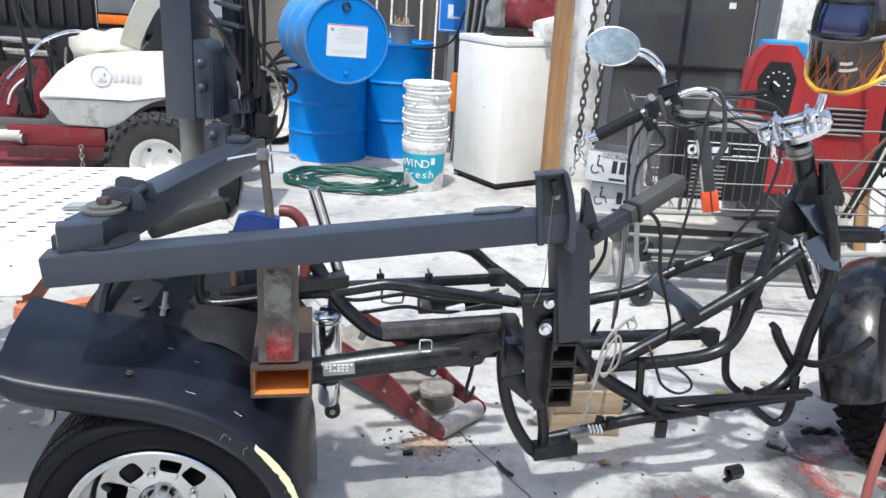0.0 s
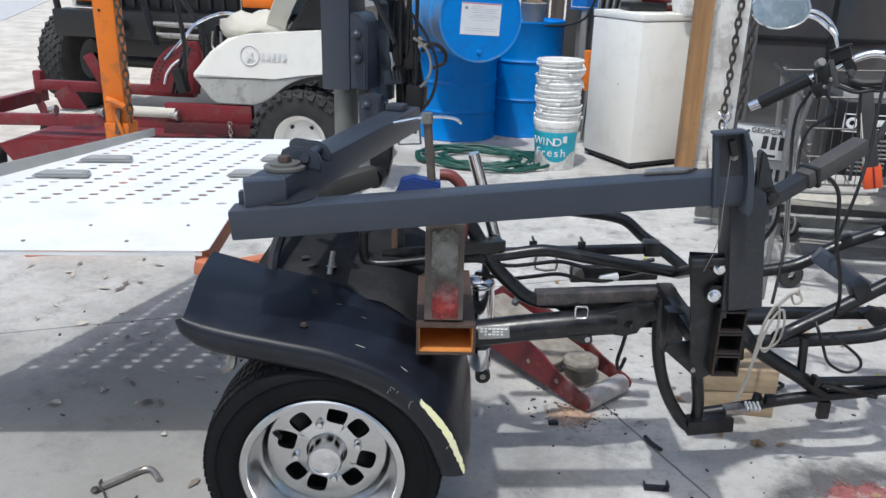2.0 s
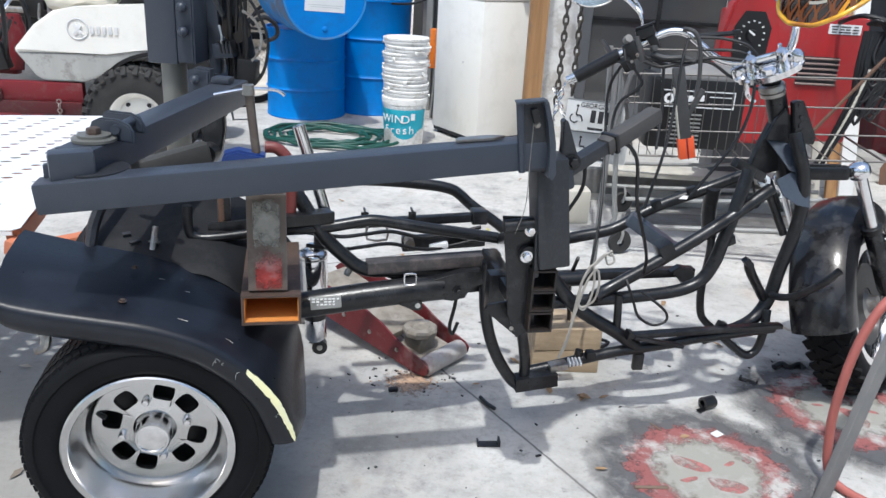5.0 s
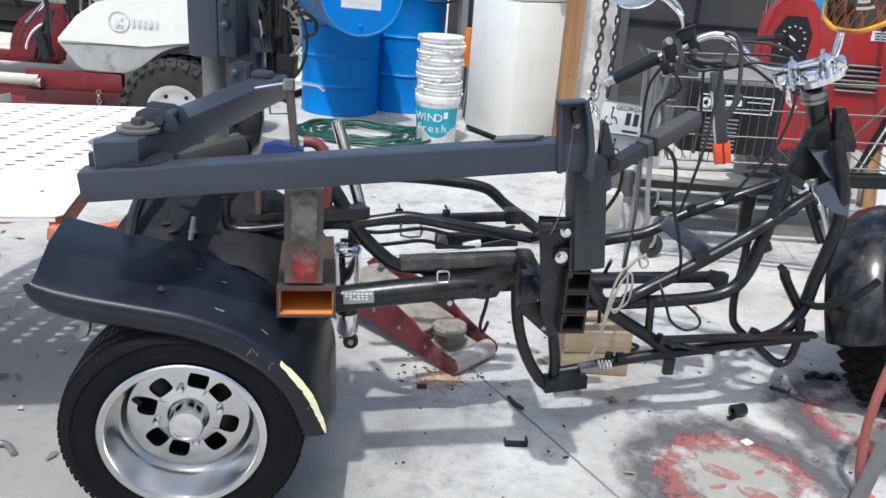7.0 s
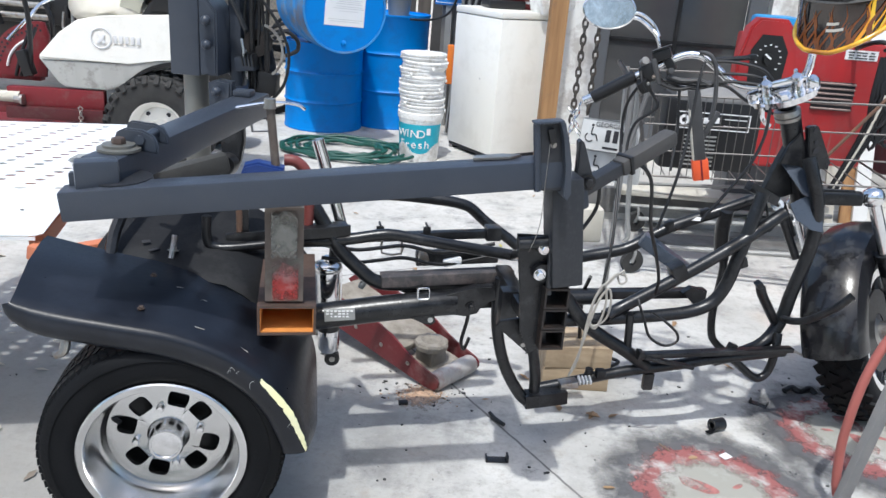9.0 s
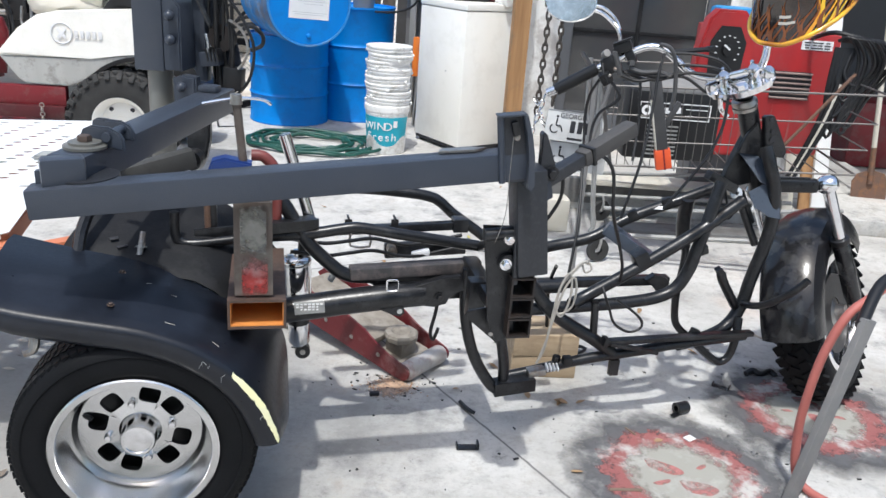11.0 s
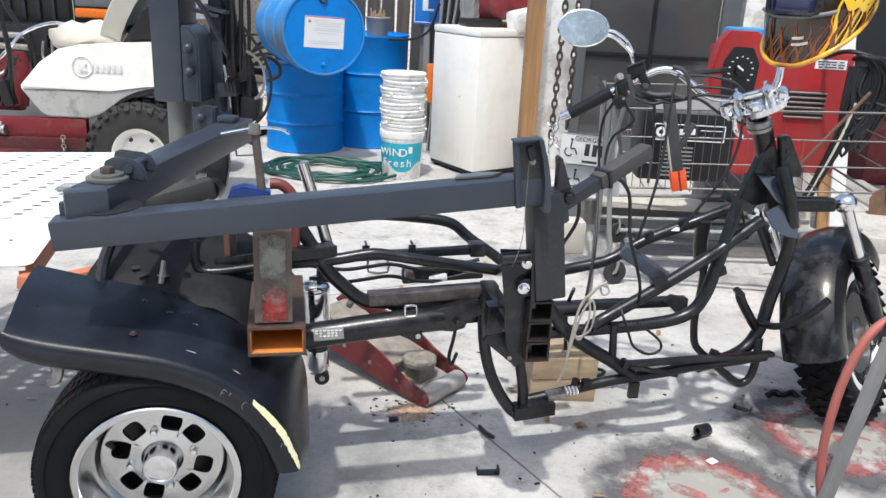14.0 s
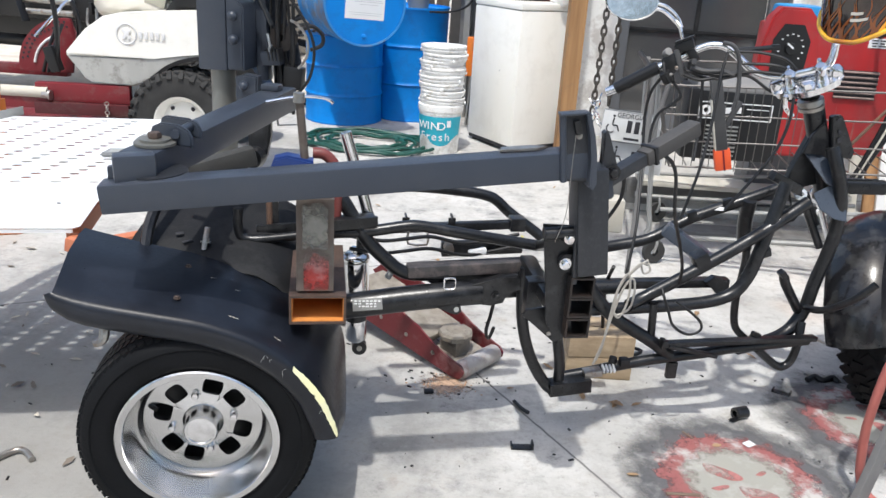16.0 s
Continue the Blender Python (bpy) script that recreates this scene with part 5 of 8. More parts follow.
    part("strap", tube([(1.620, 0.700, 1.262), (1.640, 0.672, 1.258), (1.660, 0.664, 1.229), (1.672, 0.660, 1.177), (1.677, 0.655, 1.106), (1.670, 0.652, 1.05)], 0.0072, 8), TOOL_DARK, bar_ob, "grey cable sleeve over the bar")
    mirror = part("mirror", lathe([(0, -0.022), (0.03, -0.02), (0.055, -0.012), (0.064, 0.0), (0.0655, 0.004), (0.062, 0.006), (0.060, 0.002), (0, 0.002)], 40, MIR @ Matrix.Diagonal((1.34, 0.95, 1, 1))), CHROME, bar_ob, "oval chrome mirror")
    part("mirror_glass", lathe([(0, 0.0035), (0.061, 0.0035)], 40, MIR @ Matrix.Diagonal((1.34, 0.95, 1, 1))), MIRROR_GLASS, mirror, "mirror glass")
    part("mirror_stem", tube([MIR @ Vector((0.06, -0.014, -0.01)), MIR @ Vector((0.105, -0.022, -0.008)), (1.473, 0.785, 1.321), (1.492, 0.768, 1.298), (1.502, 0.760, 1.262)], 0.0065, 8), CHROME, mirror)
    part("stem_slot", tube([MIR @ Vector((0.06, -0.002, -0.01)), MIR @ Vector((0.11, -0.006, -0.008)), (1.482, 0.785, 1.332), (1.498, 0.768, 1.298)], 0.0055, 8), CHROME, mirror)
    for pts in (
        [(1.448, 0.759, 1.134), (1.426, 0.779, 1.074), (1.422, 0.786, 0.996), (1.415, 0.74, 0.86), (1.38, 0.62, 0.66), (1.34, 0.55, 0.50)],
        [(1.633, 0.683, 1.235), (1.613, 0.664, 1.174), (1.596, 0.634, 1.070), (1.576, 0.602, 0.966), (1.545, 0.569, 0.857), (1.50, 0.55, 0.70)],
        [(1.826, 0.573, 1.145), (1.821, 0.557, 1.094), (1.809, 0.540, 1.025), (1.778, 0.530, 0.944), (1.734, 0.528, 0.874), (1.64, 0.53, 0.74)],
        [(1.654, 0.695, 1.236), (1.731, 0.657, 1.241), (1.800, 0.619, 1.228), (1.834, 0.599, 1.198)],
        [(1.570, 0.703, 1.139), (1.572, 0.693, 1.076), (1.575, 0.679, 1.005), (1.55, 0.63, 0.88)],
        [(1.474, 0.748, 1.137), (1.510, 0.724, 1.087), (1.497, 0.726, 1.058), (1.450, 0.739, 1.016), (1.430, 0.735, 0.949), (1.42, 0.70, 0.86)],
        [(1.519, 0.731, 1.163), (1.578, 0.708, 1.158), (1.643, 0.681, 1.162), (1.720, 0.647, 1.180), (1.810, 0.600, 1.179)],
        [(1.68, 0.68, 1.20), (1.78, 0.62, 1.205), (1.86, 0.60, 1.17)],
        [(1.50, 0.745, 1.175), (1.56, 0.72, 1.150), (1.62, 0.695, 1.145), (1.70, 0.66, 1.165), (1.78, 0.63, 1.12), (1.86, 0.60, 1.09)],
        [(1.10, 0.10, 0.985), (1.18, 0.10, 1.03), (1.24, 0.10, 0.99), (1.27, 0.12, 0.86), (1.34, 0.2, 0.74), (1.42, 0.32, 0.62), (1.44, 0.36, 0.55)],
        [(1.10, 0.1, 0.99), (1.11, 0.12, 0.90), (1.07, 0.15, 0.80)],
    ):
        part("control_cable", tube(pts, 0.0052, 8, 6), BLACK_PLASTIC, bar_ob, "loose black control cable")


MIRROR_GLASS = material("mirror_glass", (0.52, 0.52, 0.50), 0.07, 1.0, second=(0.40, 0.42, 0.41), scale=26, amount=0.8, bump=0, dirt=(0.75, 0.76, 0.75), dirt_amount=0.4, dirt_scale=60)
MIR = Matrix.Translation((1.325, 0.80, 1.372)) @ pose(0, 0, 0, 81.5, 0, -12)
handlebars()

for o in (0.0, 0.016):
    part("cord", tube([(1.19, 0.36, 0.262), (1.21, 0.355, 0.32 + o), (1.222 + o * 0.4, 0.35, 0.44), (1.235 + o, 0.35, 0.53), (1.262 + o, 0.35, 0.585 - o), (1.275 + o, 0.35, 0.53), (1.268 + o, 0.35, 0.47), (1.25, 0.35, 0.435 + o * 0.6), (1.232, 0.35, 0.46), (1.24, 0.352, 0.54), (1.30, 0.37, 0.60 + o * 0.5), (1.337, 0.39, 0.615 - o)], 0.0038, 6), ROPE, trike, "grey cord looped over the frame")
part("cord", tube([(1.337, 0.39, 0.61), (1.345, 0.38, 0.585), (1.325, 0.38, 0.575), (1.315, 0.385, 0.60)], 0.0035, 6), ROPE, trike)
part("cord_clamp", box(0.06, 0.04, 0.022, pose(1.20, 0.38, 0.222, 0, -8, 0), 0.004), STEEL, trike)
for k in range(4):
    part("clamp_tooth", box(0.006, 0.03, 0.012, pose(1.235 + 0.012 * k, 0.375, 0.237, 20, 0, 0), 0.001), INK_WHITE, trike)
part("peg_stub", tube([(1.27, 0.40, 0.225), (1.275, 0.40, 0.265)], 0.014, 8), BLACK_PLASTIC, trike)


# ---- the lift arm ----
lift = thing("lift_arm", "charcoal-painted square steel lift arm with a pivoting head", "lift arm", TR)
part("main_beam", bar((-0.172, -0.045, 0.935), (0.95, -0.045, 1.042), 0.072, 0.068, 0.007), CHARCOAL, lift, "long square beam")
part("beam_stub", box(0.018, 0.02, 0.045, pose(-0.152, -0.02, 0.978), 0.004), CHARCOAL, lift)
part("top_tab", prism([(-0.06, -0.012), (0.03, -0.018), (0.06, 0.0), (0.02, 0.018), (-0.05, 0.016)], 0.006, pose(0.79, -0.03, 1.063, 0, -5, 0), 0.001), STEEL, lift)
part("pivot_plate", lathe([(0, 0), (0.066, 0), (0.066, 0.012), (0, 0.012)], 36, pose(-0.055, 0.0, 0.972, 0, -4, 0)), POST_DARK, lift, "round pivot plate")
part("head_block", box(0.092, 0.05, 0.080, pose(-0.101, -0.03, 0.993, 0, -1, 14), 0.009), CHARCOAL, lift)
part("swing_arm", bar((-0.099, -0.02, 0.994), (0.19, 0.885, 1.000), 0.086, 0.076, 0.007), CHARCOAL, lift, "square arm running back to the mast")
part("arm_cap", box(0.05, 0.06, 0.022, pose(0.155, 0.80, 1.048, 0, 0, 72), 0.008), CHARCOAL, lift)
TRI = TR.inverted()
part("pivot_washer", lathe([(0.01, 0), (0.048, 0), (0.048, 0.006), (0.036, 0.008), (0.036, 0.014), (0.01, 0.014)], 32, pose(-0.07, 0.055, 1.034), close=True), RAM_GREY, lift, "steel pivot washers")
part("pivot_bolt", lathe([(0, 0.028), (0.014, 0.027), (0.016, 0.023), (0.016, 0.014), (0, 0.012)], 6, pose(-0.07, 0.055, 1.035)), BOLT_BROWN, lift, "steel pivot bolt")
yoke_shape = [(-0.062, 0), (0.062, 0), (0.062, 0.022), (0.05, 0.040), (0.02, 0.050), (-0.03, 0.048), (-0.055, 0.036), (-0.062, 0.02)]
for x, y, k in ((-0.655, 1.570, 1.0), (-0.672, 1.665, 0.9), (-0.735, 1.735, 0.6)):
    part("yoke", prism([(p * k, q * k) for p, q in yoke_shape], 0.012, TRI @ face_to((x, y, 1.029), (-0.25, -1, 0)), 0.004), CHARCOAL, lift, "rounded black yoke plate")
part("yoke_pin", tube([TRI @ Vector((-0.640, 1.545, 1.057)), TRI @ Vector((-0.655, 1.68, 1.055))], 0.011, 10), CHARCOAL, lift)
# mast, ram and hoses behind the arm
part("brace_arm", bar(TRI @ Vector((-1.09, 2.46, 0.675)), TRI @ Vector((-0.87, 2.62, 0.735)), 0.07, 0.075, 0.02), BRACE_GREY, lift, "dusty grey brace tube")
knuckle = part("knuckle", lathe([(0, -0.035), (0.036, -0.035), (0.042, 0), (0.036, 0.035), (0, 0.035)], 20, TRI @ pose(-0.885, 2.66, 0.715, 90)), FRAME_BLACK, lift)
part("knuckle_plate", prism([(-0.05, 0.13), (0.04, 0.16), (0.045, 0.05), (0.03, -0.03), (-0.04, -0.04)], 0.03, TRI @ face_to((-0.875, 2.70, 0.745), (0, -1, 0.1)), 0.006), FRAME_BLACK, knuckle)
part("mast", box(0.112, 0.16, 1.10, TRI @ pose(-1.051, 2.76, 1.575), 0.007), CHARCOAL, lift, "upright lift mast")
side = part("mast_plate", prism([(-1.0, 1.03), (-0.932, 1.03), (-0.930, 1.255), (-0.962, 1.295), (-1.0, 1.305)], 0.15, TRI @ pose(0, 2.835, 0, 90), 0.006), CHARCOAL, lift, "bolted side plate with a cut corner")
part("mast_channel", bar(TRI @ Vector((-0.905, 2.83, 0.98)), TRI @ Vector((-0.925, 2.83, 1.9)), 0.05, 0.045, 0.005), CHARCOAL, lift, "rear mast channel")
part("mast_rod", lathe([(0, -0.36), (0.046, -0.36), (0.046, 0), (0, 0)], 28, TRI @ pose(-1.045, 2.76, 1.028)), RAM_GREY, lift, "worn steel ram")
bracket = part("mast_bracket", prism([(-0.965, 0.885), (-0.885, 0.885), (-0.880, 1.012), (-0.935, 1.018), (-0.968, 1.005)], 0.05, TRI @ pose(0, 2.735, 0, 90), 0.006), CHARCOAL, lift)


def dome_bolt(at, parent, r=0.018):
    part("mast_bolt", lathe([(r * 0.72, -0.004), (r * 0.72, 0.012), (r * 0.95, 0.014), (r, 0.022), (r * 0.9, 0.031), (r * 0.6, 0.038), (0, 0.041)], 20, TRI @ face_to(at, (0.29, -1, 0.05))), CHARCOAL, parent)


for z in (1.226, 1.142):
    dome_bolt((-0.966, 2.682, z), side)
dome_bolt((-0.932, 2.682, 0.978), bracket)
part("guide_plate", prism([(-0.905, 1.45), (-0.868, 1.45), (-0.825, 1.17), (-0.785, 1.125), (-0.752, 0.965), (-0.80, 0.935), (-0.87, 0.98), (-0.885, 1.10)], 0.012, TRI @ pose(0, 2.87, 0, 90), 0.003), CHARCOAL, lift, "dark chain guide plate")
block = part("pulley_block", box(0.074, 0.06, 0.052, TRI @ pose(-0.862, 2.80, 1.07, 0, -6, 0), 0.006), CHARCOAL, lift)
for k in range(4):
    part("fin", box(0.006, 0.066, 0.046, TRI @ pose(-0.868 + 0.013 * k, 2.797, 1.086, 0, -10, 0), 0.001), FRAME_BLACK, block)
part("sheave", lathe([(0.012, -0.016), (0.05, -0.018), (0.046, -0.006), (0.046, 0.006), (0.05, 0.018), (0.012, 0.016)], 28, TRI @ pose(-0.83, 2.835, 1.145, 90), close=True), DARK_RUST, lift, "rusty chain sheave")
for z, x in ((1.36, -0.905), (1.42, -0.90), (1.345, -0.93)):
    part("cross_plate", box(0.10, 0.07, 0.014, TRI @ pose(x, 2.80, z, 0, 12, 0), 0.003), CHARCOAL, lift)
part("hose_guard", tube([TRI @ Vector(p) for p in ((-0.955, 2.70, 1.42), (-0.91, 2.70, 1.36), (-0.865, 2.71, 1.27), (-0.835, 2.72, 1.20))], 0.009, 8), FRAME_BLACK, lift)
part("hose", tube([TRI @ Vector(p) for p in ((-0.78, 2.86, 1.16), (-0.74, 2.88, 1.19), (-0.70, 2.9, 1.16), (-0.70, 2.9, 1.12), (-0.74, 2.88, 1.10))], 0.008, 8), BLACK_PLASTIC, lift)
part("spring_hook", tube([TRI @ Vector(p) for p in ((-0.875, 2.78, 1.16), (-0.865, 2.775, 1.12), (-0.868, 2.775, 1.095))], 0.005, 8), LAMP_GLASS, lift)
part("foot_bar", tube([TRI @ Vector(p) for p in ((-0.775, 2.83, 0.965), (-0.80, 2.83, 0.99), (-0.81, 2.83, 0.95))], 0.012, 8), FRAME_BLACK, lift)
rng = random.Random(12)
for k in range(6):
    x = -0.865 + 0.016 * k
    part("control_cable", tube([TRI @ Vector((x + rng.uniform(-0.01, 0.01), 2.82 + rng.uniform(-0.02, 0.02), z)) for z in (1.55, 1.36, 1.22, 1.10, 0.98, 0.86)], rng.uniform(0.005, 0.010), 6), BLACK_PLASTIC, lift)
part("control_cable", tube([TRI @ Vector(p) for p in ((-0.80, 2.80, 1.30), (-0.74, 2.80, 1.22), (-0.70, 2.80, 1.12), (-0.72, 2.80, 1.0), (-0.79, 2.80, 0.92))], 0.006, 6), BLACK_PLASTIC, lift)
part("valve_box", box(0.075, 0.05, 0.085, TRI @ pose(-0.785, 2.82, 1.00, 0, 6, 0), 0.008), BLACK_PLASTIC, lift)
part("valve_box", box(0.05, 0.05, 0.06, TRI @ pose(-0.84, 2.82, 0.92, 0, -8, 0), 0.008), BLACK_PLASTIC, lift)
chain_mesh = bmesh.new()
for k in range(18):
    a = radians(-50 + k * 7)
    box(0.010, 0.006, 0.012, TRI @ pose(-0.82 + 0.10 * math.cos(a), 2.79, 1.12 + 0.10 * math.sin(a), 0, -math.degrees(a), 0), 0.002, chain_mesh)
part("roller_chain", chain_mesh, STEEL, lift)
wire_frame = part("wire_frame", tube([TRI @ Vector((x, 2.9, z)) for x, z in ((-0.90, 0.92), (-0.80, 0.925), (-0.79, 0.80), (-0.88, 0.79), (-0.90, 0.92))], 0.005, 6, 1), GREY_STEEL, lift, "thin bent steel frame")


# ---- clamps and tools on the frame ----
def c_clamp():
    m = Matrix.Translation(TR @ Vector((0.27, 0.36, 0.0))) @ pose(0, 0, 0, 0, 0, 17)
    c = thing("clamp", "blue and steel screw clamp gripping the frame", "clamp", m)
    part("screw", tube([(-0.002, 0, 0.93), (-0.017, 0, 1.10)], 0.012, 12), MILL_STEEL, c)
    part("screw_head", lathe([(0, 0.028), (0.015, 0.026), (0.017, 0.0), (0, 0)], 16, pose(-0.017, 0, 1.085)), STEEL, c)
    part("tommy_bar", tube([(-0.105, -0.01, 1.085), (-0.017, 0, 1.10), (0.05, 0.02, 1.095), (0.075, 0.03, 1.08)], 0.0045, 8), CHROME, c)
    part("jaw", prism([(-0.10, 0.0), (-0.085, 0.04), (-0.05, 0.05), (0.022, 0.035), (0.022, -0.01), (-0.10, -0.01)], 0.05, pose(0, 0.03, 0.89, 90), 0.006), BLUE_TOOL, c, "blue cast jaw")
    part("clamp_bar", box(0.02, 0.012, 0.24, pose(-0.085, 0.0, 0.77), 0.002), FRAME_BLACK, c)
    part("thread", lathe([(0.009 + 0.002 * (i % 2), 0.006 * i) for i in range(34)], 12, pose(-0.10, 0, 0.69)), RUST, c)
    b = thing("maroon_clamp", "old maroon cast-iron C-clamp on the frame", "clamp", m)
    part("bow", tube([(0.02, 0.04, 0.935), (0.055, 0.04, 0.93), (0.085, 0.04, 0.89), (0.09, 0.04, 0.80), (0.085, 0.04, 0.72)], 0.016, 10), MAROON, b)


c_clamp()
pipe = solid("pipe", tube([TR @ Vector((0.382, 0.45, 0.985)), TR @ Vector((0.425, 0.45, 0.84)), TR @ Vector((0.465, 0.44, 0.70))], 0.0175, 16), CHROME, "bare steel pipe leaning against the frame", "pipe")


# ---- carrier deck ----
DK = Matrix.Translation((-1.0, 1.67, 0.735)) @ pose(0, 0, 0, 0, 0, 19)
deck = thing("carrier_deck", "white perforated metal carrier platform on an orange frame", "platform", DK)


def deck_edge(y):
    """The slanting outer edge of the deck at that depth."""
    return -1.265 + 0.464 * y


def deck_plate():
    bm = bmesh.new()
    cell_u, cell_v, hole = 0.118, 0.0482, 0.0122
    v0, rows, front = 0.447, 20, 0.028
    for r in range(rows):
        off = (r * 0.0166) % cell_u
        y0, y1 = v0 + r * cell_v, v0 + (r + 1) * cell_v
        left, right = deck_edge((y0 + y1) / 2), 0.0
        for i in range(-3, 12):
            x1 = 0.008 - i * cell_u + off
            x0 = x1 - cell_u
            x0, x1 = max(x0, left), min(x1, right)
            if x1 - x0 < 0.004:
                continue
            square = [(x0, y0), (x1, y0), (x1, y1), (x0, y1)]
            if x1 - x0 < cell_u * 0.9:
                bm.faces.new([bm.verts.new((x, y, 0)) for x, y in square])
                continue
            cx, cy = (x0 + x1) / 2, (y0 + y1) / 2
            outer = [bm.verts.new((x, y, 0)) for x, y in square]
            ring = [bm.verts.new((cx + hole * 1.5 * math.cos(radians(a)), cy + hole * math.sin(radians(a)), 0)) for a in range(-135, 225, 45)]
            for k in range(4):
                bm.faces.new((outer[k], outer[(k + 1) % 4], ring[(2 * k + 2) % 8], ring[2 * k + 1], ring[2 * k]))
    end = v0 + rows * cell_v
    for sq in ([(deck_edge(0), front), (-0.016, front), (0, front + 0.016), (0, v0), (deck_edge(v0), v0)], [(0, v0 + k * cell_v) for k in range(rows + 1)][::-1] + [(0.2, v0 + 0.28), (0.2, end)], [(deck_edge(end), end), (0, end), (0.2, end), (0.2, end + 0.03), (deck_edge(end), end + 0.03)]):
        bm.faces.new([bm.verts.new((x, y, 0)) for x, y in sq])
    bmesh.ops.remove_doubles(bm, verts=bm.verts, dist=1e-4)
    bmesh.ops.recalc_face_normals(bm, faces=bm.faces)
    bmesh.ops.solidify(bm, geom=bm.faces[:], thickness=0.0025)
    part("plate", bm, DECK_WHITE, deck, "white plate with rows of oval holes", smooth=False)


deck_plate()
part("front_flange", box(1.245, 0.004, 0.010, pose(-0.64, 0.031, -0.0105)), DECK_WHITE, deck)
part("side_flange", prism([(0, 0), (1.63, 0), (1.63, 0.035), (0, 0.06)], 0.006, Matrix.Translation((deck_edge(0.02) + 0.012, 0.02, -0.004)) @ pose(0, 0, 0, 0, 0, 65.1) @ pose(0, 0, 0, 90)), DECK_EDGE, deck, "raised galvanised edge")
for x, y in ((-0.67, 0.79), (-0.593, 1.02), (-0.004, 0.82), (0.075, 1.06)):
    pad = part("rubber_pad", prism([(-0.097, -0.036), (0.097, -0.036), (0.080, 0.036), (-0.080, 0.036)], 0.014, pose(x, y, 0.002), 0.005), DECK_PAD, deck, "grey ribbed pad")
    for r in (-0.02, 0.0, 0.02):
        part("rib", box(0.14, 0.006, 0.004, pose(x, y + r, 0.0175), 0.001), PAD_GREY, pad)
for x, y in ((-0.94, 0.235), (-0.661, 0.235), (-0.382, 0.235), (-0.103, 0.24), (-0.795, 0.098), (-0.516, 0.098), (-0.237, 0.098)):
    part("rivet", lathe([(0, 0.002), (0.005, 0.0015), (0.006, 0), (0, 0)], 10, pose(x, y, 0.002)), GREY_BAR, deck)
part("frame_rail", bar((-0.80, 0.70, -0.03), (-0.06, 0.70, -0.03), 0.04, 0.05), ORANGE_PRIMER, deck, "orange primed frame rail")
part("frame_rail", bar((-0.03, 0.035, -0.042), (0.075, 0.0, -0.062), 0.05, 0.04), ORANGE_PRIMER, deck)
part("frame_rail", bar((-0.03, 0.08, -0.045), (-0.03, 1.42, -0.045), 0.04, 0.05), ORANGE_PRIMER, deck)
part("hitch_arm", bar((0.03, 0.02, -0.052), (0.40, 0.18, -0.03), 0.04, 0.035), ORANGE_PRIMER, deck, "orange hitch arm bolted to the trike")


# ---- floor jack, blocks ----
WORN_PALE = material("worn_pale_steel", (0.50, 0.48, 0.46), 0.5, 0.3, second=(0.36, 0.30, 0.27), scale=18, bump=0.1, dirt=(0.25, 0.08, 0.07), dirt_amount=0.4, dirt_scale=14)
JACK_DUST = material("jack_dust", (0.20, 0.175, 0.14), 0.8, second=(0.34, 0.31, 0.27), scale=14, amount=0.8, bump=0.3, fine=90, dirt=(0.10, 0.075, 0.055), dirt_amount=0.4, dirt_scale=18)


def floor_jack():
    o = Vector((0.03, 2.53, 0))
    yaw = math.degrees(math.atan2(2.95 - 2.53, -0.62 - 0.03))
    j = thing("floor_jack", "worn red trolley jack with a bare steel saddle", "jack", Matrix.Translation(o) @ pose(0, 0, 0, 0, 0, yaw))
    for s in (-1, 1):
        side = "side_plate"
        part(side, prism([(-0.030, 0.012), (-0.012, -0.004), (0.03, -0.006), (0.62, 0.08), (0.70, 0.15), (0.62, 0.215), (0.30, 0.168), (0.20, 0.135), (0.13, 0.098), (0.07, 0.075), (0.02, 0.062), (-0.018, 0.052), (-0.034, 0.034)], 0.008, Matrix.Translation((0, s * 0.118 + 0.004, 0.014)) @ pose(0, 0, 0, 90), 0.002), JACK_RED, j, "red side plate")
        for x in (0.12, 0.26, 0.40):
            part("bolt", bolt_head((x, s * 0.122, 0.05 + x * 0.17), (0, s, 0), 0.006, 0.005), STEEL, j)
    part("front_roller", lathe([(0, -0.11), (0.032, -0.11), (0.036, -0.10), (0.036, 0.10), (0.032, 0.11), (0, 0.11)], 24, pose(0.0, 0, 0.037, 90)), WORN_PALE, j, "scuffed pale steel roller")
    part("lift_arm", bar((0.17, 0, 0.092), (0.62, 0, 0.182), 0.195, 0.03, 0.01), JACK_DUST, j, "dirty pale lift arm")
    part("nose_plate", box(0.13, 0.19, 0.012, pose(0.10, 0, 0.045, 0, -8, 0), 0.003), JACK_DUST, j)
    part("saddle", lathe([(0, 0.020), (0.030, 0.022), (0.040, 0.030), (0.062, 0.028), (0.068, 0.018), (0.066, 0.002), (0.054, -0.006), (0, -0.006)], 9, pose(0.107, 0.008, 0.105)), JACK_DUST, j, "lumpy cupped saddle caked with dirt", smooth=False)
    part("saddle_base", box(0.085, 0.085, 0.06, pose(0.107, 0.008, 0.072), 0.008), JACK_DUST, j)
    part("cross_tie", tube([(0.62, -0.1, 0.17), (0.62, 0.1, 0.17)], 0.014, 10), STEEL, j)
    for s in (-1, 1):
        part("rear_wheel", lathe([(0, -0.015), (0.04, -0.015), (0.045, 0), (0.04, 0.015), (0, 0.015)], 20, pose(0.64, s * 0.12, 0.045, 90)), STEEL, j)


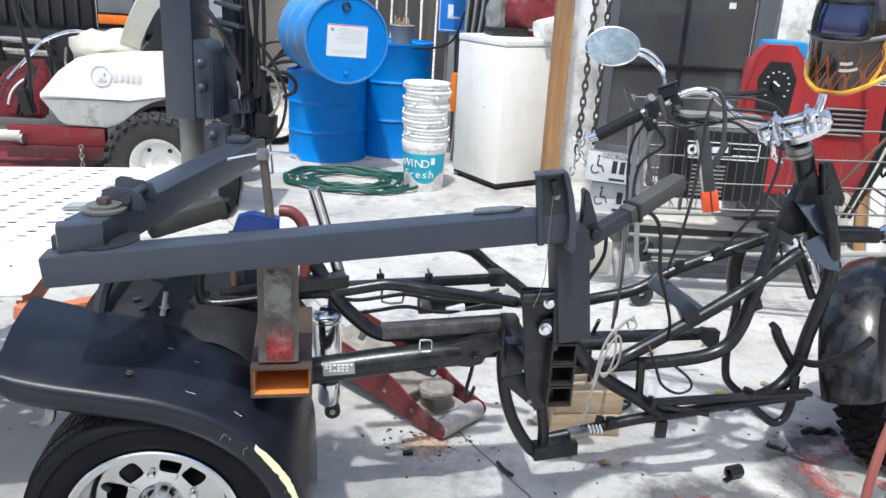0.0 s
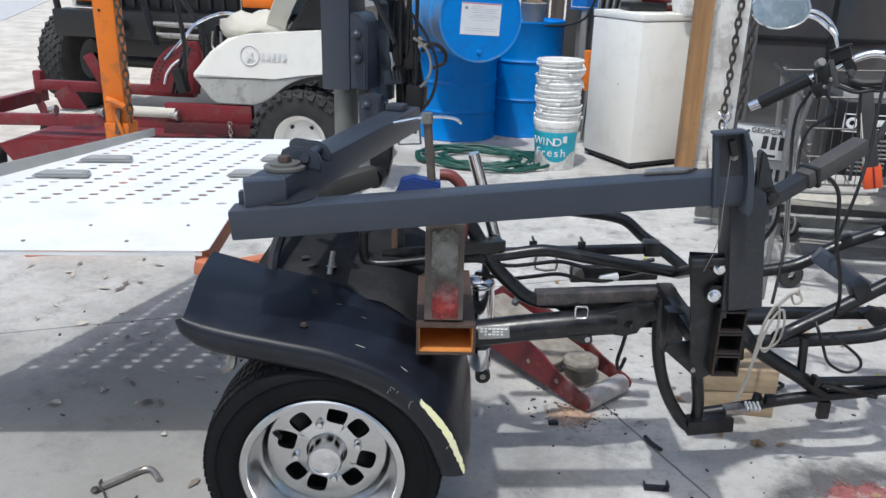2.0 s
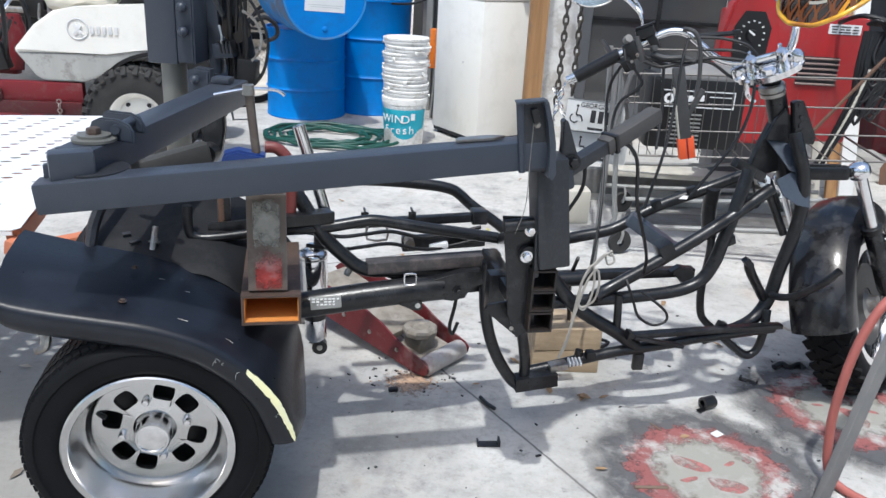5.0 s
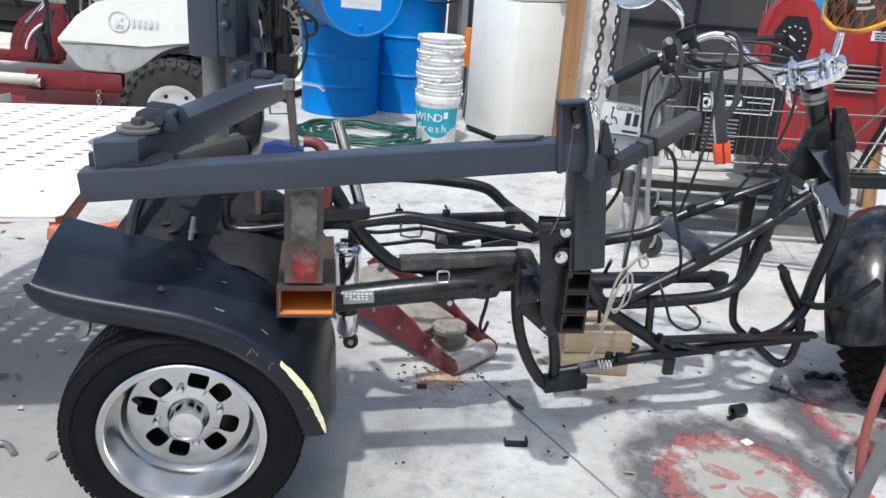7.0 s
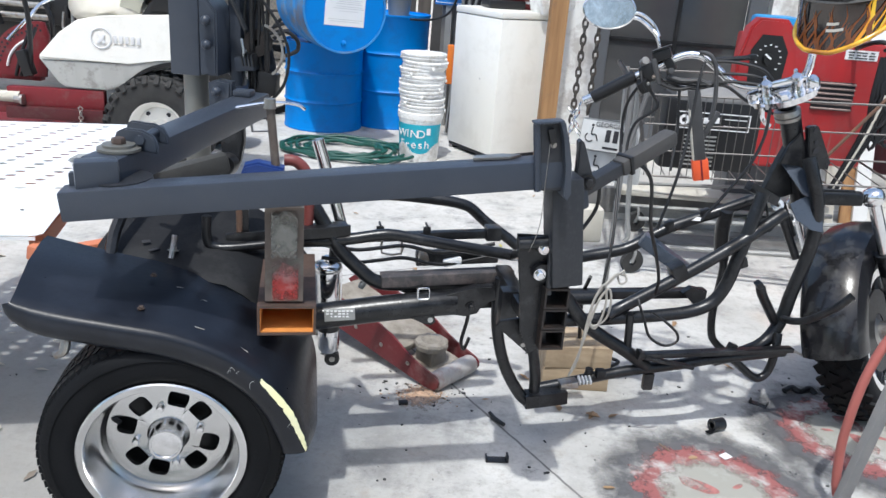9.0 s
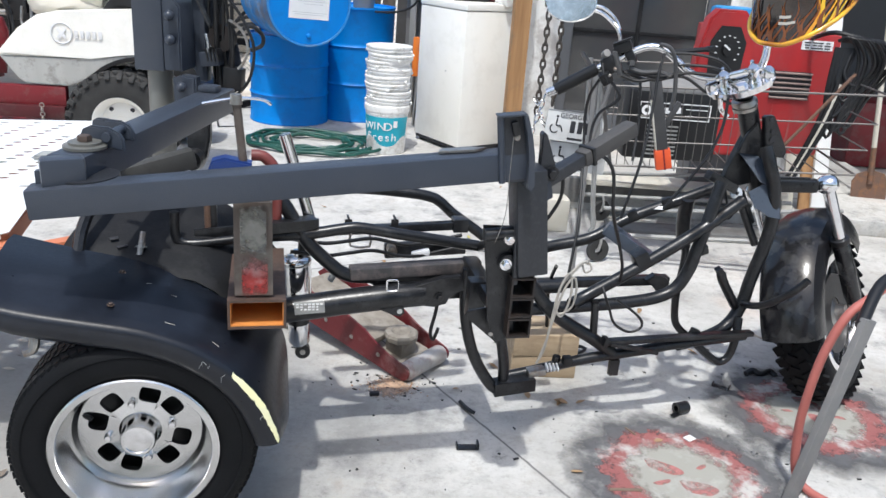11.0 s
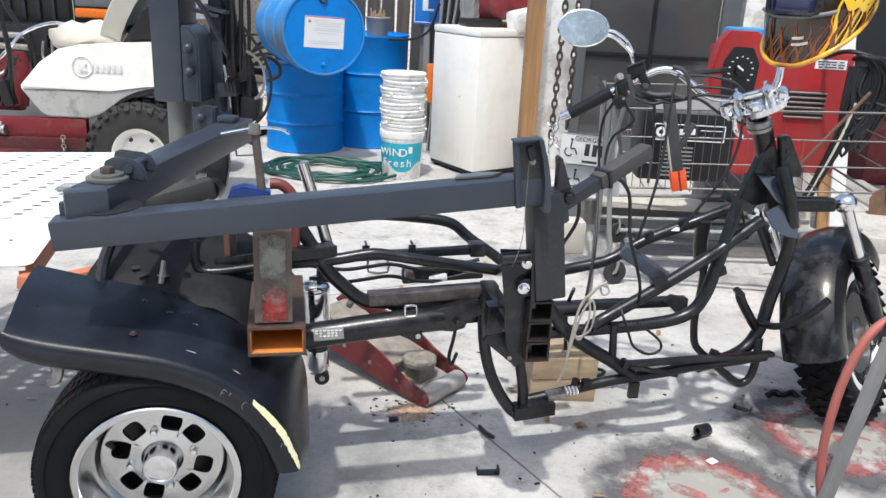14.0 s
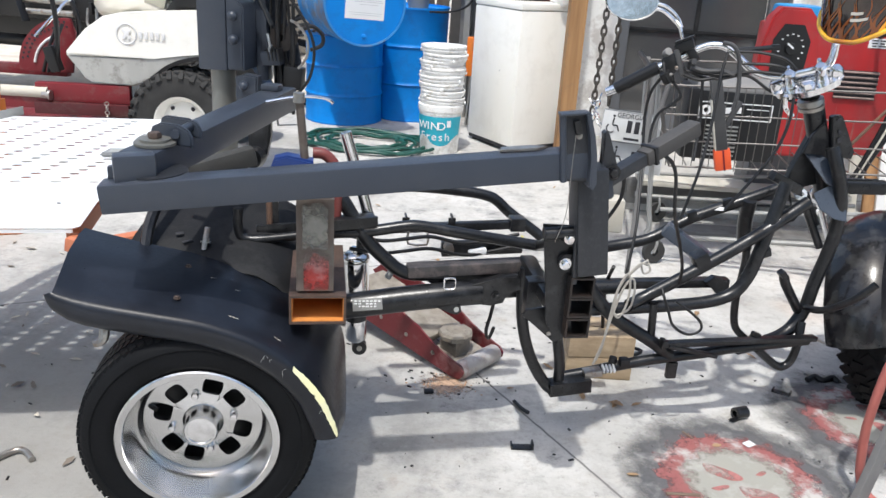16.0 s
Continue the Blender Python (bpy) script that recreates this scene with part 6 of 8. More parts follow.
floor_jack()
BK = Matrix.Translation((0.482, 2.625, 0)) @ pose(0, 0, 0, 0, 0, 8)
for k in range(2):
    blk = solid("wood_block", box(0.25, 0.088, 0.088, BK @ pose(0, 0, 0.045 + 0.0895 * k, 0, 0, 3 * k), 0.005), PINE, "sawn pine block under the trike frame", "wood block", group="blocks under the frame")
solid("wood_block", box(0.25, 0.088, 0.178, BK @ pose(0.0, 0.092, 0.089), 0.005), PINE, "sawn pine block under the trike frame", "wood block", group="blocks under the frame")


# ---- drums, buckets, washer ----
def drum_profile(h, r=0.298):
    p = [(0, 0.012), (r - 0.012, 0.012), (r - 0.01, 0), (r + 0.003, 0), (r + 0.005, 0.012), (r, 0.02)]
    for f in (1 / 3, 2 / 3):
        z = h * f
        p += [(r - 0.004, z - 0.03), (r - 0.003, z - 0.012), (r + 0.008, z), (r - 0.003, z + 0.012), (r - 0.004, z + 0.03)]
    return p + [(r, h - 0.02), (r + 0.005, h - 0.012), (r + 0.003, h), (r - 0.01, h), (r - 0.012, h - 0.014), (0, h - 0.014)]


def drum(x, y, h, r):
    d = thing("oil_drum", "blue steel drum standing on the concrete", "drum", pose(x, y, 0), group="blue drums")
    part("body", lathe(drum_profile(h, r), 56), BLUE_DRUM, d)
    part("chime", lathe([(r - 0.006, h - 0.012), (r + 0.008, h - 0.012), (r + 0.008, h + 0.004), (r - 0.006, h + 0.004)], 56, close=True), BLUE_DRUM, d)
    part("bung", lathe([(0, 0), (0.035, 0), (0.035, 0.014), (0, 0.016)], 20, pose(0.2, -0.1, h - 0.014)), BLUE_DRUM, d)
    return d


drum(-1.70, 6.85, 0.742, 0.338)
drum(-1.19, 7.24, 0.99, 0.338)
LY = Matrix.Translation((-1.325, 6.07, 1.065)) @ face_to((0, 0, 0), (0.52, -0.85, 0.0)) @ Matrix.Translation((0, 0, -0.9))
lying = thing("oil_drum", "blue steel drum lying on its side atop the others", "drum", LY, group="blue drums")
part("body", lathe(drum_profile(0.9, 0.325), 56), BLUE_FADED, lying)
part("head", lathe([(0, 0.8885), (0.312, 0.8885), (0.312, 0.891), (0, 0.891)], 56), BLUE_DRUM, lying, "clean blue drum head")
lab = part("label", box(0.315, 0.235, 0.001, pose(0.0, -0.005, 0.8925, 0, 0, -3)), PAPER, lying, "white paper label with rows of print")
part("stripe", box(0.315, 0.006, 0.001, pose(0.006, 0.107, 0.8932, 0, 0, -3)), INK_RED, lab)
for w, x, y in ((0.10, -0.02, 0.085), (0.22, 0.03, 0.068), (0.18, 0.03, 0.055), (0.20, 0.03, 0.040), (0.20, 0.03, 0.020), (0.24, 0.03, 0.006), (0.15, 0.03, -0.014), (0.27, 0.0, -0.075), (0.23, 0.0, -0.09)):
    part("lettering", box(w, 0.0035, 0.001, pose(x, y, 0.8932, 0, 0, -3)), PRINT_PALE, lab)
part("label_mark", lathe([(0, 0), (0.012, 0)], 14, pose(-0.115, 0.078, 0.8935)), INK, lab)
part("bung", lathe([(0.022, 0.885), (0.034, 0.885), (0.034, 0.902), (0.03, 0.904), (0.022, 0.9), (0.02, 0.886), (0, 0.886)], 24, pose(-0.01, 0.245, 0)), BLACK_PLASTIC, lying, "open bung hole")
part("bung_plug", lathe([(0, 0.905), (0.012, 0.904), (0.02, 0.898), (0.022, 0.888), (0, 0.888)], 12, pose(-0.005, -0.25, 0)), BLUE_DRUM, lying)


def buckets():
    m = pose(-0.685, 5.98, 0) @ Matrix.Diagonal((1.06, 1.06, 1.0, 1))
    b = thing("bucket", "white plastic pail with a teal detergent label", "bucket", m, group="stacked pails")
    part("body", lathe([(0, 0.0), (0.136, 0.0), (0.14, 0.008), (0.154, 0.30), (0.157, 0.302), (0.157, 0.315), (0.156, 0.32), (0.163, 0.325), (0.166, 0.345), (0.166, 0.37), (0.160, 0.375), (0.152, 0.372), (0.150, 0.35)], 48), WHITE_PLASTIC, b)
    lab = bmesh.new()
    rows = []
    for i in range(25):
        a = radians(-165 + i * 6.4)
        rows.append([Vector(((0.1435 + 0.0146 * t) * math.cos(a), (0.1435 + 0.0146 * t) * math.sin(a), 0.085 + 0.02 * math.sin(i * 0.35) * (1 - t) + t * 0.205)) for t in (0, 0.5, 1)])
    label = part("label", sheet(rows, 0.0012), TEAL, b, "teal label with white lettering")
    for text, z, size, a0 in (("WIND", 0.218, 0.085, -104), ("Fresh", 0.135, 0.085, -96)):
        for i, ch in enumerate(text):
            a = radians(a0 + (i - len(text) / 2 + 0.5) * 18)
            r = 0.1455 + 0.0146 * (z - 0.05) / 0.23 + 0.002
            q = Vector((r * math.cos(a), r * math.sin(a), z))
            words("lettering", ch, size, INK_WHITE, face_to(q, (math.cos(a), math.sin(a), -0.06)), label)
    part("label_patch", box(0.03, 0.001, 0.05, pose(0.085, -0.132, 0.24, 0, 0, 33)), PAPER, label)
    for i in range(8):
        z = 0.375 + i * 0.054
        k = thing("bucket", "dirty white plastic pail nested in a stack", "bucket", pose(-0.685 + 0.005 * math.sin(i * 2.3), 5.98, z - 0.345, 1.2 * math.sin(i * 1.7), 1.0 * math.cos(i * 2.1), 50 * i) @ Matrix.Diagonal((1.06, 1.06, 1.0, 1)), group="stacked pails")
        part("rim", lathe([(0.148, 0.345), (0.153, 0.352), (0.154, 0.362), (0.160, 0.364), (0.1605, 0.372), (0.156, 0.374), (0.157, 0.384), (0.164, 0.386), (0.1645, 0.398), (0.160, 0.402), (0.154, 0.40), (0.15, 0.37)], 48), WHITE_PLASTIC, k)
        part("body", lathe([(0.0, 0.14), (0.142, 0.14), (0.149, 0.315)], 40), WHITE_PLASTIC, k)
        for a in (0, 180):
            part("handle_boss", lathe([(0, 0.012), (0.012, 0.01), (0.014, 0), (0, 0)], 12, face_to((0.163 * math.cos(radians(a)), 0.163 * math.sin(radians(a)), 0.36), (math.cos(radians(a)), math.sin(radians(a)), 0))), WHITE_PLASTIC, k)


buckets()


def washer():
    w = thing("washing_machine", "old white enamel washing machine turned away", "washing machine", pose(-0.128, 6.06, 0, 0, 0, 42))
    part("cabinet", box(0.62, 0.60, 1.04, pose(0.31, 0.30, 0.57), 0.014), WHITE_ENAMEL, w)
    part("lid", box(0.626, 0.606, 0.052, pose(0.31, 0.30, 1.119), 0.010), WHITE_ENAMEL, w)
    part("base_rail", box(0.60, 0.58, 0.03, pose(0.31, 0.30, 0.038), 0.004), INK_BLACK, w)
    for x, y in ((0.05, 0.05), (0.57, 0.05), (0.05, 0.55), (0.57, 0.55)):
        part("foot", lathe([(0, 0), (0.025, 0), (0.025, 0.02), (0.012, 0.05), (0, 0.05)], 14, pose(x, y, 0)), BLACK_PLASTIC, w)
    part("screw", lathe([(0, 0.003), (0.006, 0), (0, 0)], 10, face_to((-0.001, 0.22, 0.62), (-1, 0, 0))), INK, w)


washer()

# hose
coil = bmesh.new()
rng = random.Random(5)
pts = []
for i in range(150):
    a = i * 0.26
    r = 0.30 + 0.10 * math.sin(i * 0.11) + rng.uniform(-0.015, 0.015)
    pts.append((-1.24 + 1.35 * r * math.cos(a), 5.93 + 0.9 * r * math.sin(a), 0.014 + 0.022 * ((i * 7 % 23) / 23) + 0.015 * (i / 150)))
solid("garden_hose", tube(pts, 0.0125, 8, 3), GREEN_HOSE, "coiled dark green garden hose on the concrete", "hose")


# ---- mower ----
def mower():
    M = pose(-2.07, 4.66, 0, 0, 0, 188.5)
    w = thing("mower", "white and red zero-turn lawn mower with knobbly tyres", "lawn mower", M)

    def drive_wheel(s):
        c = Matrix.Translation((0.07, s, 0.355)) @ pose(0, 0, 0, -90)
        t = part("drive_wheel", lathe([(0.165, -0.10), (0.175, -0.12), (0.24, -0.135), (0.30, -0.125), (0.325, -0.09), (0.33, 0.0), (0.325, 0.09), (0.30, 0.125), (0.24, 0.135), (0.175, 0.12), (0.165, 0.10)], 48, c, close=True), DUSTY_RUBBER, w, "knobbly rear tyre")
        knobs = bmesh.new()
        for j in range(26):
            for x, sk, rr in ((-0.095, 30, 0.322), (-0.032, -30, 0.333), (0.032, 30, 0.333), (0.095, -30, 0.322)):
                a = 360 * (j + (0.5 if x in (-0.032, 0.095) else 0)) / 26
                box(0.022, 0.048, 0.05, c @ pose(0, 0, 0, 0, 0, a) @ Matrix.Translation((rr, 0, x)) @ pose(0, 0, 0, sk, 0, 0), 0.005, knobs, 1)
            for side in (-1, 1):
                a = 360 * (j + 0.25) / 26
                box(0.055, 0.034, 0.02, c @ pose(0, 0, 0, 0, 0, a) @ Matrix.Translation((0.305, 0, side * 0.122)) @ pose(0, 0, 0, 0, side * 35, 0), 0.004, knobs, 1)
        part("tread", knobs, DUSTY_RUBBER, t, smooth=False)
        rim = part("rim", lathe([(0, 0.05), (0.05, 0.05), (0.055, 0.06), (0.09, 0.065), (0.13, 0.05), (0.145, 0.075), (0.165, 0.115), (0.172, 0.118), (0.168, 0.09), (0.15, 0.03), (0, 0.03)], 40, c), WHITE_ENAMEL, t, "cream steel rim")
        for j in range(5):
            a = 2 * math.pi * (j + 0.25) / 5
            part("hole", lathe([(0, 0), (0.014, 0), (0.014, 0.004), (0, 0.004)], 14, c @ Matrix.Translation((0.108 * math.cos(a), 0.108 * math.sin(a), 0.058))), INK_BLACK, rim)

    drive_wheel(-0.02)
    drive_wheel(-1.05)
    face = pose(0, 0.06, 0, 90)
    hood = [(-0.40, 0.82), (-0.12, 0.80), (0.12, 0.775), (0.30, 0.745), (0.845, 0.735), (0.845, 0.76), (0.72, 0.90), (0.60, 0.985), (0.50, 1.01), (0.0, 1.05), (-0.40, 1.06)]
    part("tank_fairing", prism(hood, 0.5, pose(-0.07, 0.06, 0, 90), 0.018), WHITE_ENAMEL, w, "white moulded fuel tank fairing")
    skirt = [(-0.28, 0.81), (-0.12, 0.795), (0.12, 0.77), (0.30, 0.742), (0.84, 0.733), (0.74, 0.60), (0.70, 0.575), (0.44, 0.57), (0.36, 0.60), (0.28, 0.68), (0.16, 0.74), (0.0, 0.775), (-0.28, 0.79)]
    lowp = part("lower_fairing", prism(skirt, 0.48, pose(-0.07, 0.052, 0, 90), 0.008), FAIRING_GREY, w, "grey dirt-streaked lower fairing")
    arch = [(-0.36, 0.60), (-0.33, 0.70), (-0.24, 0.765), (-0.05, 0.782), (0.12, 0.755), (0.24, 0.70), (0.33, 0.62), (0.38, 0.585)]
    part("wheel_arch", sheet([[Vector((x - 0.07, 0.060, z)), Vector((x - 0.07, -0.16, z - 0.005)), Vector((x - 0.07, -0.30, z - 0.03))] for x, z, _ in [tuple(v) for v in spread([(x, z, 0) for x, z in arch], 4)]], 0.024), BLACK_PLASTIC, w, "black wheel arch liner")
    part("seat_shell", prism([(-0.12, 1.03), (0.16, 1.03), (0.02, 1.22), (-0.10, 1.34), (-0.16, 1.32)], 0.36, pose(0.02, -0.04, 0, 90), 0.03), BLACK_PLASTIC, w, "black seat shell")
    part("logo_disc", lathe([(0.055, 0.0), (0.06, 0.003), (0.066, 0.0)], 28, pose(0.385, 0.064, 0.888, -90)), LOGO_GREY, w, "raised round emblem")
    for i, x in enumerate((0.30, 0.265, 0.23, 0.195, 0.16)):
        part("logo_bar", box(0.022, 0.004, 0.045, pose(x, 0.066, 0.885), 0.001), LOGO_GREY, w)
    part("logo_bar", box(0.02, 0.004, 0.07, pose(0.385, 0.066, 0.888, 0, 35, 0), 0.001), INK_WHITE, w)
    part("logo_bar", box(0.02, 0.004, 0.07, pose(0.385, 0.0665, 0.888, 0, -35, 0), 0.001), INK_WHITE, w)
    part("fuel_neck", lathe([(0.10, 0), (0.09, 0.04), (0.075, 0.05), (0.07, 0.075), (0, 0.077)], 28, pose(0.12, -0.2, 1.02)), WHITE_ENAMEL, w)
    part("fuel_cap", lathe([(0.074, 0), (0.074, 0.03), (0.06, 0.045), (0.03, 0.05), (0, 0.05)], 12, pose(0.12, -0.2, 1.08)), BLACK_PLASTIC, w)
    seat = bmesh.new()
    bmesh.ops.create_icosphere(seat, subdivisions=3, radius=1.0)
    for v in seat.verts:
        v.co = Vector((0.42 + v.co.x * 0.26, -0.25 + v.co.y * 0.22, 1.03 + v.co.z * 0.10)) + Vector((0.02, 0, 0.05)) * noise.noise(v.co * 2.2) + Vector((0, 0, 0.02)) * noise.noise(v.co * 6)
    part("seat_cover", seat, CLOTH, w, "dusty cloth over the seat")
    rows = []
    for x, z, half in ((0.33, 1.03, 0.16), (0.29, 1.12, 0.20), (0.24, 1.22, 0.215), (0.18, 1.33, 0.215), (0.10, 1.43, 0.20), (0.02, 1.49, 0.16), (-0.03, 1.51, 0.10)):
        bend = [Vector((x + 0.10 * (1 - (k / 4) ** 2) * 0.5, -0.25 + half * k / 4, z + 0.012 * noise.noise(Vector((x * 30, k, z * 20))))) for k in range(-4, 5)]
        rows.append(bend)
    part("seat_back", sheet(rows, 0.12), CLOTH_YELLOW, w, "faded cream seat back with yellow stains")
    part("chassis_rail", bar((0.40, 0.02, 0.505), (0.98, 0.05, 0.505), 0.06, 0.115), RED_PAINT, w, "red chassis rail")
    # lower rail's darker red has the shade under the chassis painted in
    part("chassis_rail", bar((0.40, 0.06, 0.41), (0.98, 0.09, 0.41), 0.05, 0.075), DARK_RED, w, "dark shaded lower rail")
    for x in (0.47, 0.62, 0.78, 0.92):
        part("bolt", bolt_head((x, -0.012 + 0.05 * (x - 0.4), 0.515), (0, -1, 0), 0.014, 0.010), DARK_RED, w)
    part("weld_seam", bar((0.42, -0.012, 0.545), (0.96, 0.017, 0.545), 0.006, 0.006, 0.002), DARK_RED, w)
    part("chassis_rail", bar((0.9, 0.05, 0.44), (2.55, 0.10, 0.40), 0.06, 0.075), RED_PAINT, w)
    part("cross_tube", bar((2.42, 0.12, 0.42), (2.42, -0.85, 0.42), 0.07, 0.10), RED_PAINT, w)
    part("front_rail", bar((0.95, -0.35, 0.57), (2.20, -0.45, 0.56), 0.06, 0.07), RED_PAINT, w)
    part("rail_post", bar((2.18, -0.45, 0.50), (2.18, -0.45, 0.66), 0.06, 0.06), RED_PAINT, w)
    part("bracket", prism([(0, 0), (0.16, 0.0), (0.20, 0.10), (0.10, 0.16)], 0.05, pose(1.62, -0.05, 0.47, 90), 0.004), RED_PAINT, w)
    arc = [(0.33 * math.cos(radians(a)), 0.33 * math.sin(radians(a))) for a in range(0, 100, 8)]
    q = part("height_quadrant", prism([(-0.02, -0.02), (0.33, -0.02)] + arc + [(-0.06, 0.24)], 0.02, pose(0.885, -0.22, 0.60, 90), 0.003), RED_PAINT, w, "red height gauge with a row of holes")
    for k in range(13):
        for rr in (0.305, 0.275):
            a = radians(12 + 6.4 * k + (3.2 if rr < 0.3 else 0))
            part("hole", lathe([(0, 0), (0.008, 0), (0.008, 0.003), (0, 0.003)], 8, pose(0.885 + rr * math.cos(a), -0.2195, 0.60 + rr * math.sin(a), -90)), INK_BLACK, q)
    part("gauge_strip", tube([(0.885 + 0.225 * math.cos(radians(a)), -0.217, 0.60 + 0.225 * math.sin(radians(a))) for a in (10, 25, 40, 55, 68)], 0.009, 8), INK_WHITE, q)
    part("drag_lever", bar((1.62, -0.35, 0.60), (1.72, -0.35, 0.80), 0.05, 0.06), RED_PAINT, w)
    part("pale_sleeve", lathe([(0, -0.22), (0.035, -0.22), (0.035, 0.22), (0, 0.22)], 20, pose(1.12, 0.07, 0.50, 0, 90, 0)), CLOTH, w, "pale sleeve over the linkage")
    for x in (0.87, 1.38, 1.72):
        part("linkage_nut", bolt_head((x, 0.10, 0.49), (1, 0, 0), 0.022, 0.05), STEEL, w)
    part("cutting_deck", prism([(0.35, 0.12), (2.05, 0.12), (2.15, 0.25), (1.9, 0.32), (0.5, 0.32)], 1.0, pose(0, 0.16, 0, 90), 0.02), RED_PAINT, w, "red cutting deck with grass dust")
    for s in (0.1, -0.8):
        c = Matrix.Translation((2.30, s, 0.14)) @ pose(0, 0, 0, -90)
        k = part("caster", lathe([(0.06, -0.05), (0.13, -0.06), (0.14, 0), (0.13, 0.06), (0.06, 0.05)], 28, c, close=True), DUSTY_RUBBER, w, "small caster wheel")
        part("hub", lathe([(0, -0.055), (0.07, -0.05), (0.07, 0.05), (0, 0.055)], 20, c), GREY_STEEL, k)
        part("fork", bar((2.30, s + 0.075, 0.14), (2.40, s + 0.06, 0.38), 0.02, 0.07), RED_PAINT, k)
    for s, x1 in ((0.0, 0.88), (-0.30, 0.98)):
        part("steering_lever", tube([(0.86, s, 0.62), (0.84, s, 0.95), (x1, s, 1.25), (x1 + 0.02, s, 1.6)], 0.016, 10), BLACK_PLASTIC, w, "black steering lever")
    part("lever_box", box(0.06, 0.08, 0.16, pose(0.88, 0.0, 0.70, 0, 15, 0), 0.01), BLACK_PLASTIC, w)
    part("brake_rod", tube([(0.98, 0.0, 0.83), (0.86, -0.05, 0.97), (0.80, -0.15, 1.06), (0.62, -0.2, 1.12), (0.40, -0.25, 1.06)], 0.011, 8), CHROME, w)
    lk = bmesh.new()
    for k in range(7):
        lathe([(0.010, -0.003), (0.016, -0.003), (0.016, 0.003), (0.010, 0.003)], 10, pose(0.52, 0.12, 0.46 - 0.028 * k, 90, 0, 90 * (k % 2)), lk, True)
    part("deck_chain", lk, STEEL, w)
    for x in (1.0, 0.97):
        part("hydraulic_hose", tube([(x, -0.1, 0.6), (x - 0.05, -0.1, 0.75), (x - 0.1, -0.15, 0.9)], 0.012, 8), BLACK_PLASTIC, w)


mower()


def truck():
    t = thing("truck", "black-nosed white off-road truck parked on the soil", "truck", pose(-4.25, 6.35, 0))
    for s in (-1.27, 1.27):
        c = Matrix.Translation((s, 0.40, 0.475)) @ pose(0, 0, 0, 0, 90, 0)
        w = part("wheel", lathe([(0.20, -0.13), (0.38, -0.15), (0.452, -0.125), (0.465, 0), (0.452, 0.125), (0.38, 0.15), (0.20, 0.13)], 44, c, close=True), DUSTY_RUBBER, t, "wide all-terrain tyre")
        tread = bmesh.new()
        for j in range(34):
            for x, sk in ((-0.10, 25), (-0.05, -35), (0.0, 35), (0.05, -35), (0.10, 25)):
                box(0.02, 0.042, 0.036, c @ pose(0, 0, 0, 0, 0, 360 * (j + (0.5 if abs(x) == 0.05 else 0)) / 34) @ Matrix.Translation((0.462, 0, x)) @ pose(0, 0, 0, sk, 0, 0), bm=tread)
        part("tread", tread, DUSTY_RUBBER, w, smooth=False)
        part("rim", lathe([(0, -0.06), (0.2, -0.06), (0.2, 0.06), (0, 0.06)], 24, c), GREY_STEEL, w)
    part("bumper", box(2.22, 0.22, 0.24, pose(0.0, -0.02, 0.86), 0.02), BLACK_PLASTIC, t, "black steel bumper")
    part("body", prism([(-1.13, 0.98), (1.13, 0.98), (1.12, 1.75), (-1.12, 1.75)], 2.2, pose(0, 2.35, 0, 90), 0.03), TRUCK_WHITE, t, "white body")
    part("cab", box(1.75, 1.9, 0.75, pose(0, 3.2, 2.05), 0.12), TRUCK_WHITE, t)
    part("windscreen", box(1.5, 0.02, 0.55, pose(0, 2.24, 2.08)), DARK_GLASS, t)
    part("grille", box(1.30, 0.06, 0.42, pose(0, 0.13, 1.18), 0.01), BLACK_PLASTIC, t, "black grille")
    for k in range(9):
        part("grille_slat", box(0.03, 0.03, 0.36, pose(-0.52 + k * 0.13, 0.09, 1.19), 0.006), INK_BLACK, t)
    for s in (-0.86, 0.86):
        h = part("headlight", box(0.32, 0.05, 0.24, pose(s, 0.12, 1.25), 0.02), LENS_DARK, t, "rectangular headlight")
        part("surround", box(0.38, 0.04, 0.40, pose(s, 0.145, 1.20), 0.012), BLACK_PLASTIC, h)
        part("indicator", box(0.32, 0.05, 0.075, pose(s, 0.115, 1.08), 0.01), AMBER, h, "amber indicator lens")
    part("skid", box(1.3, 0.12, 0.2, pose(0, 0.2, 0.66), 0.02), BLACK_PLASTIC, t)
    for s in (-0.38, 0.6):
        part("shackle", tube([(s - 0.035, -0.18, 0.86), (s - 0.04, -0.20, 0.74), (s, -0.21, 0.70), (s + 0.04, -0.20, 0.74), (s + 0.035, -0.18, 0.86)], 0.013, 8), STEEL, t, "steel tow shackle")
        part("tow_tab", box(0.03, 0.12, 0.10, pose(s, -0.15, 0.86), 0.01), BLACK_PLASTIC, t)
    for z in (0.89, 0.80):
        part("winch_roller", tube([(-0.02, -0.16, z), (0.42, -0.16, z)], 0.026, 12), STEEL, t)
    part("winch_strap", bar((-0.10, -0.17, 1.04), (0.02, -0.22, 0.72), 0.07, 0.012), BLACK_PLASTIC, t)
    part("bumper_bar", tube([(-1.08, -0.05, 0.86), (-1.12, -0.05, 1.1), (-1.2, 0.0, 1.5)], 0.03, 10), BLACK_PLASTIC, t)
    part("axle", tube([(-1.2, 0.45, 0.47), (1.2, 0.45, 0.47)], 0.06, 10), BLACK_PLASTIC, t)


truck()


